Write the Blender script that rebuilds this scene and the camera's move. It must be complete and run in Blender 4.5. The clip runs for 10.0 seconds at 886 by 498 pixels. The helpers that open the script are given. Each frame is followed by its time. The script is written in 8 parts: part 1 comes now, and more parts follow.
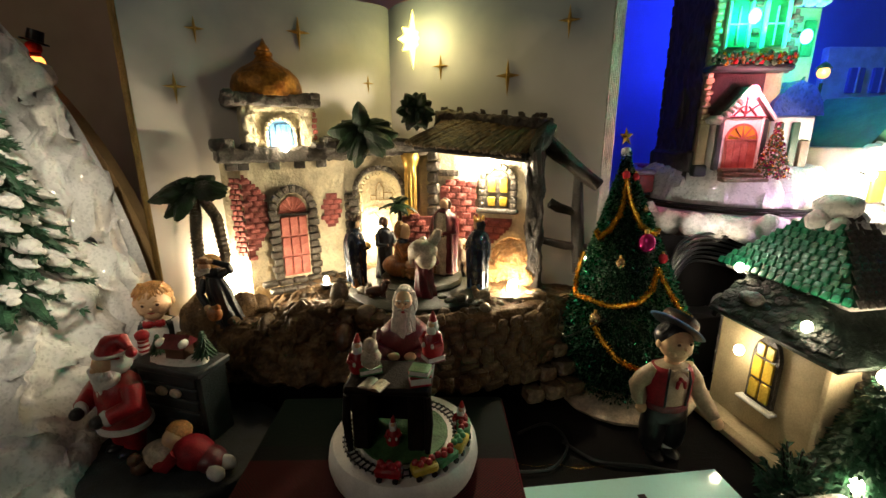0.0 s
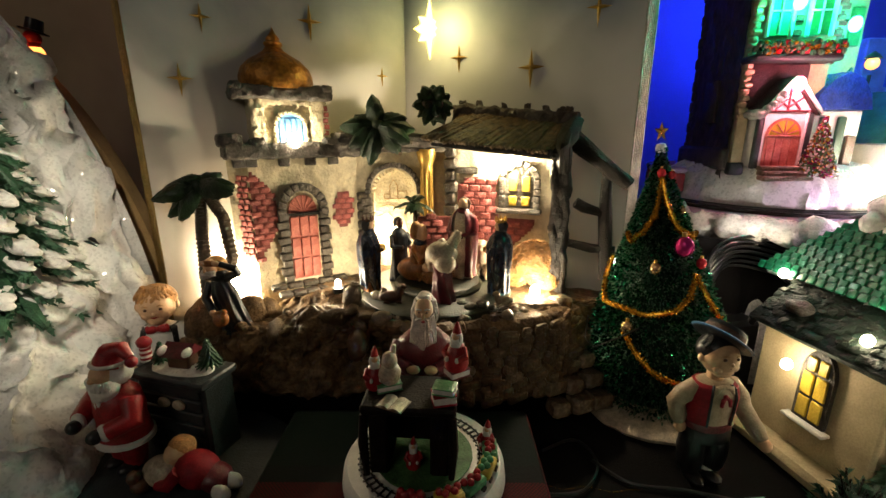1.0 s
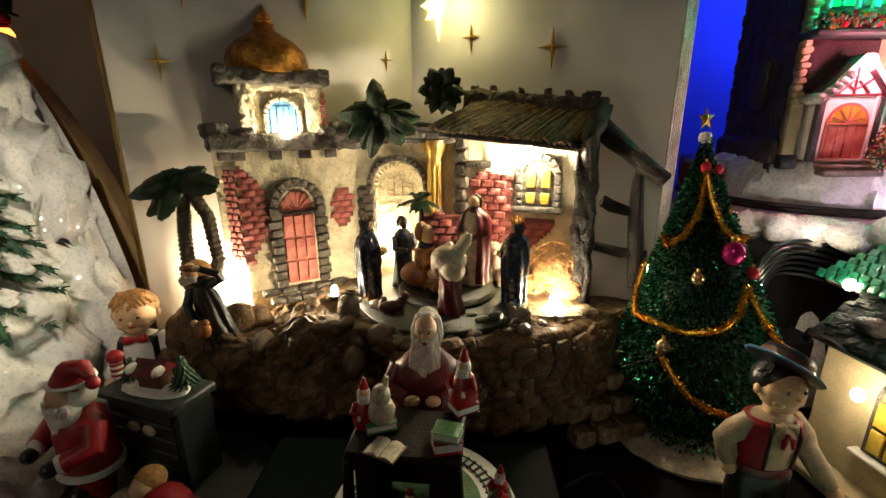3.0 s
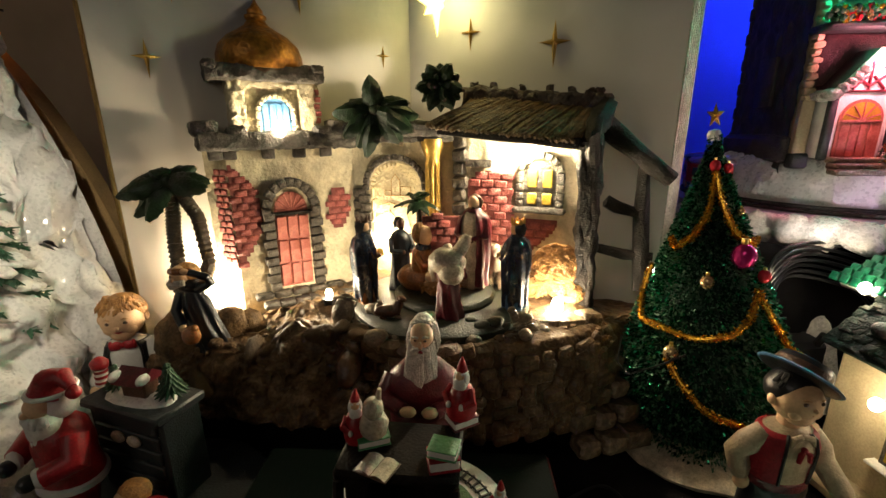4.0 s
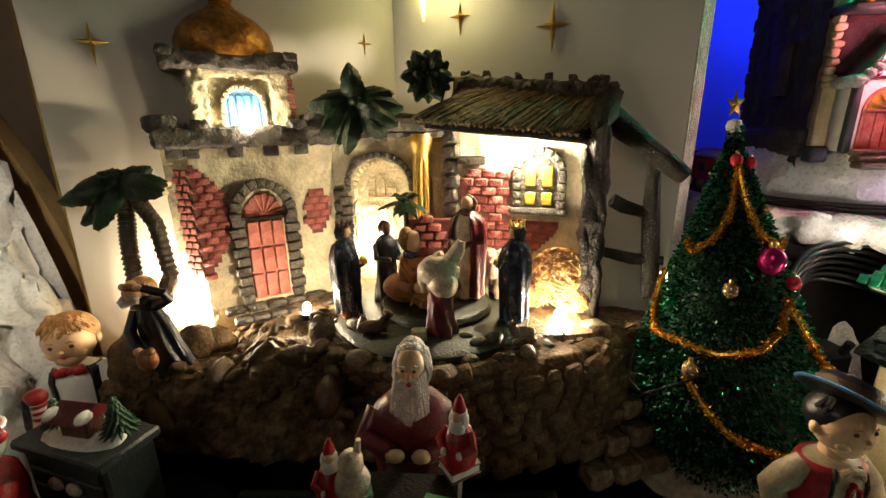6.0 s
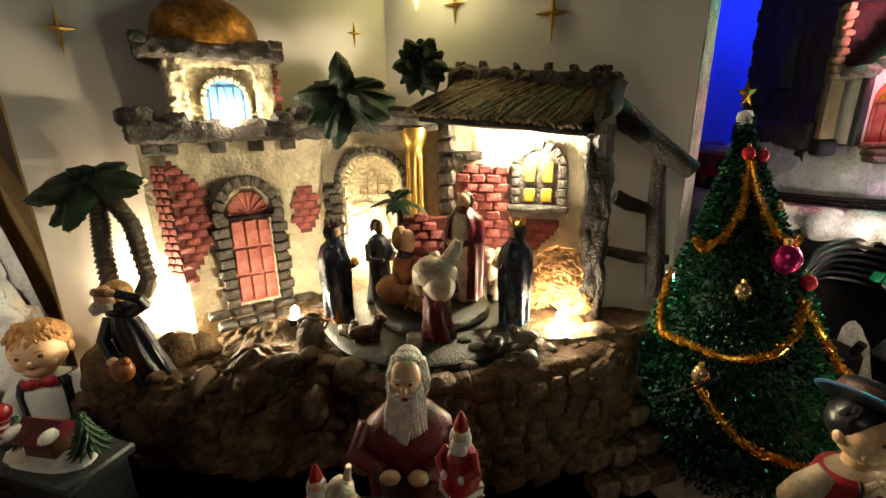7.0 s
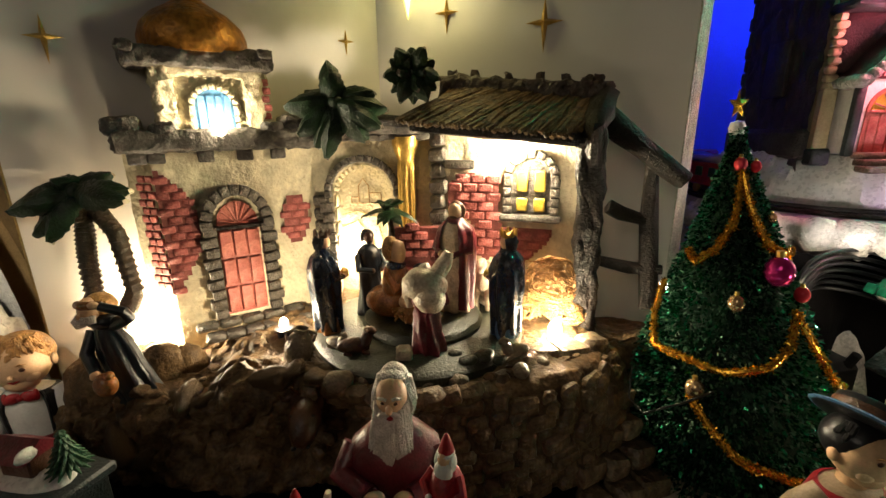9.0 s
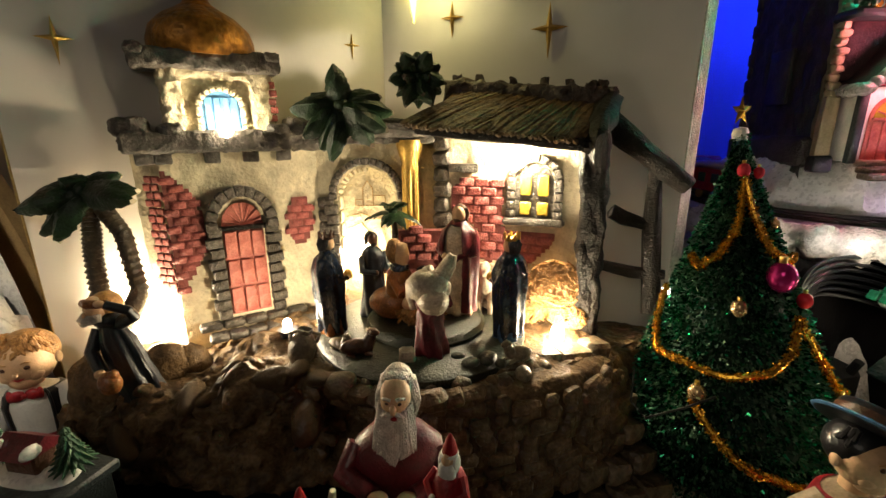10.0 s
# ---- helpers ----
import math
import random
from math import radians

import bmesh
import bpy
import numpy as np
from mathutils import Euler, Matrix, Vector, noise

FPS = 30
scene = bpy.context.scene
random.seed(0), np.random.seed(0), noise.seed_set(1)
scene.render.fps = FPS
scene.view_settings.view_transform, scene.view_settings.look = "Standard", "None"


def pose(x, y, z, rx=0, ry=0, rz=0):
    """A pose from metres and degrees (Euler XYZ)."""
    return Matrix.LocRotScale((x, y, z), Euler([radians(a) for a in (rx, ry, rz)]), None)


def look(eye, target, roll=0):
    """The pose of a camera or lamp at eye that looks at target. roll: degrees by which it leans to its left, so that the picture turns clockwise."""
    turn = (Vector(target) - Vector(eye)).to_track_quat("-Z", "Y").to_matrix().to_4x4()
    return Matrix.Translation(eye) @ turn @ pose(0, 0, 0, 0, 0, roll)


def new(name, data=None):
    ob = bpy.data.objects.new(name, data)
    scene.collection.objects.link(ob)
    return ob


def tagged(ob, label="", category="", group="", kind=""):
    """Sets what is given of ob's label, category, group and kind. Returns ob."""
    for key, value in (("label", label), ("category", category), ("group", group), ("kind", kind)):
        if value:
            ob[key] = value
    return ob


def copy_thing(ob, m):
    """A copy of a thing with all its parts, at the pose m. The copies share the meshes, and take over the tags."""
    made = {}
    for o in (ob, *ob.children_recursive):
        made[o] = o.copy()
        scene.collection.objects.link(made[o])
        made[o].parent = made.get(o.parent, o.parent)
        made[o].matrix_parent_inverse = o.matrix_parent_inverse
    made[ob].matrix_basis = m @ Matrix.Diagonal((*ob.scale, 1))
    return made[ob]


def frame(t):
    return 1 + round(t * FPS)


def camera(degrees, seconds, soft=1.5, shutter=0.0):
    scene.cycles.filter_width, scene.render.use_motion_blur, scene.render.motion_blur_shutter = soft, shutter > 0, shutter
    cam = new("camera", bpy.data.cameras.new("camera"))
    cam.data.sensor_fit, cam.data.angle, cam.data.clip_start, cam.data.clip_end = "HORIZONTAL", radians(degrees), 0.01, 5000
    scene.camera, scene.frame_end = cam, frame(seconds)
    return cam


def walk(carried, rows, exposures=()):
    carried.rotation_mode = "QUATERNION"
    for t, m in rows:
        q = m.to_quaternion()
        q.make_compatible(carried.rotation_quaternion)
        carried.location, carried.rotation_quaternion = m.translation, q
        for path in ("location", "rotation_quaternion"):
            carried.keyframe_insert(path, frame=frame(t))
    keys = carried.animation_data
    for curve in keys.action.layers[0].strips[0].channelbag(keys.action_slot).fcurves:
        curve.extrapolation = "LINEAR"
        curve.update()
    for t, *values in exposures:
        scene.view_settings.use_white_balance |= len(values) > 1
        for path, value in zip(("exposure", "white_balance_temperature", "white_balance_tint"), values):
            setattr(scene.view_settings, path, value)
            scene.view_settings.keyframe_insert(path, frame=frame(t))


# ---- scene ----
cam = camera(91.65, 10.0, 1.5)
PATH = [
    (0, (-0.00517, -0.00459, 0.19641), (0.00698, 0.96178, -0.06047), -0.083),
    (0.5, (-0.01051, 0.00745, 0.19782), (-0.00504, 0.97327, -0.06134), -0.127),
    (1, (-0.01564, 0.01986, 0.19384), (-0.01938, 0.98518, -0.06719), -0.028),
    (1.5, (-0.01868, 0.03393, 0.19263), (-0.02880, 0.99703, -0.07634), 0.167),
    (2, (-0.01929, 0.04520, 0.19069), (-0.04014, 1.00733, -0.08108), 0.134),
    (2.5, (-0.01496, 0.05442, 0.19003), (-0.04623, 1.01558, -0.08418), -0.063),
    (4, (-0.01011, 0.07519, 0.18797), (-0.04726, 1.03642, -0.08525), -0.255),
    (4.5, (-0.01032, 0.07727, 0.18570), (-0.04400, 1.03873, -0.08719), -0.208),
    (5, (-0.01027, 0.08535, 0.18706), (-0.03750, 1.04736, -0.08462), -0.193),
    (5.5, (-0.01063, 0.09756, 0.18625), (-0.03168, 1.05910, -0.08759), -0.466),
    (7, (-0.01401, 0.12470, 0.18100), (-0.01084, 1.08444, -0.09990), -0.824),
    (7.5, (-0.01083, 0.12739, 0.18268), (-0.00277, 1.08642, -0.10049), -0.804),
    (8, (-0.00776, 0.12952, 0.18223), (0.00208, 1.08884, -0.09992), -0.930),
    (8.5, (-0.00895, 0.13017, 0.18208), (0.00150, 1.09052, -0.09652), -0.928),
    (9, (-0.00973, 0.12901, 0.18396), (-0.00046, 1.09144, -0.08741), -0.748),
    (9.5, (-0.01079, 0.13012, 0.18332), (-0.00234, 1.09398, -0.08296), -0.345),
    (10, (-0.01126, 0.12746, 0.18359), (-0.00471, 1.09236, -0.07894), -0.213),
]
walk(cam, [(t, look(eye, target, roll)) for t, eye, target, roll in PATH])

# ---- world and room light ----
TABLE = -0.045
world = bpy.data.worlds.new("world")
scene.world = world
world.use_nodes = True
world.node_tree.nodes["Background"].inputs[0].default_value = (1.0, 0.78, 0.55, 1)
world.node_tree.nodes["Background"].inputs[1].default_value = 0.030
scene.view_settings.exposure = 0.38


def lamp(name, place, watts, colour, radius=0.004):
    data = bpy.data.lights.new(name, "POINT")
    data.energy, data.color, data.shadow_soft_size = watts, colour, radius
    ob = new(name, data)
    ob.location = place
    return ob


WARM = (1.0, 0.83, 0.55)
BULBS = {
    "hay": ((0.0665, 0.3890, 0.0535), 0.42),
    "corner": ((-0.2105, 0.3995, 0.0575), 0.44),
    "arch": ((-0.0800, 0.4675, 0.088), 0.27),
    "step": ((-0.1129, 0.3905, 0.0610), 0.20),
    "eave": ((0.0451, 0.4300, 0.1665), 0.85),
    "tower": ((-0.1520, 0.4235, 0.1870), 0.06),
}
for key, (place, watts) in BULBS.items():
    if watts:
        lamp("led_light", place, watts, WARM, 0.0035)
lamp("star_light", (-0.022, 0.464, 0.296), 0.14, (1.0, 0.84, 0.34), 0.012)
lamp("green_light", (0.290, 0.425, 0.303), 0.22, (0.0, 1.0, 0.50))
lamp("cyan_light", (0.372, 0.432, 0.262), 0.08, (0.05, 0.45, 1.0))
lamp("green_light", (0.352, 0.425, 0.288), 0.24, (0.0, 1.0, 0.60))
lamp("red_light", (0.290, 0.4080, 0.236), 0.28, (1.0, 0.26, 0.33))
lamp("violet_light", (0.335, 0.355, 0.125), 0.12, (0.95, 0.60, 0.95))
lamp("blue_light", (0.36, 0.53, 0.34), 1.4, (0.03, 0.08, 1.0), 0.02)
lamp("lantern_light", (0.384, 0.452, 0.254), 0.01, (1.0, 0.45, 0.08))
lamp("house_light", (0.424, 0.392, 0.160), 0.75, (1.0, 0.86, 0.62))
lamp("church_light", (0.2305, 0.298, 0.033), 0.0075, WARM)
lamp("string_light", (0.240, 0.372, 0.118), 0.030, (1.0, 0.92, 0.8), 0.002)
lamp("roof_light", (0.246, 0.270, 0.083), 0.008, WARM, 0.002)
lamp("shrub_light", (0.273, 0.226, 0.050), 0.02, WARM, 0.002)
lamp("bush_light", (0.258, 0.212, -0.016), 0.02, WARM, 0.002)
# Unseen spot added to brighten the snow hill and the boy before it.
hill_fill = bpy.data.lights.new("hill_fill_light", "SPOT")
hill_fill.energy, hill_fill.color, hill_fill.spot_size, hill_fill.spot_blend, hill_fill.shadow_soft_size = 3.6, (1.0, 0.88, 0.68), radians(36), 0.9, 0.02
new("hill_fill_light", hill_fill).matrix_world = look((-0.18, 0.08, 0.42), (-0.365, 0.355, 0.08))
room = bpy.data.lights.new("room_lamp_light", "AREA")
room.energy, room.color, room.size = 1.5, (1.0, 0.88, 0.70), 0.7
new("room_lamp_light", room).matrix_world = look((-0.75, -1.05, 1.0), (0.05, 0.4, 0.15))


# ---- materials ----
def paint(name, colour, rough=0.6, metal=0.0, vary=0.25, scale=90.0, bump=0.3, fine=700.0, second=None, mix=0.5, emit=0.0, random_tone=0.0, coat=0.0, spec=0.5):
    """A procedural surface: broad stains and fine grain, both in colour and relief."""
    mat = bpy.data.materials.new(name)
    mat.use_nodes = True
    nt = mat.node_tree
    bsdf = nt.nodes["Principled BSDF"]
    coord = nt.nodes.new("ShaderNodeTexCoord")
    broad = nt.nodes.new("ShaderNodeTexNoise")
    broad.inputs["Scale"].default_value, broad.inputs["Detail"].default_value = scale, 5.0
    grain = nt.nodes.new("ShaderNodeTexNoise")
    grain.inputs["Scale"].default_value, grain.inputs["Detail"].default_value = fine, 3.0
    for n in (broad, grain):
        nt.links.new(coord.outputs["Object"], n.inputs["Vector"])
    ramp = nt.nodes.new("ShaderNodeValToRGB")
    dark = tuple(c * (1 - vary) for c in colour)
    other = second or tuple(min(1.0, c * (1 + vary)) for c in colour)
    ramp.color_ramp.elements[0].position, ramp.color_ramp.elements[1].position = 0.32, 0.68
    ramp.color_ramp.elements[0].color, ramp.color_ramp.elements[1].color = (*dark, 1), (*other, 1)
    nt.links.new(broad.outputs["Fac"], ramp.inputs["Fac"])
    tint = nt.nodes.new("ShaderNodeMixRGB")
    tint.blend_type, tint.inputs["Fac"].default_value = "MULTIPLY", min(1.0, vary * 1.6)
    nt.links.new(ramp.outputs["Color"], tint.inputs["Color1"])
    gray = nt.nodes.new("ShaderNodeValToRGB")
    gray.color_ramp.elements[0].position, gray.color_ramp.elements[1].position = 0.3, 0.62
    gray.color_ramp.elements[0].color = (0.45, 0.42, 0.4, 1)
    nt.links.new(grain.outputs["Fac"], gray.inputs["Fac"])
    nt.links.new(gray.outputs["Color"], tint.inputs["Color2"])
    last = tint.outputs["Color"]
    if random_tone:
        info = nt.nodes.new("ShaderNodeObjectInfo")
        ton = nt.nodes.new("ShaderNodeMapRange")
        ton.inputs["To Min"].default_value, ton.inputs["To Max"].default_value = 1 - random_tone, 1 + random_tone * 0.6
        nt.links.new(info.outputs["Random"], ton.inputs["Value"])
        hsv = nt.nodes.new("ShaderNodeHueSaturation")
        nt.links.new(ton.outputs["Result"], hsv.inputs["Value"])
        nt.links.new(last, hsv.inputs["Color"])
        last = hsv.outputs["Color"]
    nt.links.new(last, bsdf.inputs["Base Color"])
    bsdf.inputs["Roughness"].default_value, bsdf.inputs["Metallic"].default_value = rough, metal
    bsdf.inputs["Coat Weight"].default_value = coat
    bsdf.inputs["Specular IOR Level"].default_value = spec
    if bump:
        both = nt.nodes.new("ShaderNodeMath")
        both.operation = "ADD"
        nt.links.new(broad.outputs["Fac"], both.inputs[0])
        nt.links.new(grain.outputs["Fac"], both.inputs[1])
        b = nt.nodes.new("ShaderNodeBump")
        b.inputs["Strength"].default_value, b.inputs["Distance"].default_value = bump, 0.0015
        nt.links.new(both.outputs[0], b.inputs["Height"])
        nt.links.new(b.outputs["Normal"], bsdf.inputs["Normal"])
    if emit:
        bsdf.inputs["Emission Color"].default_value = (*colour, 1)
        bsdf.inputs["Emission Strength"].default_value = emit
    return mat


def glowing(name, colour, strength):
    mat = bpy.data.materials.new(name)
    mat.use_nodes = True
    bsdf = mat.node_tree.nodes["Principled BSDF"]
    bsdf.inputs["Base Color"].default_value = (*colour, 1)
    bsdf.inputs["Emission Color"].default_value = (*colour, 1)
    bsdf.inputs["Emission Strength"].default_value = strength
    return mat


M = {}
M["stucco"] = paint("cream_stucco", (0.62, 0.55, 0.38), 0.7, vary=0.2, scale=60, bump=0.9, fine=380)
M["stone"] = paint("grey_stone", (0.085, 0.072, 0.056), 0.40, vary=0.55, scale=160, bump=0.9, random_tone=0.35)
M["ledge"] = paint("ledge_stone", (0.10, 0.088, 0.075), 0.5, vary=0.45, scale=120, bump=0.8, fine=500)
M["brick"] = paint("red_brick", (0.34, 0.060, 0.055), 0.6, vary=0.35, scale=170, bump=0.7, second=(0.46, 0.13, 0.11), random_tone=0.25)
M["mortar"] = paint("brick_mortar", (0.20, 0.055, 0.045), 0.8, vary=0.3, scale=150)
M["red_wood"] = paint("red_door_wood", (0.50, 0.10, 0.07), 0.5, vary=0.3, scale=120, bump=0.5, second=(0.56, 0.19, 0.14))
M["blue_wood"] = paint("blue_shutter", (0.12, 0.32, 0.62), 0.5, vary=0.2, scale=120)
M["dome"] = paint("gold_dome_paint", (0.42, 0.185, 0.03), 0.38, metal=0.6, vary=0.45, scale=110, bump=0.6, fine=300)
M["gold"] = paint("gold_paint", (0.62, 0.40, 0.10), 0.3, metal=0.85, vary=0.2, scale=160, bump=0.3)
M["gilt"] = paint("gilt_page_edge", (0.50, 0.34, 0.12), 0.38, metal=0.7, vary=0.35, scale=50, bump=0.5)
# Right fore-edge, made paler than the gilt for the light falling there.
M["lit_edge"] = paint("lit_page_edge", (0.66, 0.64, 0.54), 0.45, metal=0.15, vary=0.35, scale=50, bump=0.5)
M["leaf"] = paint("palm_leaf", (0.012, 0.030, 0.012), 0.30, vary=0.45, scale=130, bump=0.5, spec=0.35)
M["trunk"] = paint("palm_trunk", (0.055, 0.040, 0.024), 0.28, vary=0.45, scale=160, bump=0.6)
M["rock"] = paint("brown_rock", (0.120, 0.070, 0.032), 0.52, vary=0.55, scale=70, bump=0.8, fine=420, spec=0.28, second=(0.23, 0.145, 0.070))
M["stepstone"] = paint("worn_step_stone", (0.21, 0.150, 0.090), 0.40, vary=0.5, scale=90, bump=0.8, fine=420, random_tone=0.25)
M["cobble"] = paint("brown_cobble", (0.150, 0.095, 0.048), 0.36, vary=0.5, scale=90, bump=0.8, fine=420, random_tone=0.25)
M["thatch"] = paint("brown_thatch", (0.170, 0.105, 0.045), 0.34, vary=0.65, scale=170, bump=0.9)
M["ridge"] = paint("dark_brown_ridge_wood", (0.060, 0.040, 0.026), 0.42, vary=0.55, scale=150, bump=1.0, fine=420)
M["timber"] = paint("dark_timber", (0.009, 0.006, 0.004), 0.42, vary=0.5, scale=120, bump=1.0, spec=0.22)
M["hay"] = paint("hay", (0.33, 0.165, 0.048), 0.55, vary=0.35, scale=160, bump=0.8)
M["glass_y"] = paint("yellow_window", (0.52, 0.36, 0.05), 0.25, vary=0.2, scale=100)
M["plinth"] = paint("turntable_green", (0.030, 0.034, 0.021), 0.4, vary=0.45, scale=60, bump=0.5)
M["snow"] = paint("glitter_snow", (0.80, 0.79, 0.76), 0.5, vary=0.08, scale=45, bump=0.4, fine=420)
M["pine"] = paint("pine_green", (0.035, 0.11, 0.055), 0.5, vary=0.45, scale=120, bump=0.6)
M["tinsel"] = paint("green_tinsel", (0.03, 0.30, 0.15), 0.2, metal=1.0, vary=0.4, scale=140, bump=0.0)
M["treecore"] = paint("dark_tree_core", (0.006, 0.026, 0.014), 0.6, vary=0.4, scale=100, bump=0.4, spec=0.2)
M["goldtinsel"] = paint("gold_tinsel", (0.75, 0.42, 0.05), 0.2, metal=0.9, vary=0.3, scale=200, bump=0.0)
M["magenta"] = paint("magenta_ball", (0.62, 0.03, 0.24), 0.15, metal=0.7, vary=0.1, bump=0.0)
M["goldball"] = paint("gold_ball", (0.60, 0.42, 0.22), 0.15, metal=0.8, vary=0.1, bump=0.0)
M["redball"] = paint("red_ball", (0.55, 0.03, 0.05), 0.2, metal=0.4, vary=0.1, bump=0.0)
M["red"] = paint("red_paint", (0.36, 0.012, 0.018), 0.42, vary=0.35, scale=110, bump=0.25, coat=0.06)
M["wine"] = paint("wine_red_paint", (0.26, 0.010, 0.018), 0.55, vary=0.3, scale=100, bump=0.2, spec=0.25)
M["maroon"] = paint("maroon_paint", (0.13, 0.012, 0.02), 0.35, vary=0.4, scale=110, bump=0.3, coat=0.3)
M["white"] = paint("white_paint", (0.74, 0.72, 0.68), 0.4, vary=0.1, scale=90, bump=0.2)
M["beard"] = paint("white_beard", (0.62, 0.58, 0.52), 0.5, vary=0.25, scale=200, bump=0.7, fine=900)
M["skin"] = paint("painted_skin", (0.70, 0.45, 0.26), 0.55, vary=0.12, scale=120, bump=0.1)
M["hair"] = paint("ginger_hair", (0.50, 0.25, 0.08), 0.45, vary=0.35, scale=180, bump=0.7)
M["black"] = paint("black_paint", (0.012, 0.012, 0.014), 0.3, vary=0.3, scale=100, bump=0.15)
M["navy"] = paint("navy_robe", (0.012, 0.022, 0.045), 0.24, vary=0.4, scale=90, bump=0.4, coat=0.5)
M["cloak"] = paint("black_cloak", (0.006, 0.010, 0.015), 0.35, vary=0.4, scale=90, bump=0.25)
M["blue"] = paint("blue_robe", (0.07, 0.16, 0.30), 0.32, vary=0.35, scale=90, bump=0.25, coat=0.2)
M["orange"] = paint("orange_robe", (0.32, 0.12, 0.03), 0.32, vary=0.5, scale=110, bump=0.4, coat=0.3)
M["ivory"] = paint("ivory_robe", (0.58, 0.49, 0.36), 0.4, vary=0.35, scale=130, bump=0.45, coat=0.2)
M["shirt"] = paint("cream_shirt_paint", (0.38, 0.29, 0.19), 0.45, vary=0.25, scale=110, bump=0.3)
M["tanstone"] = paint("tan_stone", (0.22, 0.17, 0.11), 0.4, vary=0.4, scale=110, bump=0.6, random_tone=0.3)
M["hide"] = paint("dark_brown_hide", (0.075, 0.030, 0.014), 0.35, vary=0.4, scale=100, bump=0.4)
M["brown"] = paint("brown_paint", (0.10, 0.045, 0.022), 0.4, vary=0.35, scale=100, bump=0.4)
M["desk"] = paint("dark_desk_wood", (0.010, 0.007, 0.006), 0.65, vary=0.5, scale=80, bump=0.3, spec=0.10)
M["greybox"] = paint("slate_grey", (0.026, 0.033, 0.037), 0.50, vary=0.35, scale=80, bump=0.4)
M["darkgreen"] = paint("dark_green", (0.02, 0.075, 0.04), 0.4, vary=0.35, scale=90, bump=0.3)
M["grass"] = paint("grass_green", (0.06, 0.16, 0.05), 0.6, vary=0.35, scale=120, bump=0.5)
M["yellow"] = paint("yellow_paint", (0.60, 0.45, 0.06), 0.4, vary=0.15)
M["green"] = paint("green_paint", (0.06, 0.25, 0.10), 0.4, vary=0.2)
M["cream"] = paint("cream_wall", (0.50, 0.41, 0.25), 0.5, vary=0.22, scale=40, bump=0.12)
M["shingle"] = paint("green_shingle", (0.012, 0.18, 0.085), 0.18, vary=0.3, scale=120, bump=0.3, random_tone=0.3, coat=0.4)
M["mossroof"] = paint("dark_mossy_roof", (0.009, 0.018, 0.012), 0.6, vary=0.5, scale=90, bump=0.8, fine=400, spec=0.25)
M["wire"] = paint("black_wire", (0.012, 0.012, 0.013), 0.3, vary=0.2, bump=0.0)
M["cloth"] = paint("black_cloth", (0.004, 0.0035, 0.004), 0.9, vary=0.3, scale=60, bump=0.3, spec=0.12)
M["cotton"] = paint("cotton_snow", (0.74, 0.70, 0.68), 0.7, vary=0.15, scale=90, bump=0.9, fine=800)
# Side of the cream town house, its shade put into a dark colour.
M["shaded_wall"] = paint("shaded_side_wall", (0.045, 0.038, 0.035), 0.6, vary=0.4, scale=90, bump=0.6)
M["bluewall"] = paint("blue_backdrop_paint", (0.10, 0.14, 0.55), 0.7, vary=0.1, scale=12, bump=0.05)
M["paleblue"] = paint("pale_blue_paint", (0.35, 0.50, 0.75), 0.6, vary=0.15)
M["wallpaper"] = paint("brown_wall", (0.50, 0.36, 0.22), 0.8, vary=0.1, scale=14, bump=0.15)
M["plaster"] = paint("room_plaster", (0.72, 0.65, 0.56), 0.8, vary=0.08, scale=6, bump=0.1)
# White device: the coloured reflections on it are put into a cyan base.
M["slab"] = paint("cyan_tinted_plastic", (0.46, 0.80, 0.78), 0.12, vary=0.04, scale=20, bump=0.0, coat=0.5)
# Plum darkened so that it also holds the shade about the porch.
M["plum_shade"] = paint("dark_plum_and_shade", (0.050, 0.018, 0.020), 0.6, vary=0.45, scale=110, bump=0.6)
M["greysnow"] = paint("grey_snow", (0.34, 0.32, 0.30), 0.6, vary=0.35, scale=130, bump=0.7)
M["tan"] = paint("tan_card", (0.46, 0.31, 0.14), 0.5, vary=0.2, scale=40, bump=0.3)
M["purple"] = paint("lilac_paint", (0.42, 0.33, 0.45), 0.4, vary=0.2)


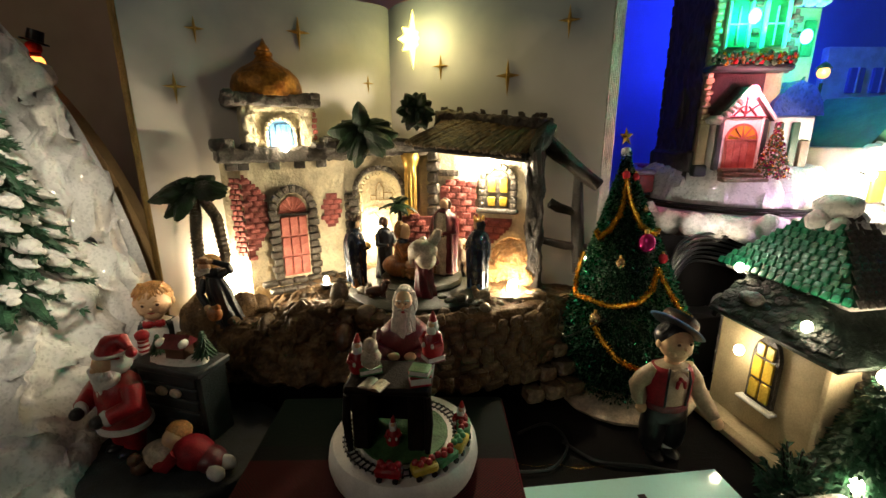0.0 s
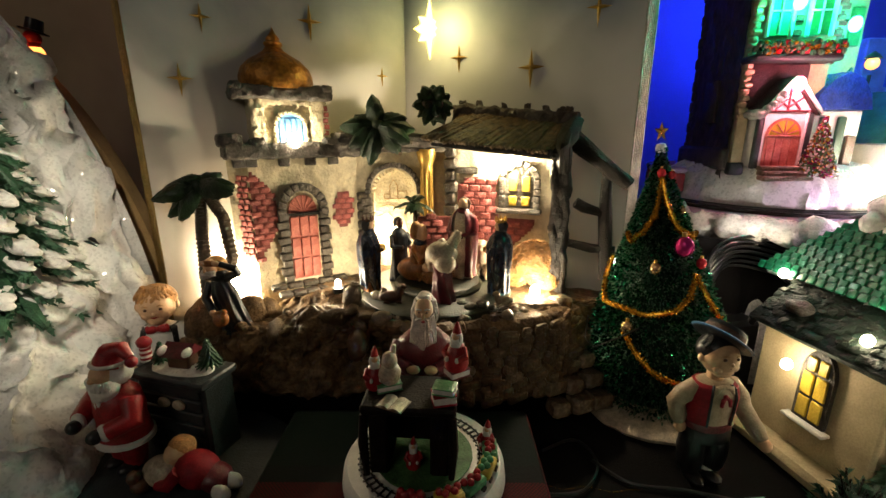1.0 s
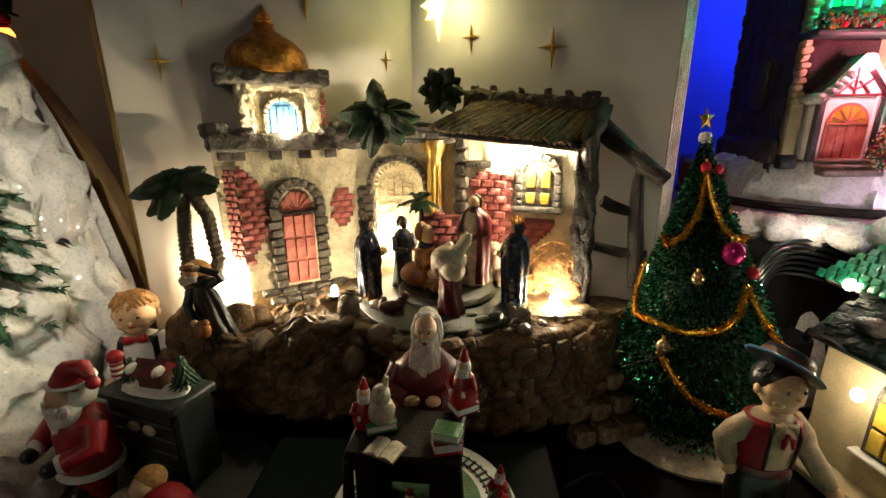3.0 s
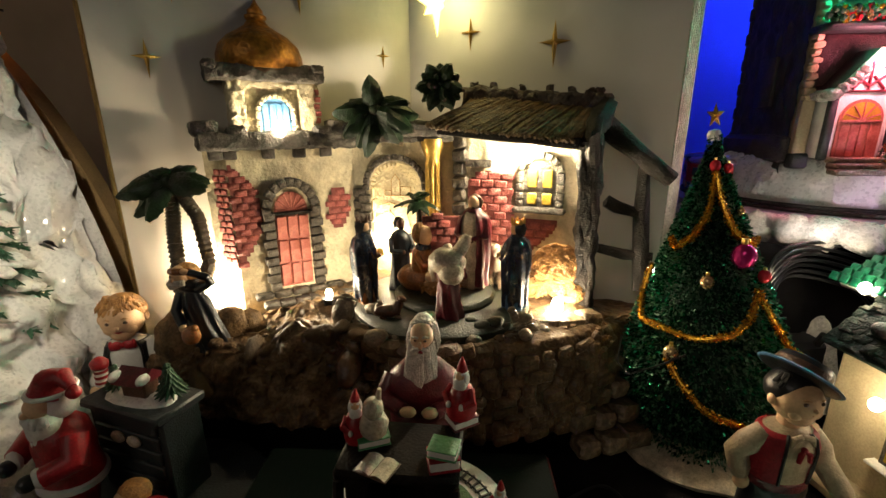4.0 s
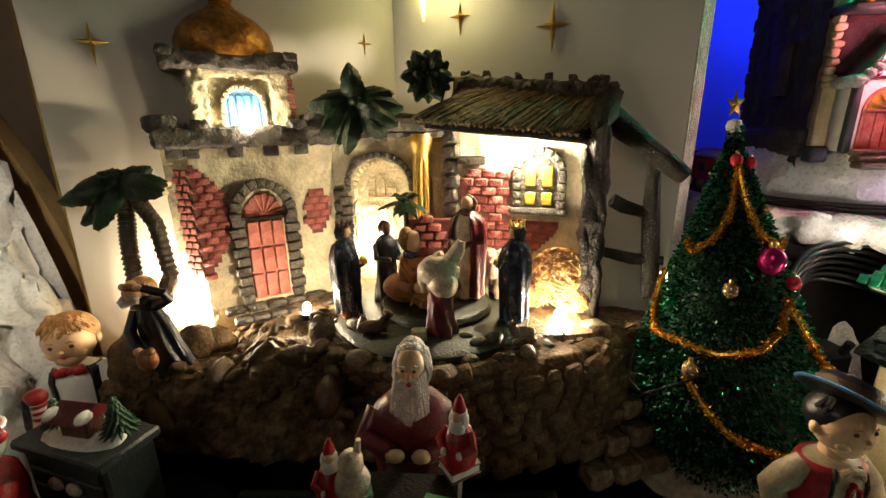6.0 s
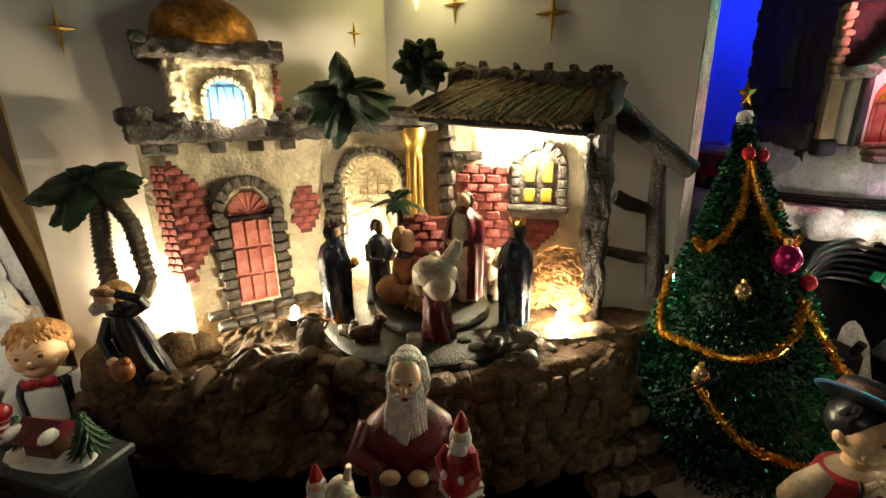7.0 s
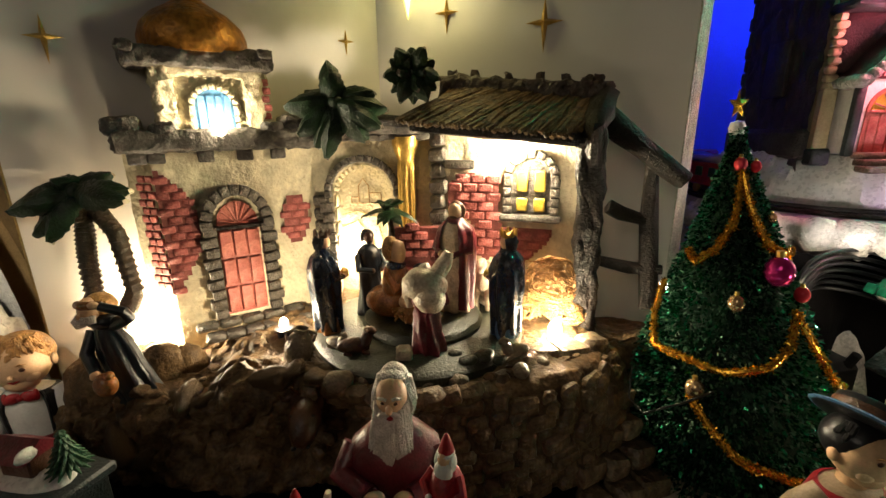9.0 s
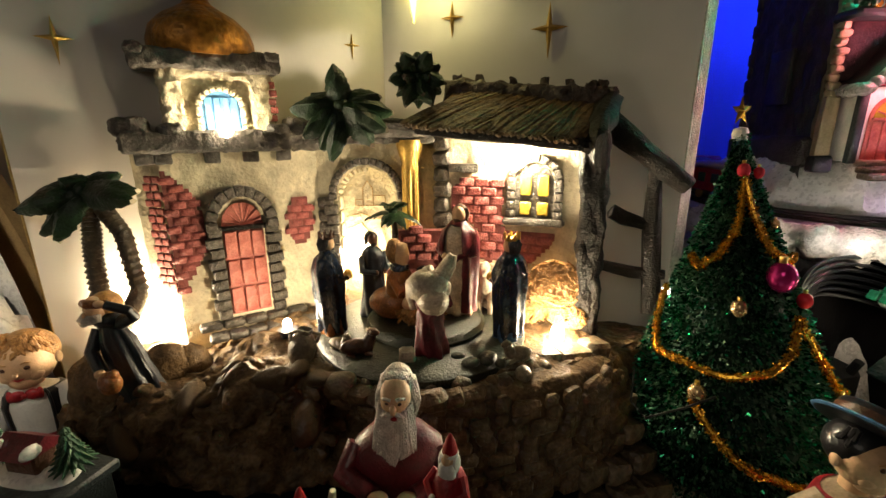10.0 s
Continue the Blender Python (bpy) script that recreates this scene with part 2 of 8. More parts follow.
def glitter(mat, scale, share):
    """Scattered bright flakes, each turned its own way, in an existing surface."""
    nt = mat.node_tree
    bsdf = nt.nodes["Principled BSDF"]
    coord = nt.nodes.new("ShaderNodeTexCoord")
    cell = nt.nodes.new("ShaderNodeTexVoronoi")
    cell.inputs["Scale"].default_value = scale
    nt.links.new(coord.outputs["Object"], cell.inputs["Vector"])
    sep = nt.nodes.new("ShaderNodeSeparateColor")
    nt.links.new(cell.outputs["Color"], sep.inputs["Color"])
    mask = nt.nodes.new("ShaderNodeMath")
    mask.operation, mask.inputs[1].default_value = "GREATER_THAN", 1 - share
    nt.links.new(sep.outputs["Red"], mask.inputs[0])
    off = nt.nodes.new("ShaderNodeVectorMath")
    off.operation = "SUBTRACT"
    off.inputs[1].default_value = (0.5, 0.5, 0.5)
    nt.links.new(cell.outputs["Color"], off.inputs[0])
    geo = nt.nodes.new("ShaderNodeNewGeometry")
    tilt = nt.nodes.new("ShaderNodeVectorMath")
    tilt.operation = "MULTIPLY_ADD"
    tilt.inputs[1].default_value = (1.5, 1.5, 1.5)
    nt.links.new(off.outputs[0], tilt.inputs[0])
    nt.links.new(geo.outputs["Normal"], tilt.inputs[2])
    unit = nt.nodes.new("ShaderNodeVectorMath")
    unit.operation = "NORMALIZE"
    nt.links.new(tilt.outputs[0], unit.inputs[0])
    bsdf.inputs["Coat Roughness"].default_value = 0.12
    nt.links.new(unit.outputs[0], bsdf.inputs["Coat Normal"])
    nt.links.new(mask.outputs[0], bsdf.inputs["Coat Weight"])
    bsdf.inputs["Coat IOR"].default_value = 2.2


glitter(M["snow"], 520, 0.22)
glitter(M["cotton"], 480, 0.30)
M["bayblue"] = paint("dark_blue_snow", (0.012, 0.03, 0.26), 0.4, vary=0.3, scale=140, bump=0.6)
glitter(M["bayblue"], 520, 0.2)
M["led"] = glowing("warm_led", (1.0, 0.82, 0.55), 60)
M["star"] = glowing("yellow_star_led", (1.0, 0.78, 0.16), 4.5)
M["gled"] = glowing("green_led", (0.18, 1.0, 0.58), 5)
M["rled"] = glowing("red_led", (1.0, 0.14, 0.26), 5)
M["oled"] = glowing("orange_led", (1.0, 0.32, 0.06), 2.5)
M["wled"] = glowing("white_led", (1.0, 0.90, 0.70), 14)


# ---- geometry helpers ----
class Shape:
    """Collects faces of several materials into one mesh."""

    def __init__(self):
        self.v, self.f, self.i, self.mats = [], [], [], []

    def add(self, verts, faces, mat, m=None):
        if mat not in self.mats:
            self.mats.append(mat)
        n, k = len(self.v), self.mats.index(mat)
        self.v += [m @ Vector(p) if m else Vector(p) for p in verts]
        self.f += [tuple(n + a for a in face) for face in faces]
        self.i += [k] * len(faces)
        return self

    def box(self, c, s, mat, r=None, rot=(0, 0, 0)):
        """A box with chamfered edges."""
        h = [a / 2 for a in s]
        r = min(h) * 0.25 if r is None else min(r, min(h) * 0.9)
        vs, idx = [], {}
        for sx in (-1, 1):
            for sy in (-1, 1):
                for sz in (-1, 1):
                    for ax in range(3):
                        p = [sx * (h[0] - r), sy * (h[1] - r), sz * (h[2] - r)]
                        p[ax] = (sx, sy, sz)[ax] * h[ax]
                        idx[sx, sy, sz, ax] = len(vs)
                        vs.append(p)
        fs = []
        for ax in range(3):
            o = [a for a in range(3) if a != ax]
            for d in (-1, 1):
                ring = []
                for a, b in ((-1, -1), (1, -1), (1, 1), (-1, 1)):
                    s3 = [0, 0, 0]
                    s3[ax], s3[o[0]], s3[o[1]] = d, a, b
                    ring.append(idx[(*s3, ax)])
                flip = (d < 0) != (ax == 1)
                fs.append(tuple(reversed(ring)) if flip else tuple(ring))
            for a in (-1, 1):
                for b in (-1, 1):
                    q = []
                    for d, k in ((-1, o[0]), (1, o[0]), (1, o[1]), (-1, o[1])):
                        s3 = [0, 0, 0]
                        s3[ax], s3[o[0]], s3[o[1]] = d, a, b
                        q.append(idx[(*s3, k)])
                    flip = (a * b > 0) == (ax == 1)
                    fs.append(tuple(q) if flip else tuple(reversed(q)))
        for sx in (-1, 1):
            for sy in (-1, 1):
                for sz in (-1, 1):
                    t = [idx[sx, sy, sz, k] for k in range(3)]
                    fs.append(tuple(t) if sx * sy * sz > 0 else tuple(reversed(t)))
        return self.add(vs, fs, mat, pose(*c, *rot))

    def lump(self, c, s, mat, step=0.004, r=0.003):
        """A block of fine faces with softened edges, to be roughened."""
        h = [a / 2 for a in s]
        m = pose(*c)
        for ax in range(3):
            a, b = [k for k in range(3) if k != ax]
            na, nb = max(1, round(s[a] / step)), max(1, round(s[b] / step))
            for d in (-1, 1):
                vs = []
                for j in range(nb + 1):
                    for i in range(na + 1):
                        p = [0, 0, 0]
                        p[ax], p[a], p[b] = d * h[ax], h[a] * (2 * i / na - 1), h[b] * (2 * j / nb - 1)
                        q = Vector([max(-(h[k] - r), min(h[k] - r, p[k])) for k in range(3)])
                        off = Vector(p) - q
                        vs.append(q + off.normalized() * min(off.length, r) if off.length > 1e-9 else Vector(p))
                flip = (d > 0) == (ax == 1)
                fs = []
                for j in range(nb):
                    for i in range(na):
                        f = (j * (na + 1) + i, j * (na + 1) + i + 1, (j + 1) * (na + 1) + i + 1, (j + 1) * (na + 1) + i)
                        fs.append(tuple(reversed(f)) if flip else f)
                self.add(vs, fs, mat, m)
        return self

    def tube(self, pts, r, mat, n=8, caps=True):
        """A round bar along points; r: one radius or one for each point."""
        pts = [Vector(p) for p in pts]
        rs = r if isinstance(r, (list, tuple)) else [r] * len(pts)
        vs, fs = [], []
        side = None
        for k, p in enumerate(pts):
            d = (pts[min(k + 1, len(pts) - 1)] - pts[max(k - 1, 0)]).normalized()
            if side is None:
                side = d.orthogonal().normalized()
            side = (side - d * side.dot(d)).normalized()
            up = d.cross(side)
            for a in range(n):
                w = 2 * math.pi * a / n
                vs.append(p + (side * math.cos(w) + up * math.sin(w)) * rs[k])
        for k in range(len(pts) - 1):
            for a in range(n):
                b = (a + 1) % n
                fs.append((k * n + a, k * n + b, (k + 1) * n + b, (k + 1) * n + a))
        if caps:
            fs.append(tuple(reversed(range(n))))
            fs.append(tuple((len(pts) - 1) * n + a for a in range(n)))
        return self.add(vs, fs, mat)

    def ball(self, c, r, mat, n=14, k=9, rot=(0, 0, 0)):
        r = r if isinstance(r, (list, tuple)) else (r, r, r)
        prof = [(math.sin(math.pi * j / k), -math.cos(math.pi * j / k)) for j in range(k + 1)]
        m = pose(*c, *rot) @ Matrix.Diagonal((*r, 1))
        return self.lathe(prof, mat, n, m)

    def lathe(self, prof, mat, n=24, m=None):
        vs, fs, rings = [], [], []
        for rad, z in prof:
            if rad < 1e-6:
                rings.append([len(vs)] * n)
                vs.append((0, 0, z))
            else:
                rings.append(list(range(len(vs), len(vs) + n)))
                vs += [(rad * math.cos(2 * math.pi * a / n), rad * math.sin(2 * math.pi * a / n), z) for a in range(n)]
        for q, w in zip(rings, rings[1:]):
            for a in range(n):
                b = (a + 1) % n
                face = []
                for x in (q[a], q[b], w[b], w[a]):
                    if x not in face:
                        face.append(x)
                if len(face) > 2:
                    fs.append(tuple(face))
        if prof[0][0] > 1e-6:
            fs.append(tuple(reversed(rings[0])))
        if prof[-1][0] > 1e-6:
            fs.append(tuple(rings[-1]))
        return self.add(vs, fs, mat, m)

    def prism(self, poly, y0, y1, mat, m=None):
        """A polygon in x and z (counter-clockwise from the front), pushed from y0 back to y1."""
        n = len(poly)
        vs = [(x, y0, z) for x, z in poly] + [(x, y1, z) for x, z in poly]
        fs = [tuple(range(n)), tuple(reversed(range(n, 2 * n)))]
        fs += [(a, a + n, (a + 1) % n + n, (a + 1) % n) for a in range(n)]
        return self.add(vs, fs, mat, m)

    def sheet(self, fn, nu, nv, mat):
        vs = [fn(i / nu, j / nv) for j in range(nv + 1) for i in range(nu + 1)]
        fs = [(j * (nu + 1) + i, j * (nu + 1) + i + 1, (j + 1) * (nu + 1) + i + 1, (j + 1) * (nu + 1) + i) for j in range(nv) for i in range(nu)]
        return self.add(vs, fs, mat)

    def rough(self, amp, scale, start=0):
        """Uneven hand-cast surface."""
        for p in self.v[start:]:
            p += noise.noise_vector(p * scale) * amp + noise.noise_vector(p * scale * 2.7) * amp * 0.4
        return self

    def mesh(self, name, sharp=42):
        me = bpy.data.meshes.new(name)
        me.from_pydata(self.v, [], self.f)
        for mat in self.mats:
            me.materials.append(M[mat])
        me.polygons.foreach_set("material_index", self.i)
        me.polygons.foreach_set("use_smooth", [True] * len(self.f))
        me.set_sharp_from_angle(angle=radians(sharp))
        me.update()
        return me

    def make(self, name, parent=None, label="", sharp=42, m=None):
        ob = new(name, self.mesh(name, sharp))
        if m:
            ob.matrix_basis = m
        if parent:
            ob.parent = parent
        return tagged(ob, label) if label else ob


def thing(name, label, category, m=None, group="", kind=""):
    ob = new(name)
    ob.empty_display_size = 0.01
    if m:
        ob.matrix_basis = m
    return tagged(ob, label, category, group, kind)


def whole(shape, name, label, category, m=None, group="", kind="", sharp=42):
    """A thing that is one plain mesh."""
    return tagged(shape.make(name, None, "", sharp, m), label, category, group, kind)


PIECES = {}


def piece(name, size, mat, parent, c, rot=(0, 0, 0), chamfer=None, uneven=0.10):
    """A small block of a wall: objects of their own on shared meshes."""
    key = (name, mat, *[round(a, 4) for a in size])
    if key not in PIECES:
        PIECES[key] = Shape().box((0, 0, 0), size, mat, chamfer).rough(min(size) * uneven, 210 + len(PIECES) * 7).mesh(name)
    ob = new(name, PIECES[key])
    ob.matrix_basis = pose(*c, *rot)
    ob.parent = parent
    return ob


def stones(name, mat, count, seed):
    """A few rounded stone shapes, shared by many pieces."""
    out = []
    for k in range(count):
        s = Shape().ball((0, 0, 0), (0.5, 0.42, 0.40), mat, 10, 7).rough(0.15, 1.3 + 0.37 * k + seed)
        out.append(s.mesh(name, 80))
    return out


def stone_piece(kinds, name, size, parent, c, rot=(0, 0, 0)):
    ob = new(name, kinds[int(abs(c[0] * 7919 + c[1] * 104729) * 10) % len(kinds)])
    ob.matrix_basis = pose(*c, *rot) @ Matrix.Diagonal((size[0], size[1], size[2], 1))
    ob.parent = parent
    return ob


rnd = random.Random(7)


def arc(cx, cz, r, a0, a1, n):
    return [(cx + r * math.cos(radians(a0 + (a1 - a0) * k / n)), cz + r * math.sin(radians(a0 + (a1 - a0) * k / n))) for k in range(n + 1)]


# ---- the room and the table ----
def slab(name, c, s, mat, label):
    return whole(Shape().box((0, 0, 0), s, mat, 0.002), name, label, "wall" if "wall" in name else name.split("_")[0], pose(*c), kind="structure")


slab("wall_north", (0.0, 0.80, 0.85), (3.2, 0.10, 3.3), "wallpaper", "dim brown painted wall behind the table")
slab("wall_south", (0.0, -2.2, 0.85), (3.2, 0.10, 3.3), "plaster", "plain plaster wall behind the viewer")
slab("wall_east", (1.65, -0.7, 0.85), (0.10, 3.1, 3.3), "plaster", "plain plaster side wall of the room")
slab("wall_west", (-1.65, -0.7, 0.85), (0.10, 3.1, 3.3), "plaster", "plain plaster side wall of the room")
slab("floor", (0.0, -0.7, -0.83), (3.4, 3.2, 0.06), "desk", "dark wooden floor of the room")
slab("ceiling", (0.0, -0.7, 2.53), (3.4, 3.2, 0.06), "plaster", "plain plaster ceiling of the room")


def plaid():
    """Dark tartan weave: red ground with wide black and green bands."""
    mat = bpy.data.materials.new("tartan_cloth")
    mat.use_nodes = True
    nt = mat.node_tree
    bsdf = nt.nodes["Principled BSDF"]
    coord = nt.nodes.new("ShaderNodeTexCoord")
    sep = nt.nodes.new("ShaderNodeSeparateXYZ")
    nt.links.new(coord.outputs["Object"], sep.inputs[0])

    def bands(axis, shift, stops):
        a = nt.nodes.new("ShaderNodeMath")
        a.operation = "MULTIPLY_ADD"
        a.inputs[1].default_value, a.inputs[2].default_value = 5.0, shift
        nt.links.new(sep.outputs[axis], a.inputs[0])
        f = nt.nodes.new("ShaderNodeMath")
        f.operation = "FRACT"
        nt.links.new(a.outputs[0], f.inputs[0])
        r = nt.nodes.new("ShaderNodeValToRGB")
        r.color_ramp.interpolation = "CONSTANT"
        els = r.color_ramp.elements
        els[0].position, els[0].color = stops[0]
        els[1].position, els[1].color = stops[1]
        for pos, col in stops[2:]:
            e = els.new(pos)
            e.color = col
        nt.links.new(f.outputs[0], r.inputs["Fac"])
        return r

    red, black, green = (0.085, 0.003, 0.006, 1), (0.004, 0.004, 0.005, 1), (0.002, 0.008, 0.006, 1)
    a = bands("X", 0.45, ((0.0, green), (0.26, black), (0.50, red), (0.60, black), (0.88, red)))
    b = bands("Y", 0.40, ((0.0, red), (0.43, black), (0.50, green), (0.90, black)))
    weave = nt.nodes.new("ShaderNodeTexChecker")
    weave.inputs["Scale"].default_value = 900
    nt.links.new(coord.outputs["Object"], weave.inputs["Vector"])
    mix = nt.nodes.new("ShaderNodeMixRGB")
    nt.links.new(weave.outputs["Fac"], mix.inputs["Fac"])
    nt.links.new(a.outputs["Color"], mix.inputs["Color1"])
    nt.links.new(b.outputs["Color"], mix.inputs["Color2"])
    nt.links.new(mix.outputs["Color"], bsdf.inputs["Base Color"])
    bsdf.inputs["Roughness"].default_value = 0.75
    bsdf.inputs["Specular IOR Level"].default_value = 0.12
    grain = nt.nodes.new("ShaderNodeTexNoise")
    grain.inputs["Scale"].default_value = 500
    nt.links.new(coord.outputs["Object"], grain.inputs["Vector"])
    bmp = nt.nodes.new("ShaderNodeBump")
    bmp.inputs["Strength"].default_value, bmp.inputs["Distance"].default_value = 0.3, 0.001
    nt.links.new(grain.outputs["Fac"], bmp.inputs["Height"])
    nt.links.new(bmp.outputs["Normal"], bsdf.inputs["Normal"])
    return mat


M["plaid"] = plaid()
table = thing("table", "dark wooden table that carries the whole display", "table", pose(0, 0.2, -0.8))
Shape().box((0, 0.05, 0.730), (1.9, 1.0, 0.04), "desk", 0.004).make("tabletop", table)
for x in (-0.88, 0.88):
    for y in (-0.38, 0.48):
        Shape().box((x, y, 0.355), (0.06, 0.06, 0.71), "desk").make("leg", table)
box = thing("gift_box", "flat gift box covered in dark red and green tartan", "box", pose(-0.0415, 0.225, TABLE))
Shape().box((0, 0, 0.0165), (0.172, 0.150, 0.033), "plaid", 0.002).make("box_body", box)
Shape().box((0, 0, 0.030), (0.175, 0.153, 0.014), "plaid", 0.002).make("lid", box)
cloth = Shape()
cloth.sheet(lambda u, v: (-0.94 + 1.88 * u, -0.24 + 0.98 * v, TABLE - 0.0009 + 0.0009 * noise.noise(Vector((u * 40, v * 22, 0)))), 90, 50, "cloth")
cloth.sheet(lambda u, v: (-0.94 + 1.88 * u, -0.24 + 0.98 * (1 - v), TABLE - 0.004), 2, 2, "cloth")
whole(cloth, "tablecloth", "plain black cloth spread over the table", "tablecloth")

# ---- the open book behind the nativity ----
def page_paint():
    """Painted evening sky: dark blue above, pale grey below, thin brush marks."""
    mat = paint("painted_page", (0.5, 0.5, 0.5), 0.55, vary=0.1, scale=14, bump=0.12, fine=160)
    nt = mat.node_tree
    coord = nt.nodes.new("ShaderNodeTexCoord")
    sep = nt.nodes.new("ShaderNodeSeparateXYZ")
    nt.links.new(coord.outputs["Object"], sep.inputs[0])
    wob = nt.nodes.new("ShaderNodeTexNoise")
    wob.inputs["Scale"].default_value, wob.inputs["Detail"].default_value = 12, 4
    nt.links.new(coord.outputs["Object"], wob.inputs["Vector"])
    add = nt.nodes.new("ShaderNodeMath")
    add.operation = "MULTIPLY_ADD"
    add.inputs[1].default_value = 0.10
    nt.links.new(wob.outputs["Fac"], add.inputs[0])
    nt.links.new(sep.outputs["Z"], add.inputs[2])
    r = nt.nodes.new("ShaderNodeValToRGB")
    els = r.color_ramp.elements
    els[0].position, els[0].color = 0.20, (0.80, 0.75, 0.67, 1)
    els[1].position, els[1].color = 0.41, (0.24, 0.28, 0.31, 1)
    for pos, col in ((0.285, (0.74, 0.69, 0.62, 1)), (0.350, (0.58, 0.57, 0.55, 1))):
        e = els.new(pos)
        e.color = col
    nt.links.new(add.outputs[0], r.inputs["Fac"])
    nt.links.new(r.outputs["Color"], nt.nodes["Principled BSDF"].inputs["Base Color"])
    return mat


M["page"] = page_paint()
BOOK_TOP = 0.334
book = thing("open_book", "large open book standing upright, painted with a starry evening sky", "book", pose(-0.058, 0.535, TABLE))


def page_line(side):
    """The page's plan, from the spine outwards, curling near the spine."""
    if side < 0:
        far, bend, ang = 0.218, (-0.085, 0.508), 180 + 31.7
    else:
        far, bend, ang = 0.1705, (-0.003, 0.487), -20.5
    d = Vector((math.cos(radians(ang)), math.sin(radians(ang))))
    s, b = Vector((-0.059, 0.528)), Vector(bend)
    pts = []
    for k in range(11):
        t = k / 10
        ctrl = b - d * (0.028 if side < 0 else 0.046)
        pts.append(s * (1 - t) ** 2 + ctrl * 2 * t * (1 - t) + (b + d * 0.004) * t * t)
    pts += [b + d * (0.012 + (far - 0.012) * k / 12) for k in range(13)]
    return [Vector((p.x + 0.058, p.y - 0.535)) for p in pts]


for side in (-1, 1):
    line = page_line(side)
    sh = Shape()
    h = BOOK_TOP - TABLE
    n = len(line)
    back = []
    for k, p in enumerate(line):
        d = (line[min(k + 1, n - 1)] - line[max(k - 1, 0)]).normalized()
        nrm = Vector((-d.y, d.x)) if side > 0 else Vector((d.y, -d.x))
        back.append(p + nrm * 0.010)
    top = [h - 0.004 * math.exp(-k / 2.5) for k in range(n)]
    vs = [(p.x, p.y, 0.0) for p in line] + [(p.x, p.y, top[k]) for k, p in enumerate(line)]
    vs += [(p.x, p.y, 0.0) for p in back] + [(p.x, p.y, top[k]) for k, p in enumerate(back)]
    fs = []
    for k in range(n - 1):
        q = [(k, k + 1, n + k + 1, n + k), (2 * n + k + 1, 2 * n + k, 3 * n + k, 3 * n + k + 1), (n + k, n + k + 1, 3 * n + k + 1, 3 * n + k)]
        fs += q if side > 0 else [tuple(reversed(a)) for a in q]
    sh.add(vs, fs, "page")
    sh.make("page", book, sharp=60)
    d = (line[-1] - line[-3]).normalized()
    ang = math.degrees(math.atan2(d.y, d.x))
    a0, b0 = line[-1], (Vector((0.175, 0.447)) if side > 0 else Vector((-0.290, 0.414))) - Vector((-0.058, 0.535))
    mid, run = (a0 + b0) / 2, b0 - a0
    turn = math.degrees(math.atan2(run.y, run.x)) + (0 if side > 0 else 180)
    g = Shape()
    edge = "lit_edge" if side > 0 else "gilt"
    g.box((0, 0.004, 0), (run.length, 0.008, h), edge, 0.002)
    for k in range(6):
        g.box((-run.length * 0.42 + k * run.length * 0.168, -0.0002, 0), (0.0022, 0.0022, h - 0.003), edge, 0.0008)
    g.rough(0.0007, 60)
    g.make("gilt_edge", book, "worn fore-edge paled for the light on it" if side > 0 else "worn gilded fore-edge", m=pose(mid.x, mid.y, h / 2, 0, 0, turn))
Shape().tube([(0, 0.004, 0), (0, 0.004, BOOK_TOP - TABLE - 0.006)], 0.004, "timber", 10).make("spine", book)


def gold_star(sz):
    """A four-pointed star with ridged arms, the lower arm longest."""
    s = Shape()
    tips = [(0, 1.0), (0.8, 0), (0, -1.25), (-0.8, 0)]
    for k in range(4):
        a, b = tips[k], tips[(k + 1) % 4]
        w = 0.13
        ia = ((1 if a[0] + b[0] > 0 else -1) * w, (1 if a[1] + b[1] > 0 else -1) * w)
        vs = [(a[0] * sz, 0, a[1] * sz), (ia[0] * sz, 0, ia[1] * sz), (b[0] * sz, 0, b[1] * sz), (0, -0.24 * sz, 0)]
        s.add(vs, [(0, 1, 3), (1, 2, 3), (3, 1, 0)][:2], "gold")
        s.add([(p[0], p[1] + 0.1 * sz, p[2]) for p in vs[:3]] + [(0, 0.1 * sz, 0)], [(1, 0, 3), (2, 1, 3)], "gold")
    return s


for side, base, ang, spots in ((-1, (-0.085, 0.508), 31.7, ((-0.1842, 0.2388, 0.0125), (-0.0701, 0.2960, 0.0150), (0.0029, 0.2518, 0.0085), (-0.1624, 0.2891, 0.0105))),
                               (1, (-0.003, 0.487), -20.5, ((0.002, 0.2665, 0.0115), (0.0743, 0.2540, 0.0165), (0.1315, 0.3005, 0.0135)))):
    for u, z, size in spots:
        d = Vector((math.cos(radians(ang)), math.sin(radians(ang))))
        nrm = Vector((d.y, -d.x))
        p = Vector(base) + d * u + nrm * 0.0012
        whole(gold_star(size), "star_ornament", "small gold four-pointed star fixed to the painted page", "star", pose(p.x, p.y, z, 0, 0, ang), group="stars on the book")

# ---- the nativity building ----
nat = thing("nativity_building", "resin nativity building with domed house, arch, thatched stable and rocky base", "nativity scene", pose(0, 0, TABLE))
LOC = pose(0, 0, -TABLE)


def group_part(name, shape, label="", m=None, sharp=42, parent=None):
    return shape.make(name, parent or nat, label, sharp, LOC @ m if m else LOC)


FLOOR = 0.048
HOUSE = pose(-0.155, 0.432, 0, 0, 0, 31)
STABLE = pose(0.008, 0.453, 0, 0, 0, -20)
ARCH = pose(-0.069, 0.463, 0, 0, 0, 3)

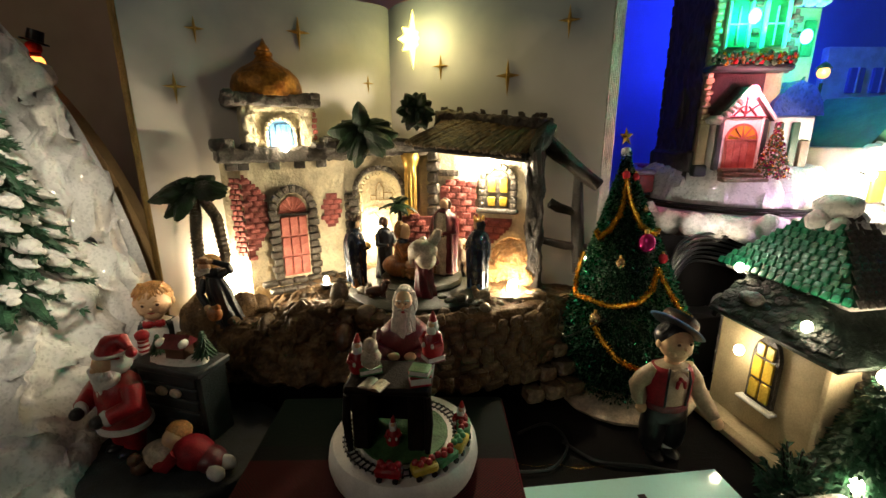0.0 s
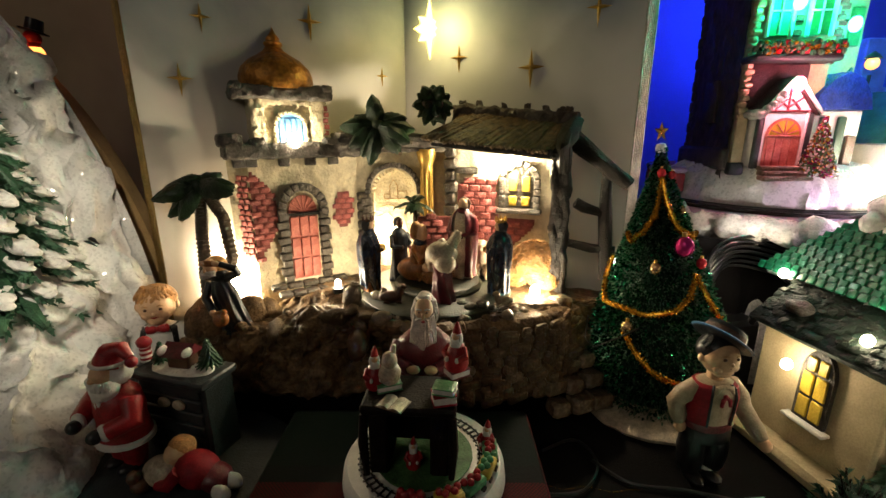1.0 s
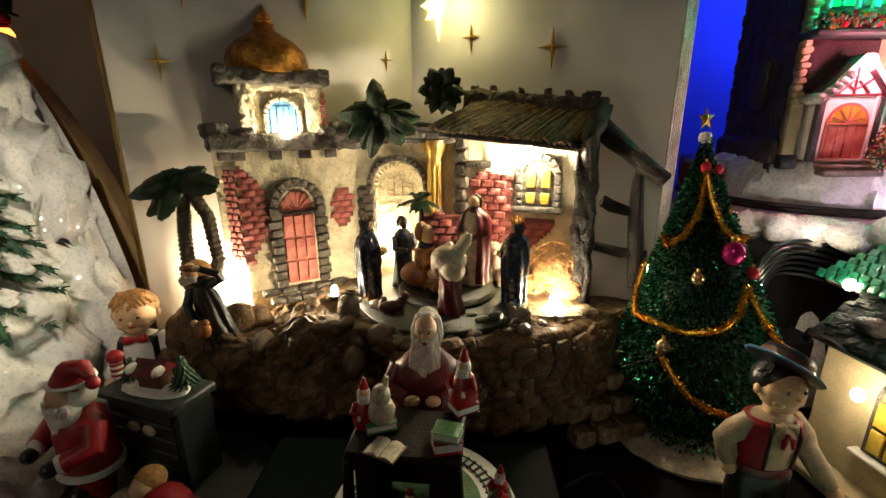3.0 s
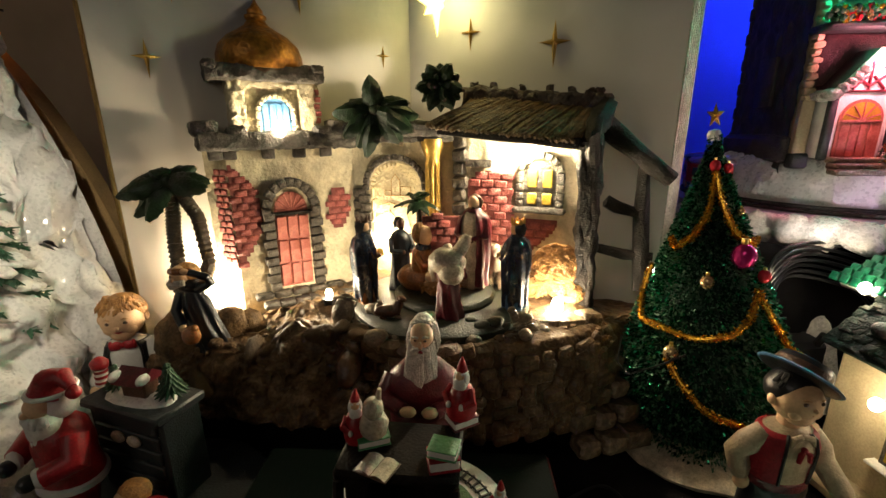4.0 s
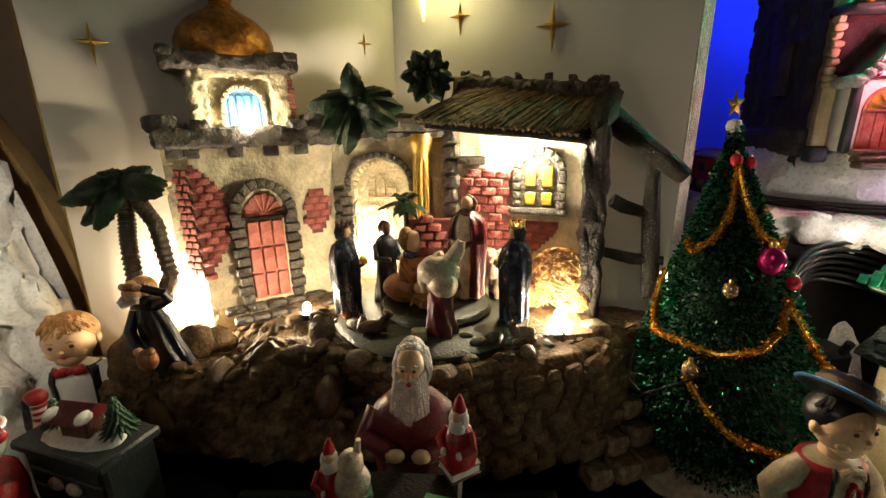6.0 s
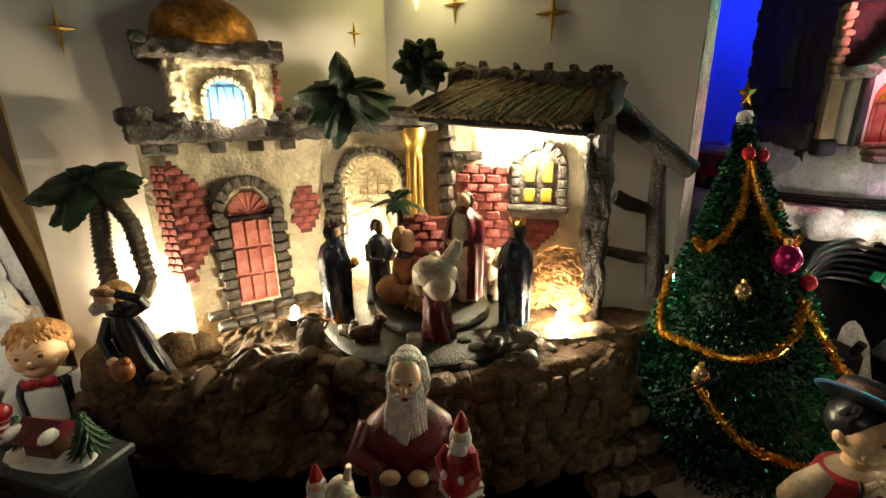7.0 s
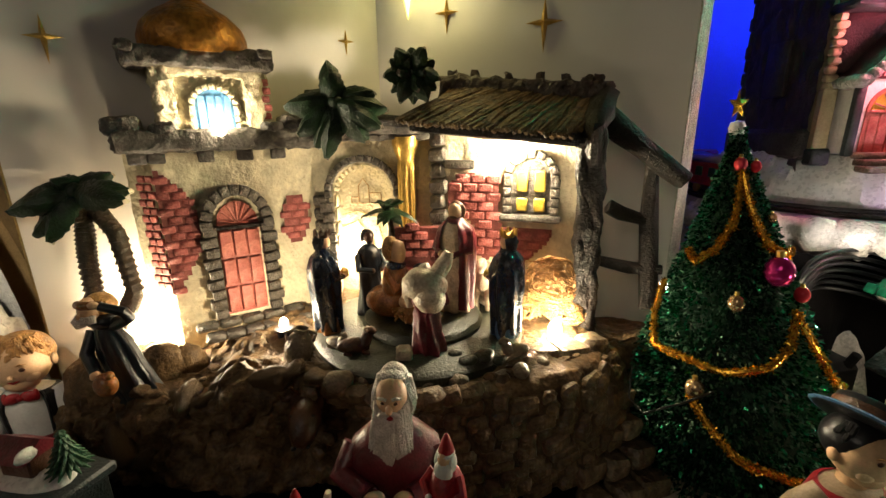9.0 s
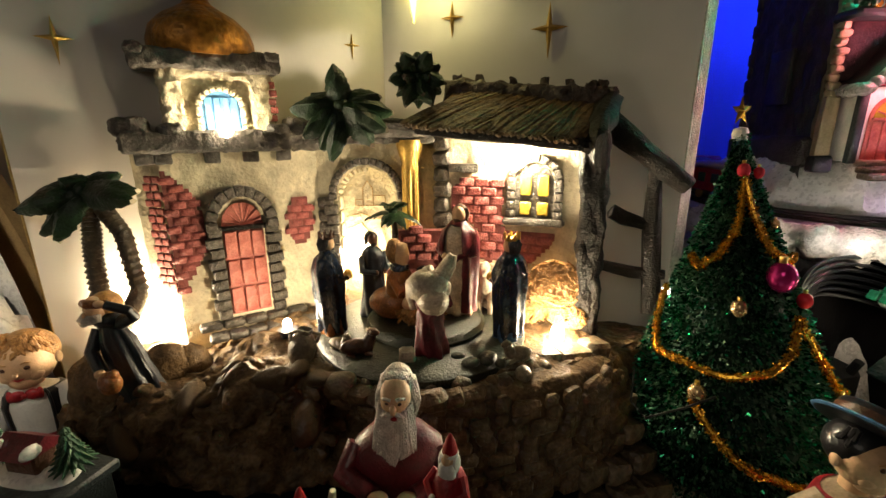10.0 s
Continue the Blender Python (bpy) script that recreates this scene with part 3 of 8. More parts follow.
# rocky base: one cast mass with a terrace on top
RIM = [(-0.262, 0.394), (-0.232, 0.364), (-0.195, 0.353), (-0.152, 0.349), (-0.110, 0.345), (-0.055, 0.328), (0.000, 0.327), (0.045, 0.334), (0.085, 0.352), (0.108, 0.385), (0.150, 0.405), (0.165, 0.435)]


def rim_at(u):
    """The front rim of the terrace, from its left end to its right."""
    k = min(u * (len(RIM) - 1), len(RIM) - 1.0001)
    i = int(k)
    t = k - i
    p = [Vector(RIM[max(0, min(len(RIM) - 1, i + j))]) for j in (-1, 0, 1, 2)]
    return 0.5 * ((2 * p[1]) + (p[2] - p[0]) * t + (2 * p[0] - 5 * p[1] + 4 * p[2] - p[3]) * t * t + (3 * p[1] - p[0] - 3 * p[2] + p[3]) * t ** 3)


def terrace(u, v):
    p = rim_at(u)
    low = 0.5 + 0.5 * math.tanh((-0.155 - p.x) * 60)
    top = FLOOR - 0.020 * low - 0.012 * (0.5 + 0.5 * math.tanh((p.x - 0.105) * 70))
    out = Vector((p.x + 0.03, p.y - 0.47)).normalized()
    foot = -0.020 + 0.020 * (0.5 + 0.5 * math.tanh((p.x - 0.070) * 60))
    if v < 0.5:
        t = v / 0.5
        z = foot + (top - foot) * t
        q = p + out * ((0.013 + 0.012 * (0.5 + 0.5 * math.tanh((-0.090 - p.x) * 60))) * (1 - t) ** 0.9 - 0.006 * t ** 6 - 0.014 * max(0.0, 1 - t * 7) ** 2)
        q.y += 0.034 * math.exp(-((q.x + 0.074) / 0.030) ** 2 - ((z - 0.010) / 0.024) ** 2)
    else:
        t = (v - 0.5) / 0.5
        back = Vector((p.x * 0.93 - 0.003, 0.497 - 0.25 * abs(p.x + 0.03)))
        q = p.lerp(back, t) - out * 0.006 * (1 - t)
        z = top + 0.002 * t
    w = Vector((q.x, q.y, z))
    k = 1.0 if v < 0.58 else 0.4
    left = 0.5 + 0.5 * math.tanh((-0.075 - w.x) * 50)
    k = max(k, 0.75 * left)
    calm = 1 - 0.65 * (0.5 + 0.5 * math.tanh((w.x + 0.055) * 50)) if v < 0.55 else 1.0
    k *= calm
    w += noise.noise_vector(w * 40) * (0.006 + 0.004 * left) * k + noise.noise_vector(w * 95) * (0.0026 + 0.0018 * left) * k + noise.noise_vector(w * 230) * 0.0016 * (k + 0.3)
    w += Vector((0.3, -1.0, 0.8)) * left * (0.0055 * abs(noise.noise(w * 75)) + 0.0030 * abs(noise.noise(w * 170)))
    return w


riser = thing("riser", "low riser draped in black cloth under the nativity base", "riser", pose(-0.070, 0.445, TABLE))
Shape().box((0, 0, 0.0125), (0.330, 0.190, 0.025), "cloth", 0.004).rough(0.0015, 40).make("riser_body", riser)
rock = group_part("rock_base", Shape().sheet(terrace, 300, 130, "rock"), "brown craggy rock base with a flat terrace", sharp=70)

# cobbles bedded in the front of the base
def face_spot(u, t):
    """A spot on the front face: u along the rim, t from the table up to the rim."""
    return terrace(u, 0.5 * t), rim_at(u)


for row in range(9):
    u = 0.40 + rnd.uniform(0.0, 0.012)
    while u < 0.80:
        sx = rnd.choice((0.009, 0.012, 0.015, 0.018))
        du = sx / 0.46
        q, p = face_spot(u + du / 2, 0.12 + 0.094 * row + rnd.uniform(-0.012, 0.012))
        out = Vector((p.x + 0.03, p.y - 0.47)).normalized()
        q = q + Vector((out.x, out.y, 0)) * rnd.uniform(-0.0016, -0.0002)
        piece("cobble", (sx, 0.007, rnd.choice((0.0080, 0.0092, 0.0105))), "cobble", nat, (q.x, q.y, q.z - TABLE),
              (rnd.uniform(-12, 4), rnd.uniform(-8, 8), math.degrees(math.atan2(out.y, out.x)) + 90 + rnd.uniform(-5, 5)), 0.0021, 0.16)
        u += du + 0.0022
# rough lumps along the left of the base
LUMPS, CHIPS = stones("rock_lump", "rock", 7, 0.1), stones("rim_chip", "rock", 6, 0.5)
for k in range(8):
    u = 0.10 + 0.33 * rnd.random()
    q, p = face_spot(u, rnd.uniform(0.35, 1.02))
    out = Vector((p.x + 0.03, p.y - 0.47)).normalized()
    sz = rnd.choice((0.011, 0.015, 0.019))
    stone_piece(LUMPS, "rock_lump", (sz * 1.7, sz * 0.9, sz * 1.1), nat, (q.x, q.y, q.z - TABLE), (rnd.uniform(-40, 40), rnd.uniform(-40, 40), rnd.uniform(0, 180)))
for k in range(26):
    u = 0.04 + 0.42 * rnd.random()
    q, p = face_spot(u, rnd.uniform(0.96, 1.05))
    sz = rnd.choice((0.005, 0.007, 0.010))
    stone_piece(CHIPS, "rim_chip", (sz * 1.5, sz * 1.1, sz), nat, (q.x, q.y, q.z - TABLE), (rnd.uniform(-40, 40), rnd.uniform(-40, 40), rnd.uniform(0, 180)))
for k in range(7):
    x = rnd.uniform(-0.200, -0.095)
    y = 0.338 + (0.055 + (x + 0.2) * 0.25) * rnd.random() ** 1.4
    sz = rnd.choice((0.004, 0.006, 0.008))
    stone_piece(CHIPS, "rim_chip", (sz * 1.4, sz * 1.2, sz * 0.8), nat, (x, y, FLOOR - TABLE - 0.020 * (0.5 + 0.5 * math.tanh((-0.155 - x) * 60)) + 0.001), (rnd.uniform(-20, 20), rnd.uniform(-20, 20), rnd.uniform(0, 180)))
# worn steps at the right of the base
for k in range(6):
    x, y, z = 0.0700 + 0.0050 * k, 0.3700 - 0.0085 * k, FLOOR - 0.003 - 0.0135 * k
    for j in range(3):
        w = (0.018, 0.022, 0.016)[(k + j) % 3]
        piece("step_stone", (w, 0.018, 0.0125), "stepstone", nat, (x - 0.017 + 0.018 * j, y + 0.006 * j - 0.002 * (j % 2), z - TABLE + rnd.uniform(-0.0012, 0.0012)), (rnd.uniform(-5, 5), rnd.uniform(-5, 5), 22 + rnd.uniform(-8, 8)), 0.0026, 0.16)

# the domed house
walls = Shape()
walls.prism([(-0.0430, 0.030), (0.057, 0.030), (0.057, 0.176), (-0.0430, 0.172)], 0.0, 0.05, "stucco")
walls.prism([(-0.0575, 0.030), (-0.0430, 0.030), (-0.0430, 0.172), (-0.0575, 0.172)], 0.0165, 0.05, "stucco")
body = group_part("house_wall", walls, "cream stucco wall", HOUSE)
g = Shape()
g.sheet(lambda u, v: (-0.0435 + 0.1010 * u, -0.0012 - 0.0012 * noise.noise(Vector((u * 9, v * 9, 3))), 0.03 + 0.144 * v), 50, 60, "stucco")
g.sheet(lambda u, v: (-0.0590 + 0.0155 * u, 0.0165 - 0.0177 * u - 0.001 * noise.noise(Vector((u * 5, v * 12, 7))), 0.03 + 0.144 * v), 8, 60, "stucco")
g.rough(0.0007, 150)
group_part("plaster_coat", g, "uneven hand-cast plaster", HOUSE)
c = Shape()
c.lump((0.0, 0.02, 0.178), (0.123, 0.060, 0.0135), "ledge", 0.0024)
c.lump((-0.055, 0.008, 0.187), (0.020, 0.03, 0.011), "ledge", 0.0026)
c.lump((0.050, 0.008, 0.188), (0.020, 0.03, 0.012), "ledge", 0.0026)
for x in (-0.034, 0.032):
    c.lump((x, -0.004, 0.186), (0.014, 0.012, 0.007), "ledge", 0.0026)
c.rough(0.0016, 260)
c.rough(0.0012, 90)
group_part("cornice", c, "dark rough stone cornice", HOUSE)
for x in (-0.050, -0.040, -0.012, 0.012, 0.034):
    group_part("corbel", Shape().box((x, -0.002, 0.168), (0.010, 0.006, 0.008), "ledge").rough(0.0008, 200), "", HOUSE)

t = Shape()
t.lump((-0.001, 0.030, 0.206), (0.070, 0.046, 0.046), "stucco", 0.0026)
t.rough(0.0016, 170)
tower = group_part("tower", t, "small cream upper storey", HOUSE)
c = Shape()
c.lump((-0.006, 0.028, 0.2285), (0.088, 0.062, 0.012), "ledge", 0.0024)
for x in (-0.046, 0.033):
    c.lump((x, 0.001, 0.2330), (0.010, 0.012, 0.007), "ledge", 0.0024)
c.rough(0.0014, 260)
c.rough(0.0010, 90)
group_part("tower_cornice", c, "dark rough stone cornice", HOUSE)
for x in (-0.030, 0.0235):
    group_part("pilaster", Shape().lump((x, 0.0075, 0.203), (0.0125, 0.010, 0.042), "stucco", 0.0022, 0.002).rough(0.0022, 230), "ragged plaster pilaster", HOUSE)
group_part("frieze", Shape().lump((-0.003, 0.0075, 0.2205), (0.064, 0.008, 0.0055), "stucco", 0.0022, 0.001).rough(0.0018, 240), "", HOUSE)
for k in range(5):
    piece("brick", (0.007, 0.003, 0.0045), "brick", body, (0.0305 + 0.001 * (k % 2), 0.0062, 0.1935 + 0.0056 * k))

d = Shape()
prof = [(0.0001, 0.0), (0.0345, 0.0), (0.0368, 0.005), (0.0366, 0.011), (0.0338, 0.0185), (0.026, 0.0255), (0.017, 0.030), (0.0105, 0.034), (0.0078, 0.0375), (0.0092, 0.039), (0.0092, 0.041), (0.0068, 0.0425), (0.0066, 0.045), (0.0035, 0.048), (0.0, 0.054)]
d.lathe(prof, "dome", 40)
d.rough(0.0006, 90)
group_part("dome", d, "gold painted onion dome with a finial", HOUSE @ pose(-0.0065, 0.026, 0.2325) @ Matrix.Diagonal((0.90, 0.90, 1.0, 1)))
w = Shape()
w.prism([(-0.0118, 0.186), (0.0118, 0.186)] + arc(0, 0.1985, 0.0118, 0, 180, 10), 0.0035, 0.008, "blue_wood")
for k in range(4):
    w.box((-0.0080 + k * 0.0054, 0.0030, 0.1955), (0.0046, 0.002, 0.022), "blue_wood", 0.0006)
win = group_part("tower_window", w, "blue shuttered arched window", HOUSE @ pose(-0.002, 0, 0))
for k in range(11):
    a = 180 * k / 10
    piece("surround_stone", (0.0032, 0.005, 0.0034), "stucco", body, (-0.002 + 0.0136 * math.cos(radians(a)), 0.0035, 0.1985 + 0.0136 * math.sin(radians(a))), (0, 90 - a, 0))
for k in range(3):
    for s in (-1, 1):
        piece("surround_stone", (0.0032, 0.005, 0.0038), "stucco", body, (-0.002 + s * 0.0136, 0.0035, 0.1865 + 0.0046 * k))
body.matrix_basis = LOC @ HOUSE

# door with plank leaf, fan light and stone surround
dr = Shape()
dr.prism([(-0.0125, 0.054), (0.0145, 0.054), (0.0145, 0.1175), (-0.0125, 0.1175)], -0.003, 0.002, "red_wood")
dr.rough(0.00035, 300)
door = group_part("house_door", dr, "red plank door", HOUSE)
for k in range(3):
    for j in range(3):
        piece("plank", (0.0084, 0.0022, 0.0190), "red_wood", door, (-0.0079 + 0.0089 * k, -0.0036, 0.0650 + 0.0207 * j), (0, rnd.uniform(-1, 1), 0), 0.0008)
fan = Shape()
fan.prism([(-0.0125, 0.1195), (0.0150, 0.1195)] + [(x, 0.1195 + 1.22 * (z - 0.1195)) for x, z in arc(0.00125, 0.1195, 0.01375, 0, 180, 12)[1:]], -0.0025, 0.002, "red_wood")
fanob = group_part("fan_light", fan, "red fan-shaped panel", HOUSE)
for k in range(7):
    a = 14 + 152 * k / 6
    Shape().tube([(0.00125, -0.003, 0.1200), (0.00125 + 0.0128 * math.cos(radians(a)), -0.003, 0.1200 + 0.0156 * math.sin(radians(a)))], [0.0005, 0.0011], "red_wood", 6).make("fan_ray", fanob)
group_part("lintel", Shape().box((0.00125, -0.0035, 0.1185), (0.036, 0.006, 0.0028), "timber").rough(0.0005, 200), "", HOUSE)
for k in range(11):
    a = 180 * k / 10
    piece("arch_stone", (0.0064, 0.010, 0.0075), "stone", body, (0.00125 + 0.0197 * math.cos(radians(a)), -0.0040, 0.1205 + 0.0238 * math.sin(radians(a))), (0, 90 - a, 0), 0.0007)
for k in range(9):
    for s in (-1, 1):
        wd = (0.0085, 0.0105)[k % 2]
        piece("jamb_stone", (wd, 0.009, 0.0066), "stone", body, (0.00125 + s * (0.0145 + wd / 2), -0.0034, 0.0560 + 0.0076 * k), (0, rnd.uniform(-3, 3), 0), 0.0007)
for k in range(5):
    piece("door_step_stone", (0.0145, 0.010, 0.005), "stone", body, (-0.028 + 0.015 * k, -0.007, 0.0495), (0, 0, rnd.uniform(-6, 6)), 0.0015)
for k in range(6):
    piece("door_step_stone", (0.0125, 0.011, 0.005), "ledge", body, (-0.024 + 0.0125 * k, -0.017, 0.0445), (rnd.uniform(-5, 5), 0, rnd.uniform(-8, 8)), 0.0015)


def brick_patch(parent, inside, x0, x1, z0, z1, y, bw=0.0118, bh=0.0064, mat="brick"):
    row = 0
    z = z0
    while z < z1:
        x = x0 + (row % 2) * bw * 0.5
        while x < x1:
            if inside(x, z):
                piece("brick", (bw * rnd.choice((0.84, 0.93)), 0.004, bh * 0.87), mat, parent, (x, y + rnd.uniform(-0.0004, 0.0004), z + rnd.uniform(-0.0004, 0.0004)), (0, rnd.uniform(-3, 3), 0), 0.0007)
            x += bw
        z += bh
        row += 1


def patch_left(x, z):
    return -0.0430 < x < -0.0325 + 0.010 * math.sin((z - 0.076) / 0.083 * math.pi) - max(0, 0.105 - z) * 0.32 and 0.076 < z < 0.160 - max(0, x + 0.042) * 1.1


def patch_right(x, z):
    return ((x - 0.0415) / 0.0095) ** 2 + ((z - 0.1195) / 0.0190) ** 2 < 1


def blob(parent, inside, x0, x1, z0, z1, y, m):
    s = Shape()
    st = 0.003
    nx, nz = int((x1 - x0) / st), int((z1 - z0) / st)
    for i in range(nx):
        for j in range(nz):
            x, z = x0 + (i + 0.5) * st, z0 + (j + 0.5) * st
            if inside(x, z):
                h = st / 2
                s.add([(x - h, y, z - h), (x + h, y, z - h), (x + h, y, z + h), (x - h, y, z + h)], [(0, 1, 2, 3)], "mortar")
    return group_part("mortar_bed", s, "dark red mortar", m)


blob(nat, patch_left, -0.0435, -0.015, 0.07, 0.165, -0.0031, HOUSE)
blob(nat, patch_right, 0.03, 0.06, 0.095, 0.145, -0.0032, HOUSE)
brick_patch(body, patch_left, -0.0405, -0.015, 0.078, 0.162, -0.0021, 0.0094, 0.0054)
brick_patch(body, patch_right, 0.0345, 0.06, 0.101, 0.145, -0.0021, 0.0094, 0.0054)

for row in range(15):
    for j in range(2):
        t = 0.30 + 0.42 * j + 0.12 * (row % 2)
        piece("brick", (0.0062, 0.003, 0.0047), "brick", body, (-0.0425 - 0.0105 * t, 0.0115 * t - 0.0018, 0.0815 + 0.0052 * row), (0, rnd.uniform(-4, 4), -48), 0.0006)

# the archway with its landscape relief
a = Shape()
a.prism([(-0.048, 0.035), (-0.0215, 0.035), (-0.0215, 0.135)] + list(reversed(arc(0.001, 0.135, 0.0225, 0, 180, 18)))[1:-1] + [(0.0235, 0.135), (0.0235, 0.035), (0.054, 0.035), (0.054, 0.185), (-0.048, 0.185)], 0.0, 0.024, "stucco")
archwall = group_part("arch_wall", a, "cream stucco wall with a blind arch", ARCH)
n = Shape()
n.prism([(-0.0215, 0.052), (0.0235, 0.052), (0.0235, 0.135)] + arc(0.001, 0.135, 0.0225, 0, 180, 14)[1:-1] + [(-0.0215, 0.135)], 0.0125, 0.020, "stucco")
for pts in ([(-0.004, 0.126), (-0.004, 0.140), (0.000, 0.146), (0.004, 0.140), (0.004, 0.126)], [(-0.010, 0.126), (0.014, 0.126)], [(0.004, 0.134), (0.014, 0.134), (0.014, 0.126)], [(-0.010, 0.126), (-0.010, 0.131), (-0.004, 0.131)],
            [(-0.018, 0.117), (-0.006, 0.120), (0.008, 0.115), (0.022, 0.119)], [(-0.019, 0.106), (-0.006, 0.112), (0.004, 0.098), (0.008, 0.078)], [(-0.016, 0.096), (-0.008, 0.084), (-0.004, 0.064)], [(0.010, 0.110), (0.014, 0.094), (0.020, 0.084)], [(0.004, 0.072), (0.012, 0.066), (0.020, 0.070)]):
    n.tube([(x, 0.0122, z) for x, z in pts], 0.0005, "tan", 6)
n.rough(0.0004, 200)
group_part("arch_relief", n, "pale relief of hills inside the arch", ARCH)
archwall.matrix_basis = LOC @ ARCH
for k in range(12):
    an = 92 + 88 * k / 8 if k < 8 else 180
    z0 = 0.135 + 0.0212 * math.sin(radians(an)) if k < 8 else 0.130 - 0.011 * (k - 8)
    piece("reveal_stone", (0.0024, 0.0115, 0.0046 if k < 8 else 0.0095), "stucco", archwall, (0.001 + 0.0215 * math.cos(radians(an)), 0.0062, z0), (0, 90 - an if k < 8 else 0, 0), 0.0006)
for k in range(15):
    an = 180 * k / 14
    piece("arch_stone", (0.0056, 0.007, 0.0052), "stone", archwall, (0.001 + 0.0262 * math.cos(radians(an)), -0.002, 0.136 + 0.0262 * math.sin(radians(an))), (0, 90 - an, 0), 0.0007)
for k in range(10):
    for s in (-1, 1):
        wd = (0.0085, 0.0105)[k % 2]
        piece("jamb_stone", (wd, 0.007, 0.0074), "stone", archwall, (0.001 + s * (0.0225 + wd / 2), -0.002, 0.054 + 0.0080 * k), (0, rnd.uniform(-3, 3), 0), 0.0007)
for k in range(6):
    piece("wall_stone", (0.012, 0.005, 0.0085), "stone", archwall, (-0.0310, -0.0012, 0.082 + 0.0098 * k), (0, rnd.uniform(-4, 4), 0), 0.0014)
col = Shape()
col.lathe([(0.0085, 0.0), (0.0085, 0.004), (0.0062, 0.006), (0.0058, 0.070), (0.0068, 0.074), (0.0060, 0.077), (0.0085, 0.084), (0.0100, 0.090), (0.0100, 0.094), (0.0, 0.094)], "gold", 60)
for v in col.v:
    if 0.005 < v.z < 0.072:
        f = 1.02 + 0.12 * math.cos(12 * math.atan2(v.y, v.x))
        v.x, v.y = v.x * f, v.y * f
group_part("column", col, "gold fluted column", ARCH @ pose(0.0350, -0.006, 0.084))
group_part("column_base", Shape().box((0.0350, -0.004, 0.066), (0.020, 0.016, 0.036), "stone").rough(0.001, 150), "", ARCH)
beam = Shape()
beam.lump((0.0, 0.004, 0.184), (0.108, 0.034, 0.0095), "ledge", 0.0026, 0.002)
beam.lump((0.006, -0.006, 0.1775), (0.094, 0.014, 0.004), "ledge", 0.0026, 0.001)
beam.tube([(-0.04, -0.012, 0.188), (0.02, -0.014, 0.190), (0.055, -0.012, 0.187)], 0.0035, "timber", 8)
beam.rough(0.0014, 200)
group_part("arch_beam", beam, "dark timber beam over the arch", ARCH)

# the stable
s = Shape()
s.prism([(-0.018, 0.040), (0.086, 0.040), (0.086, 0.180), (-0.018, 0.188)], 0.0, 0.03, "stucco")
stwall = group_part("stable_wall", s, "cream stucco wall", STABLE)
g = Shape()
g.sheet(lambda u, v: (-0.018 + 0.104 * u, -0.0012 - 0.0012 * noise.noise(Vector((u * 9 + 5, v * 9, 1))), 0.04 + 0.140 * v), 46, 56, "stucco")
g.rough(0.0008, 150)
group_part("plaster_coat", g, "uneven hand-cast plaster", STABLE)


def patch_stable(x, z):
    if 0.031 < x < 0.071 and 0.112 < z < 0.170:
        return False
    wob = 0.004 * math.sin(z * 190) + 0.003 * math.sin(x * 240)
    left = -0.010 + max(0.0, min(0.020, (0.131 - z) * 1.0))
    if x < 0.030:
        return left + wob * 0.5 < x and 0.093 + wob < z < 0.150 + wob * 0.5 - max(0.0, 0.004 - x) * 0.5
    return x < 0.069 - max(0.0, 0.112 - z) * 0.7 + wob * 0.5 and 0.092 + wob + max(0.0, x - 0.045) * 0.2 < z < 0.117


blob(nat, patch_stable, -0.01, 0.08, 0.065, 0.156, -0.0032, STABLE)
stwall.matrix_basis = LOC @ STABLE
brick_patch(stwall, patch_stable, -0.004, 0.078, 0.073, 0.153, -0.0021, 0.0118, 0.0068)
w = Shape()
w.prism([(0.0385, 0.1235), (0.0655, 0.1235), (0.0655, 0.1480)] + arc(0.052, 0.1480, 0.0135, 0, 180, 10)[1:-1] + [(0.0385, 0.1480)], -0.0022, 0.0, "stone")
for x in (0.0452, 0.0588):
    for z, hh in ((0.1300, 0.0105), (0.1468, 0.0160)):
        w.box((x + (0.0006 if x < 0.05 else -0.0006), -0.0026, z), (0.0078, 0.002, hh * 0.92), "glass_y", 0.001)
group_part("stable_window", w, "arched window with four yellow panes", STABLE)
for k in range(9):
    an = 180 * k / 8
    piece("window_stone", (0.0058, 0.006, 0.0058), "stone", stwall, (0.052 + 0.0165 * math.cos(radians(an)), -0.002, 0.149 + 0.0165 * math.sin(radians(an))), (0, 90 - an, 0), 0.0007)
for k in range(4):
    for sg in (-1, 1):
        piece("window_stone", (0.0062, 0.006, 0.0062), "stone", stwall, (0.052 + sg * 0.0168, -0.002, 0.126 + 0.0066 * k), (0, rnd.uniform(-4, 4), 0), 0.0007)
piece("window_sill", (0.044, 0.008, 0.005), "stone", stwall, (0.052, -0.003, 0.1205), (0, 0, 0), 0.0015)
for k in range(11):
    wd = (0.011, 0.014)[k % 2]
    piece("corner_stone", (wd, 0.010, 0.0108), "stone", stwall, (-0.0205 + wd / 4, -0.003, 0.060 + 0.0116 * k), (0, rnd.uniform(-3, 3), rnd.uniform(-5, 5)), 0.002)
group_part("ledge_block", Shape().box((0.0, -0.004, 0.158), (0.022, 0.008, 0.006), "stone").rough(0.001, 200), "", STABLE)

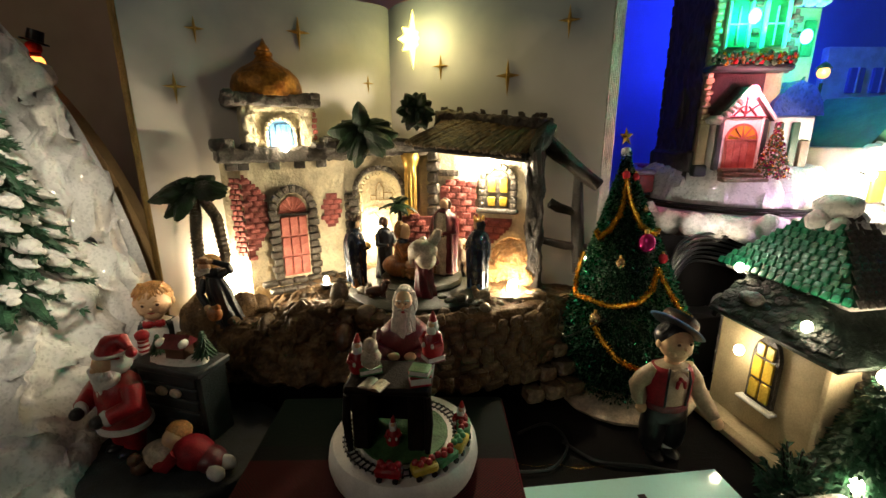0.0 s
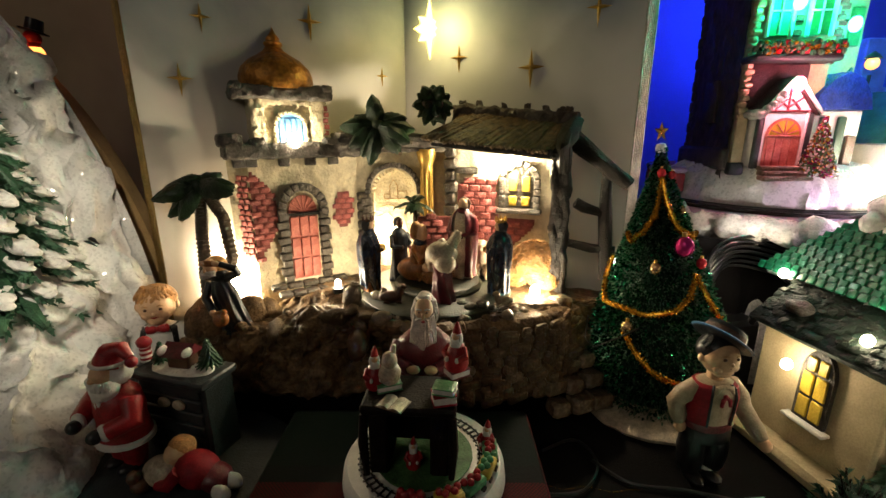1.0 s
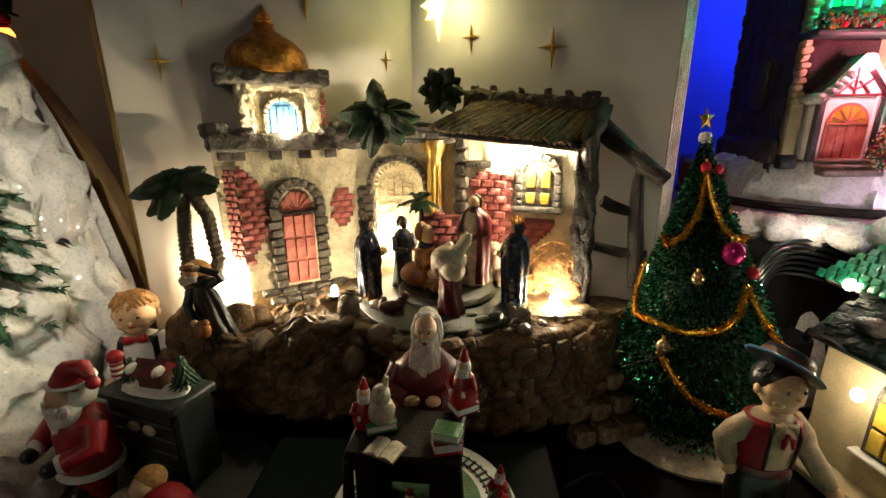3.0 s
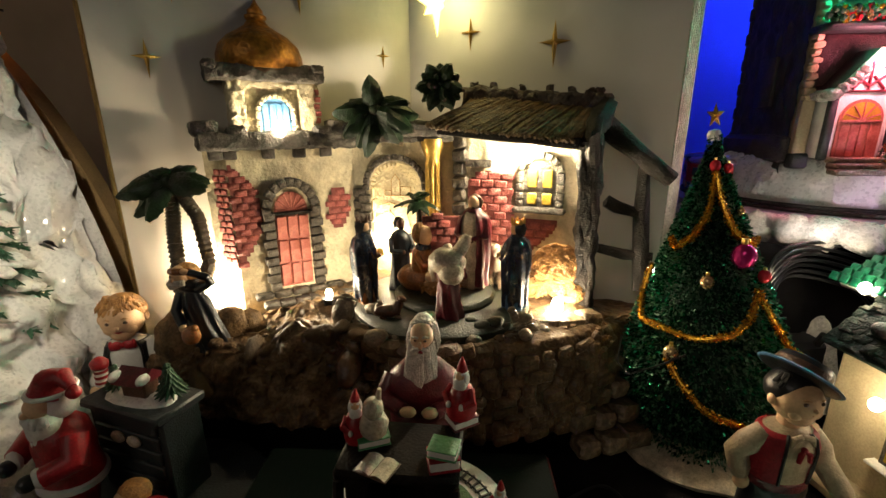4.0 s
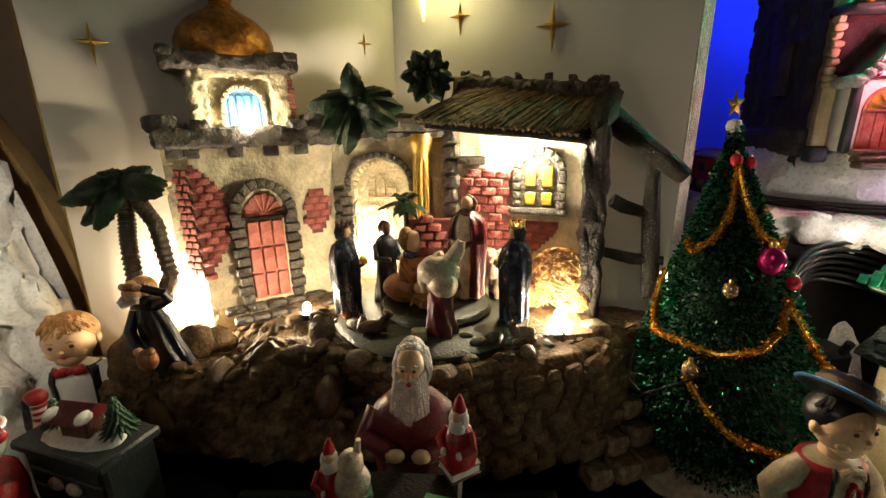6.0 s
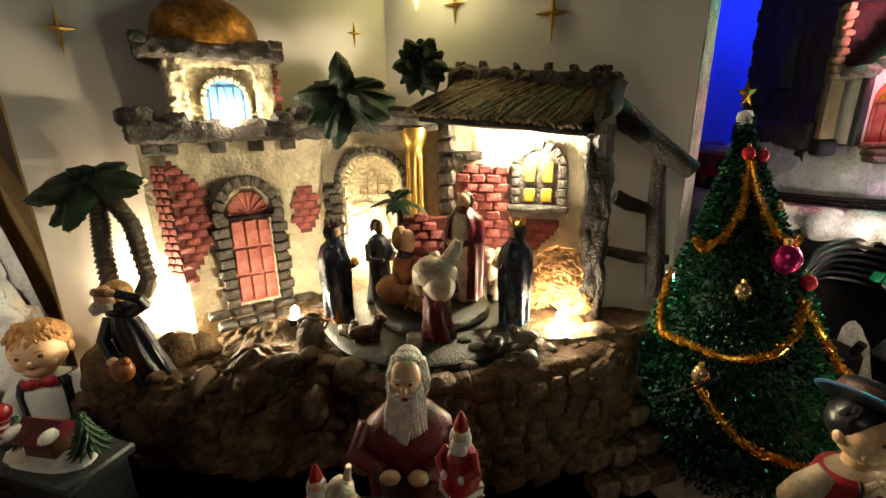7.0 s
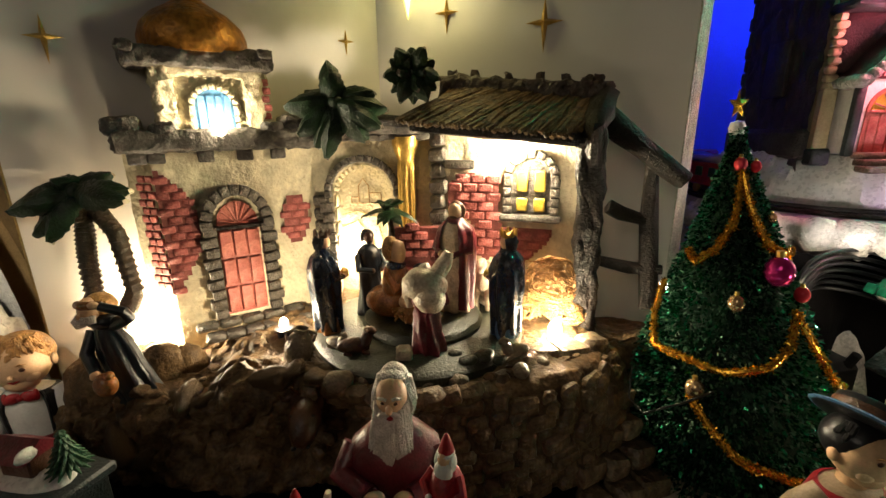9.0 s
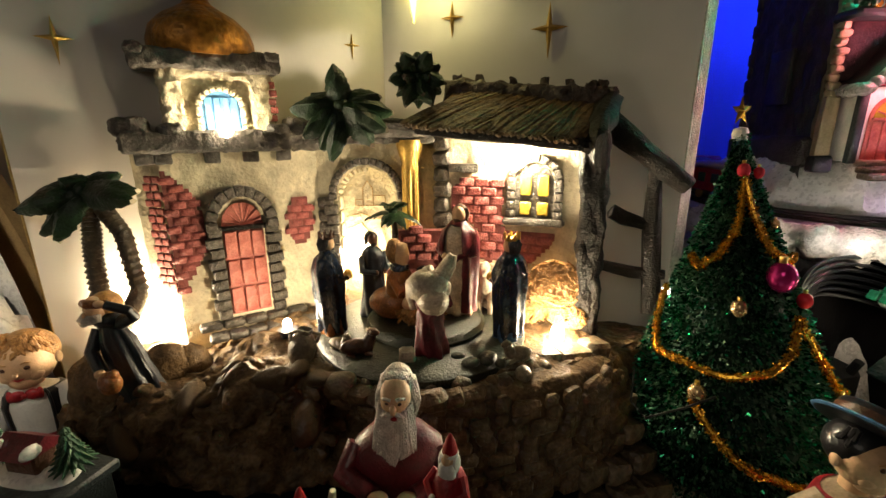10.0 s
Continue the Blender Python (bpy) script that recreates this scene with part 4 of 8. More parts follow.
# thatched roof: ridge beam, sloping strands, ragged eaves
r = Shape()
r.sheet(lambda u, v: (-0.022 + 0.108 * u + 0.012 * v, -0.036 + 0.054 * v, 0.1905 - 0.0105 * u + 0.025 * v + 0.0010 * math.sin(u * 240)), 120, 10, "thatch")
r.sheet(lambda u, v: (-0.022 + 0.108 * u + 0.012 * (1 - v), -0.036 + 0.054 * (1 - v), 0.1845 - 0.0105 * u + 0.025 * (1 - v)), 40, 4, "timber")
for k in range(190):
    u = (k + rnd.uniform(-0.4, 0.4)) / 190
    x = -0.030 + 0.114 * u
    lean = 0.040 - 0.030 * u + rnd.uniform(-0.006, 0.006)
    zu = 0.0075 - 0.0105 * u + rnd.uniform(-0.0010, 0.0014)
    wk = rnd.uniform(0.45, 0.80)
    lo = -0.037 - rnd.uniform(0.0, 0.004)
    pts = [(x - 0.004, lo, 0.1805 + zu), (x + lean * 0.2 + rnd.uniform(-0.002, 0.002), -0.027, 0.1875 + zu + rnd.uniform(0, 0.001)), (x + lean * 0.55 + rnd.uniform(-0.002, 0.002), -0.008, 0.1955 + zu + rnd.uniform(0, 0.001)), (x + lean, 0.014, 0.2050 + zu)]
    r.tube(pts, [0.0020 * wk, 0.0024 * wk, 0.0021 * wk, 0.0014 * wk], "thatch", 6)
r.rough(0.0010, 160)
tagged(group_part("thatch_roof", r, "brown thatched roof of laid strands", STABLE), kind="stuff")
rb = Shape()
rb.lump((0.038, 0.0150, 0.2105), (0.118, 0.015, 0.0215), "ridge", 0.0026, 0.004)
for v in rb.v:
    v.z -= 0.085 * (v.x + 0.016)
for x, w in ((-0.012, 0.007), (0.006, 0.006), (0.030, 0.005), (0.052, 0.006), (0.071, 0.005), (0.084, 0.008), (0.091, 0.006)):
    rb.lump((x, 0.016, 0.2225 - 0.085 * (x + 0.016)), (w, 0.007, 0.006), "ridge", 0.002, 0.002)
rb.tube([(0.090, 0.016, 0.2060), (0.1005, 0.012, 0.2100)], [0.007, 0.003], "ridge", 8)
rb.rough(0.0024, 120).rough(0.0012, 330)
group_part("ridge_beam", rb, "dark rough ridge beam", STABLE)
e = Shape()
e.tube([(-0.024, -0.035, 0.1850), (0.03, -0.036, 0.1805), (0.084, -0.035, 0.1750)], [0.003, 0.0034, 0.004], "timber", 8)
e.tube([(0.087, -0.033, 0.173), (0.0885, -0.024, 0.182), (0.094, -0.008, 0.191), (0.098, 0.014, 0.203)], [0.005, 0.0075, 0.0085, 0.007], "timber", 8)
# Plank added to keep the eave bulb's light off the page beyond.
e.box((0.0925, -0.007, 0.183), (0.010, 0.060, 0.030), "timber", 0.003, (24.0, 0, 0))
e.rough(0.0022, 150)
group_part("eave_beam", e, "dark rough beam under the thatch", STABLE)
for dx, dy, w in ((0.0, 0.0, 1.0), (-0.0045, -0.004, 0.5), (0.004, -0.0045, 0.45)):
    p = Shape().tube([(0.0945 - 0.0035 * k / 40 + dx + 0.0012 * math.sin(k * 0.45 + dx * 900), -0.012 + dy - 0.00025 * k, 0.040 + 0.00355 * k) for k in range(41)], [w * (0.0068 + 0.0016 * k / 40 + 0.0008 * math.sin(k * 0.9 + dx * 700)) for k in range(41)], "timber", 14)
    group_part("corner_post" if w == 1.0 else "bark_strip", p.rough(0.0016, 230), "dark gnarled corner post" if w == 1.0 else "dark ragged bark strip", STABLE)
rail = Shape()
rail.tube([(0.096, 0.000, 0.190), (0.110, -0.001, 0.180), (0.122, 0.000, 0.170), (0.136, 0.000, 0.159), (0.149, 0.001, 0.150)], [0.0085, 0.0075, 0.0066, 0.0068, 0.0060], "timber", 10)
rail.tube([(0.1290, 0.004, 0.163), (0.1310, 0.004, 0.12), (0.1365, 0.004, 0.06)], [0.0048, 0.0055, 0.006], "timber", 9)
rail.tube([(0.104, 0.0, 0.131), (0.112, 0.001, 0.127), (0.131, 0.004, 0.1205)], [0.0042, 0.0045, 0.004], "timber", 8)
rail.tube([(0.098, 0.0, 0.092), (0.12, 0.002, 0.088), (0.142, 0.004, 0.088)], [0.0042, 0.0045, 0.004], "timber", 8)
rail.rough(0.0018, 160)
group_part("lean_to_frame", rail, "dark branch frame beside the stable", STABLE)
hay = Shape()
hay.ball((0.072, -0.012, 0.077), (0.021, 0.010, 0.019), "hay", 18, 10)
hay.ball((0.048, -0.012, 0.058), (0.020, 0.009, 0.010), "hay", 14, 8)
for k in range(760):
    cx, cz, rx, rz = rnd.choice(((0.072, 0.077, 0.021, 0.019), (0.082, 0.058, 0.016, 0.011), (0.048, 0.058, 0.020, 0.010)))
    an, rr = rnd.uniform(0, 6.28), math.sqrt(rnd.random())
    x, z = cx + rx * rr * math.cos(an), cz + rz * rr * math.sin(an)
    y = -0.012 - 0.011 * math.sqrt(max(0, 1 - rr * rr)) - 0.001
    tw = an + 1.57 + rnd.uniform(-0.5, 0.5)
    ln = rnd.uniform(0.003, 0.0065)
    hay.tube([(x - ln * math.cos(tw), y + 0.001, z - ln * 0.8 * math.sin(tw)), (x, y - 0.001, z), (x + ln * math.cos(tw), y + 0.001, z + ln * 0.8 * math.sin(tw))], 0.0005, "hay", 4)
hay.rough(0.0014, 160)
tagged(group_part("hay_bale", hay, "golden hay heap", STABLE), kind="stuff")


# cast palms
def blade(s, root, way, length, width, mat="leaf"):
    """A thick pointed leaf with a raised mid-rib and notched edges, bending down."""
    root, d = Vector(root), Vector(way).normalized()
    side = d.cross(Vector((0, 0, 1)))
    side = side.normalized() if side.length > 0.1 else Vector((1, 0, 0))
    up = side.cross(d).normalized()
    n = 9
    mid, lft, rgt, low = [], [], [], []
    for k in range(n + 1):
        t = k / n
        p = root + d * (length * t) - Vector((0, 0, length * 0.42 * t * t))
        w = width * math.sin(math.pi * (0.08 + 0.90 * t) ** 0.8) * (1.0 if k % 2 else 0.82)
        mid.append(p + up * width * 0.16)
        lft.append(p + side * w - up * w * 0.30)
        rgt.append(p - side * w - up * w * 0.30)
        low.append(p - up * width * 0.22)
    vs, m = mid + lft + rgt + low, n + 1
    fs = []
    for k in range(n):
        fs += [(k, m + k, m + k + 1, k + 1), (k + 1, 2 * m + k + 1, 2 * m + k, k), (3 * m + k + 1, m + k + 1, m + k, 3 * m + k), (3 * m + k, 2 * m + k, 2 * m + k + 1, 3 * m + k + 1)]
    s.add(vs, fs, mat)


def frond(s, root, angle, out, length, width, droop, under="leaf"):
    """A broad cast leaf turned to the front: a mid-rib, fine pleats, a pointed tip and a thick underside."""
    root = Vector(root)
    d = Vector((math.cos(radians(angle)), -out, math.sin(radians(angle)))).normalized()
    side = d.cross(Vector((0, -1, 0.35))).normalized()
    up = side.cross(d).normalized()
    if up.y > 0:
        up = -up
    n, cols, rows = 14, 10, []
    for k in range(n + 1):
        t = k / n
        p = root + d * (length * t) + Vector((0, -0.12 * length * math.sin(math.pi * t), -length * droop * t * t))
        w = width * max(0.08, math.sin(math.pi * min(1.0, 0.10 + 0.88 * t)) ** 0.6) * (1.0 + 0.06 * (-1) ** k)
        row = []
        for j in range(cols + 1):
            e = 2 * j / cols - 1
            row.append(p + side * w * e + d * (abs(e) * w * -0.35) + up * (width * 0.20 * (1 - abs(e)) - w * 0.40 * e * e + (width * 0.055 if j % 2 else 0.0)))
        row += [p + side * w * 0.5 - up * width * 0.34, p - side * w * 0.5 - up * width * 0.34]
        rows.append(row)
    m = cols + 3
    vs = [v for r in rows for v in r]
    top, low = [], []
    for k in range(n):
        for j in range(m):
            a, b = k * m + j, k * m + (j + 1) % m
            (top if j < cols else low).append((a, b, b + m, a + m))
    low += [tuple(range(m - 1, -1, -1)), tuple(n * m + j for j in range(m))]
    s.add(vs, top, "leaf")
    s.add(vs, low, under)


def palm_head(c, width, leaves, seed, under="leaf"):
    """Leaves: angle in the front plane, length, bow towards the front, droop."""
    q = random.Random(seed)
    s = Shape()
    for j, (a, ln, out, droop) in enumerate(leaves):
        frond(s, (c[0], c[1] - 0.0016 * (j % 3), c[2]), a + q.uniform(-4, 4), out, ln, width * q.uniform(0.9, 1.1), droop, under)
    s.ball((c[0], c[1] - 0.003, c[2]), width * 0.6, "leaf", 10, 7)
    return s.rough(0.0009, 150).rough(0.0004, 420)


def palm_crown(c, size, count, seed, bias=0.0):
    q = random.Random(seed)
    s = Shape()
    for k in range(count):
        an = bias + 2 * math.pi * k / count + q.uniform(-0.3, 0.3)
        blade(s, c, (math.cos(an), math.sin(an), q.uniform(-0.35, 0.15)), size * q.uniform(0.85, 1.1), size * 0.27)
    for k in range(count * 2 // 3):
        an = bias + 3 * math.pi * k / count + 0.5
        blade(s, (c[0], c[1], c[2] + size * 0.08), (math.cos(an), math.sin(an), q.uniform(0.5, 1.3)), size * q.uniform(0.65, 0.9), size * 0.25)
    s.ball((c[0], c[1], c[2] + size * 0.02), size * 0.2, "leaf", 8, 6)
    return s.rough(0.0011, 150)


group_part("palm_crown", palm_head((-0.0790, 0.444, 0.2010), 0.0098, ((172, 0.036, 0.12, 0.22), (156, 0.026, -0.3, 0.1), (96, 0.027, 0.05, 0.0), (30, 0.030, 0.10, 0.20), (12, 0.036, 0.12, 0.28), (-14, 0.034, 0.30, 0.30), (-40, 0.030, 0.45, 0.30), (-104, 0.034, 0.30, 0.15), (-122, 0.030, 0.12, 0.15), (-160, 0.030, 0.35, 0.35)), 3, "trunk"), "dark green palm leaves", sharp=60)
group_part("palm_crown", palm_head((-0.0262, 0.452, 0.2215), 0.0070, tuple((-90 + 30 * k, 0.0215 if k % 2 else 0.0185, 0.05 + 0.45 * (k % 2), 0.16) for k in range(12)) + ((64, 0.012, 0.9, 0.1), (118, 0.012, 0.9, 0.1), (-64, 0.014, 0.9, 0.2), (-118, 0.014, 0.9, 0.2), (0, 0.012, 0.9, 0.1), (180, 0.012, 0.9, 0.1)), 5, "trunk"), "dark green palm leaves", sharp=60)
group_part("palm_crown", palm_head((-0.2290, 0.394, 0.1500), 0.0085, ((158, 0.024, 0.0, 0.30), (176, 0.040, 0.10, 0.42), (196, 0.034, 0.40, 0.10), (222, 0.036, 0.30, 0.05), (248, 0.034, 0.50, 0.0), (140, 0.014, 0.1, 0.1), (36, 0.022, -0.35, 0.10), (6, 0.034, 0.05, 0.06), (-6, 0.038, 0.25, -0.04)), 8, "stucco"), "dark green palm leaves with pale undersides", sharp=60)
for pts in ([(-0.2335, 0.391, 0.040), (-0.2320, 0.391, 0.075), (-0.2310, 0.391, 0.106), (-0.2290, 0.392, 0.128), (-0.2290, 0.395, 0.150)], [(-0.2265, 0.396, 0.040), (-0.2220, 0.396, 0.060), (-0.2080, 0.394, 0.084), (-0.2115, 0.394, 0.122), (-0.2280, 0.396, 0.148)]):
    s = Shape()
    s.tube(pts, [0.0052, 0.0049, 0.0047, 0.0047, 0.0056], "trunk", 10)
    for k in range(4):
        a0, b0 = Vector(pts[k]), Vector(pts[k + 1])
        for j in range(8):
            p0 = a0.lerp(b0, (j + 0.5) / 8)
            dd = (b0 - a0).normalized() * 0.0016
            s.tube([p0 - dd, p0 + dd], [0.0064 - k * 0.0003, 0.0048 - k * 0.0003], "trunk", 10)
    s.rough(0.0006, 200)
    group_part("palm_trunk", s, "ringed palm trunk")

# turntable with a raised middle stage
tt = Shape()
tt.lathe([(0.066, 0.0), (0.0705, 0.002), (0.0705, 0.007), (0.067, 0.0095), (0.0, 0.0095)], "plinth", 64)
tt.rough(0.0007, 80)
turn = group_part("turntable", tt, "round mossy turning stage", pose(-0.0245, 0.4030, FLOOR - 0.002))
st = Shape()
st.lathe([(0.040, 0.0), (0.041, 0.003), (0.039, 0.0065), (0.036, 0.0075), (0.0, 0.0075)], "plinth", 48)
st.rough(0.0009, 90)
group_part("inner_stage", st, "raised round inner stage", pose(-0.0215, 0.4040, FLOOR + 0.007))
for k in range(17):
    an = math.pi * (1.16 + 0.66 * k / 16)
    piece("rim_stone", ((0.0155, 0.0125, 0.0175)[k % 3], 0.012, (0.010, 0.012)[k % 2]), "cobble", nat, (-0.022 + 0.079 * math.cos(an), 0.405 + 0.077 * math.sin(an), FLOOR - TABLE - 0.003), (rnd.uniform(-8, 8), rnd.uniform(-8, 8), math.degrees(an) + 90), 0.0035, 0.18)


# bulbs of the nativity
for key, (place, watts) in BULBS.items():
    s = Shape()
    big = 2.1 if key in ("eave", "tower", "hay", "corner") else 1.3
    s.ball((0, 0, 0), (0.0022 * big, 0.0022 * big, 0.0032 * big), "led", 10, 7)
    if key == "step":
        Shape().lathe([(0.0040, -0.013), (0.0048, -0.006), (0.0062, -0.0042), (0.0062, -0.0034), (0.0, -0.0030)], "black", 18).make("bulb_holder", nat, "black plastic bulb holder", m=LOC @ pose(*place))
    ob = s.make("bulb", nat, "glowing warm white bulb", m=LOC @ pose(*place))
    ob.visible_shadow = False

# ---- figures: plain cast shapes ----
def wrap(s, prof, gap, thick, mat, m, n=26, fold=0.0):
    """A garment round a body of revolution, open at the front by gap degrees to each side."""
    k = len(prof) - 1

    def spot(u, v, off):
        a = radians(-90 + gap + (360 - 2 * gap) * u)
        i = min(int(v * k), k - 1)
        t = v * k - i
        r, z = prof[i][0] * (1 - t) + prof[i + 1][0] * t + off, prof[i][1] * (1 - t) + prof[i + 1][1] * t
        r *= 1 + fold * (1 - 0.6 * v) * math.sin(8 * a + 3 * v) if off else 1.0
        return m @ Vector((r * math.cos(a), r * math.sin(a), z))

    s.sheet(lambda u, v: spot(u, v, thick), n, k * 3, mat)
    s.sheet(lambda u, v: spot(0.0, v, thick * u), 1, k * 3, mat)
    s.sheet(lambda u, v: spot(1.0, v, thick * (1 - u)), 1, k * 3, mat)
    s.sheet(lambda u, v: spot(u, 0.0, thick * v), n, 1, mat)


def robed(h, robe, head="skin", hair="brown", cape=None, lean=0.0, arm=None, crown=None, wide=1.0):
    """A standing robed figure h high with its foot at the origin, facing -y."""
    s = Shape()
    r = h * 0.148 * wide
    prof = [(0.0, 0.0), (r * 1.05, 0.0), (r * 1.12, h * 0.03), (r * 0.92, h * 0.25), (r * 0.84, h * 0.45), (r * 0.94, h * 0.60), (r * 0.98, h * 0.70), (r * 0.74, h * 0.78), (r * 0.38, h * 0.82), (0.0, h * 0.83)]
    fine = []
    for (r0, z0), (r1, z1) in zip(prof, prof[1:]):
        fine += [(r0 + (r1 - r0) * j / 3, z0 + (z1 - z0) * j / 3) for j in range(3)]
    s.lathe(fine + [prof[-1]], robe, 40, Matrix.Diagonal((1, 0.8, 1, 1)))
    for v in s.v:
        a, t = math.atan2(v.y, v.x), max(0.0, 1 - v.z / (0.72 * h))
        f = 1 + (0.03 + 0.10 * t) * math.sin(7 * a + 9 * v.z / h + h * 300) + 0.05 * t * math.sin(3 * a - 5 * v.z / h)
        v.x, v.y = v.x * f, v.y * f
    if cape:
        wrap(s, [(r * 0.98, h * 0.03), (r * 1.02, h * 0.16), (r * 1.06, h * 0.32), (r * 1.16, h * 0.52), (r * 1.16, h * 0.66), (r * 0.90, h * 0.77), (r * 0.42, h * 0.835)], 34, h * 0.016, cape, Matrix.Diagonal((1, 0.86, 1, 1)), 60, 0.11)
        s.lathe([(r * 0.45, h * 0.80), (r * 0.62, h * 0.82), (r * 0.50, h * 0.85), (r * 0.2, h * 0.86)], cape, 18, Matrix.Diagonal((1, 0.9, 1, 1)))
        s.lathe([(r * 0.86, h * 0.50), (r * 0.92, h * 0.515), (r * 0.92, h * 0.54), (r * 0.86, h * 0.555)], "gold" if crown else "hide", 24, Matrix.Diagonal((1, 0.82, 1, 1)))
    s.ball((0, -r * 0.08, h * 0.905), (h * 0.058, h * 0.064, h * 0.078), head, 16, 11)
    s.ball((0, r * 0.18, h * 0.922), (h * 0.068, h * 0.064, h * 0.078), hair, 16, 11)
    for k in range(14):
        a = math.pi * (0.02 + 0.96 * k / 13)
        s.tube([(h * 0.05 * math.cos(a), r * 0.12 + h * 0.045 * math.sin(a), h * 0.965), (h * 0.072 * math.cos(a), r * 0.12 + h * 0.066 * math.sin(a), h * 0.915), (h * 0.066 * math.cos(a), r * 0.12 + h * 0.062 * math.sin(a), h * 0.845)], [h * 0.012, h * 0.017, h * 0.006], hair, 6)
    s.ball((0, -r * 0.30, h * 0.862), (h * 0.036, h * 0.028, h * 0.042), hair, 10, 8)
    if crown:
        s.box((0, -r * 1.30, h * 0.585), (r * 0.62, r * 0.45, r * 0.55), "gold", r * 0.1)
        s.lathe([(h * 0.060, h * 0.955), (h * 0.068, h * 0.960), (h * 0.070, h * 0.990), (h * 0.058, h * 0.990)], crown, 18)
        for k in range(7):
            a = 2 * math.pi * k / 7
            s.tube([(h * 0.060 * math.cos(a), h * 0.060 * math.sin(a), h * 0.975), (h * 0.076 * math.cos(a), h * 0.076 * math.sin(a), h * 1.04)], [h * 0.022, h * 0.007], crown, 6)
    for sg in (-1, 1):
        hand = arm or (sg * r * 0.35, -r * 1.15, h * 0.56)
        s.tube([(sg * r * 0.92, 0, h * 0.74), (sg * r * 1.15, -r * 0.35, h * 0.58), hand], [r * 0.24, r * 0.27, r * 0.15], cape or robe, 9)
        s.ball(hand, r * 0.17, head, 8, 6)
    for p in s.v:
        p.y += lean * p.z * p.z / h
    return s.rough(h * 0.008, 1.9 / h).rough(h * 0.010, 9.0 / h)


def kneeling(h, robe, head="skin", hair="brown", cape=None):
    s = Shape()
    s.ball((0, 0.1 * h, 0.20 * h), (0.27 * h, 0.42 * h, 0.21 * h), robe, 16, 10)
    s.ball((0, -0.02 * h, 0.46 * h), (0.22 * h, 0.20 * h, 0.30 * h), cape or robe, 16, 10, (12, 0, 0))
    s.ball((0, -0.10 * h, 0.84 * h), (0.13 * h, 0.135 * h, 0.16 * h), head, 14, 10)
    s.ball((0, 0.03 * h, 0.88 * h), (0.15 * h, 0.135 * h, 0.16 * h), hair, 14, 10)
    for sg in (-1, 1):
        s.tube([(sg * 0.20 * h, 0, 0.62 * h), (sg * 0.24 * h, -0.16 * h, 0.44 * h), (sg * 0.06 * h, -0.30 * h, 0.50 * h)], [0.075 * h, 0.08 * h, 0.05 * h], cape or robe, 9)
        s.ball((sg * 0.06 * h, -0.32 * h, 0.51 * h), 0.05 * h, head, 8, 6)
    s.ball((0, -0.06 * h, 0.68 * h), (0.17 * h, 0.16 * h, 0.07 * h), "navy", 16, 8)
    return s.rough(h * 0.012, 2.2 / h).rough(h * 0.010, 8.0 / h)


def sheep(h, coat="ivory"):
    s = Shape()
    s.ball((0, 0.05 * h, 0.28 * h), (0.24 * h, 0.52 * h, 0.26 * h), coat, 16, 10)
    s.tube([(0, -0.28 * h, 0.32 * h), (0, -0.38 * h, 0.52 * h), (0, -0.42 * h, 0.68 * h)], [0.22 * h, 0.18 * h, 0.14 * h], coat, 10)
    s.ball((0, -0.50 * h, 0.74 * h), (0.12 * h, 0.20 * h, 0.13 * h), coat, 12, 8, (20, 0, 0))
    for sg in (-1, 1):
        s.ball((sg * 0.13 * h, -0.40 * h, 0.80 * h), (0.09 * h, 0.04 * h, 0.05 * h), coat, 8, 6)
        s.tube([(sg * 0.15 * h, -0.2 * h, 0.12 * h), (sg * 0.17 * h, -0.45 * h, 0.04 * h)], [0.08 * h, 0.05 * h], coat, 8)
        s.tube([(sg * 0.17 * h, 0.35 * h, 0.12 * h), (sg * 0.2 * h, 0.1 * h, 0.04 * h)], [0.08 * h, 0.05 * h], coat, 8)
    return s.rough(h * 0.03, 2.6 / h)


def sitting_sheep(h, coat="ivory"):
    s = Shape()
    s.ball((0, 0.16 * h, 0.20 * h), (0.22 * h, 0.26 * h, 0.20 * h), coat, 16, 10)
    s.tube([(0, 0.20 * h, 0.22 * h), (0, 0.02 * h, 0.40 * h), (0, -0.10 * h, 0.58 * h), (0, -0.14 * h, 0.76 * h)], [0.18 * h, 0.19 * h, 0.15 * h, 0.10 * h], coat, 12)
    s.ball((0, -0.22 * h, 0.84 * h), (0.085 * h, 0.16 * h, 0.10 * h), coat, 12, 8, (22, 0, 0))
    for sg in (-1, 1):
        s.ball((sg * 0.11 * h, -0.12 * h, 0.88 * h), (0.075 * h, 0.03 * h, 0.04 * h), coat, 8, 6)
        s.tube([(sg * 0.09 * h, -0.08 * h, 0.42 * h), (sg * 0.10 * h, -0.16 * h, 0.20 * h), (sg * 0.10 * h, -0.17 * h, 0.02 * h)], [0.075 * h, 0.055 * h, 0.05 * h], coat, 8)
        s.tube([(sg * 0.19 * h, 0.18 * h, 0.10 * h), (sg * 0.21 * h, -0.06 * h, 0.04 * h)], [0.085 * h, 0.05 * h], coat, 8)
    return s.rough(h * 0.022, 3.0 / h)


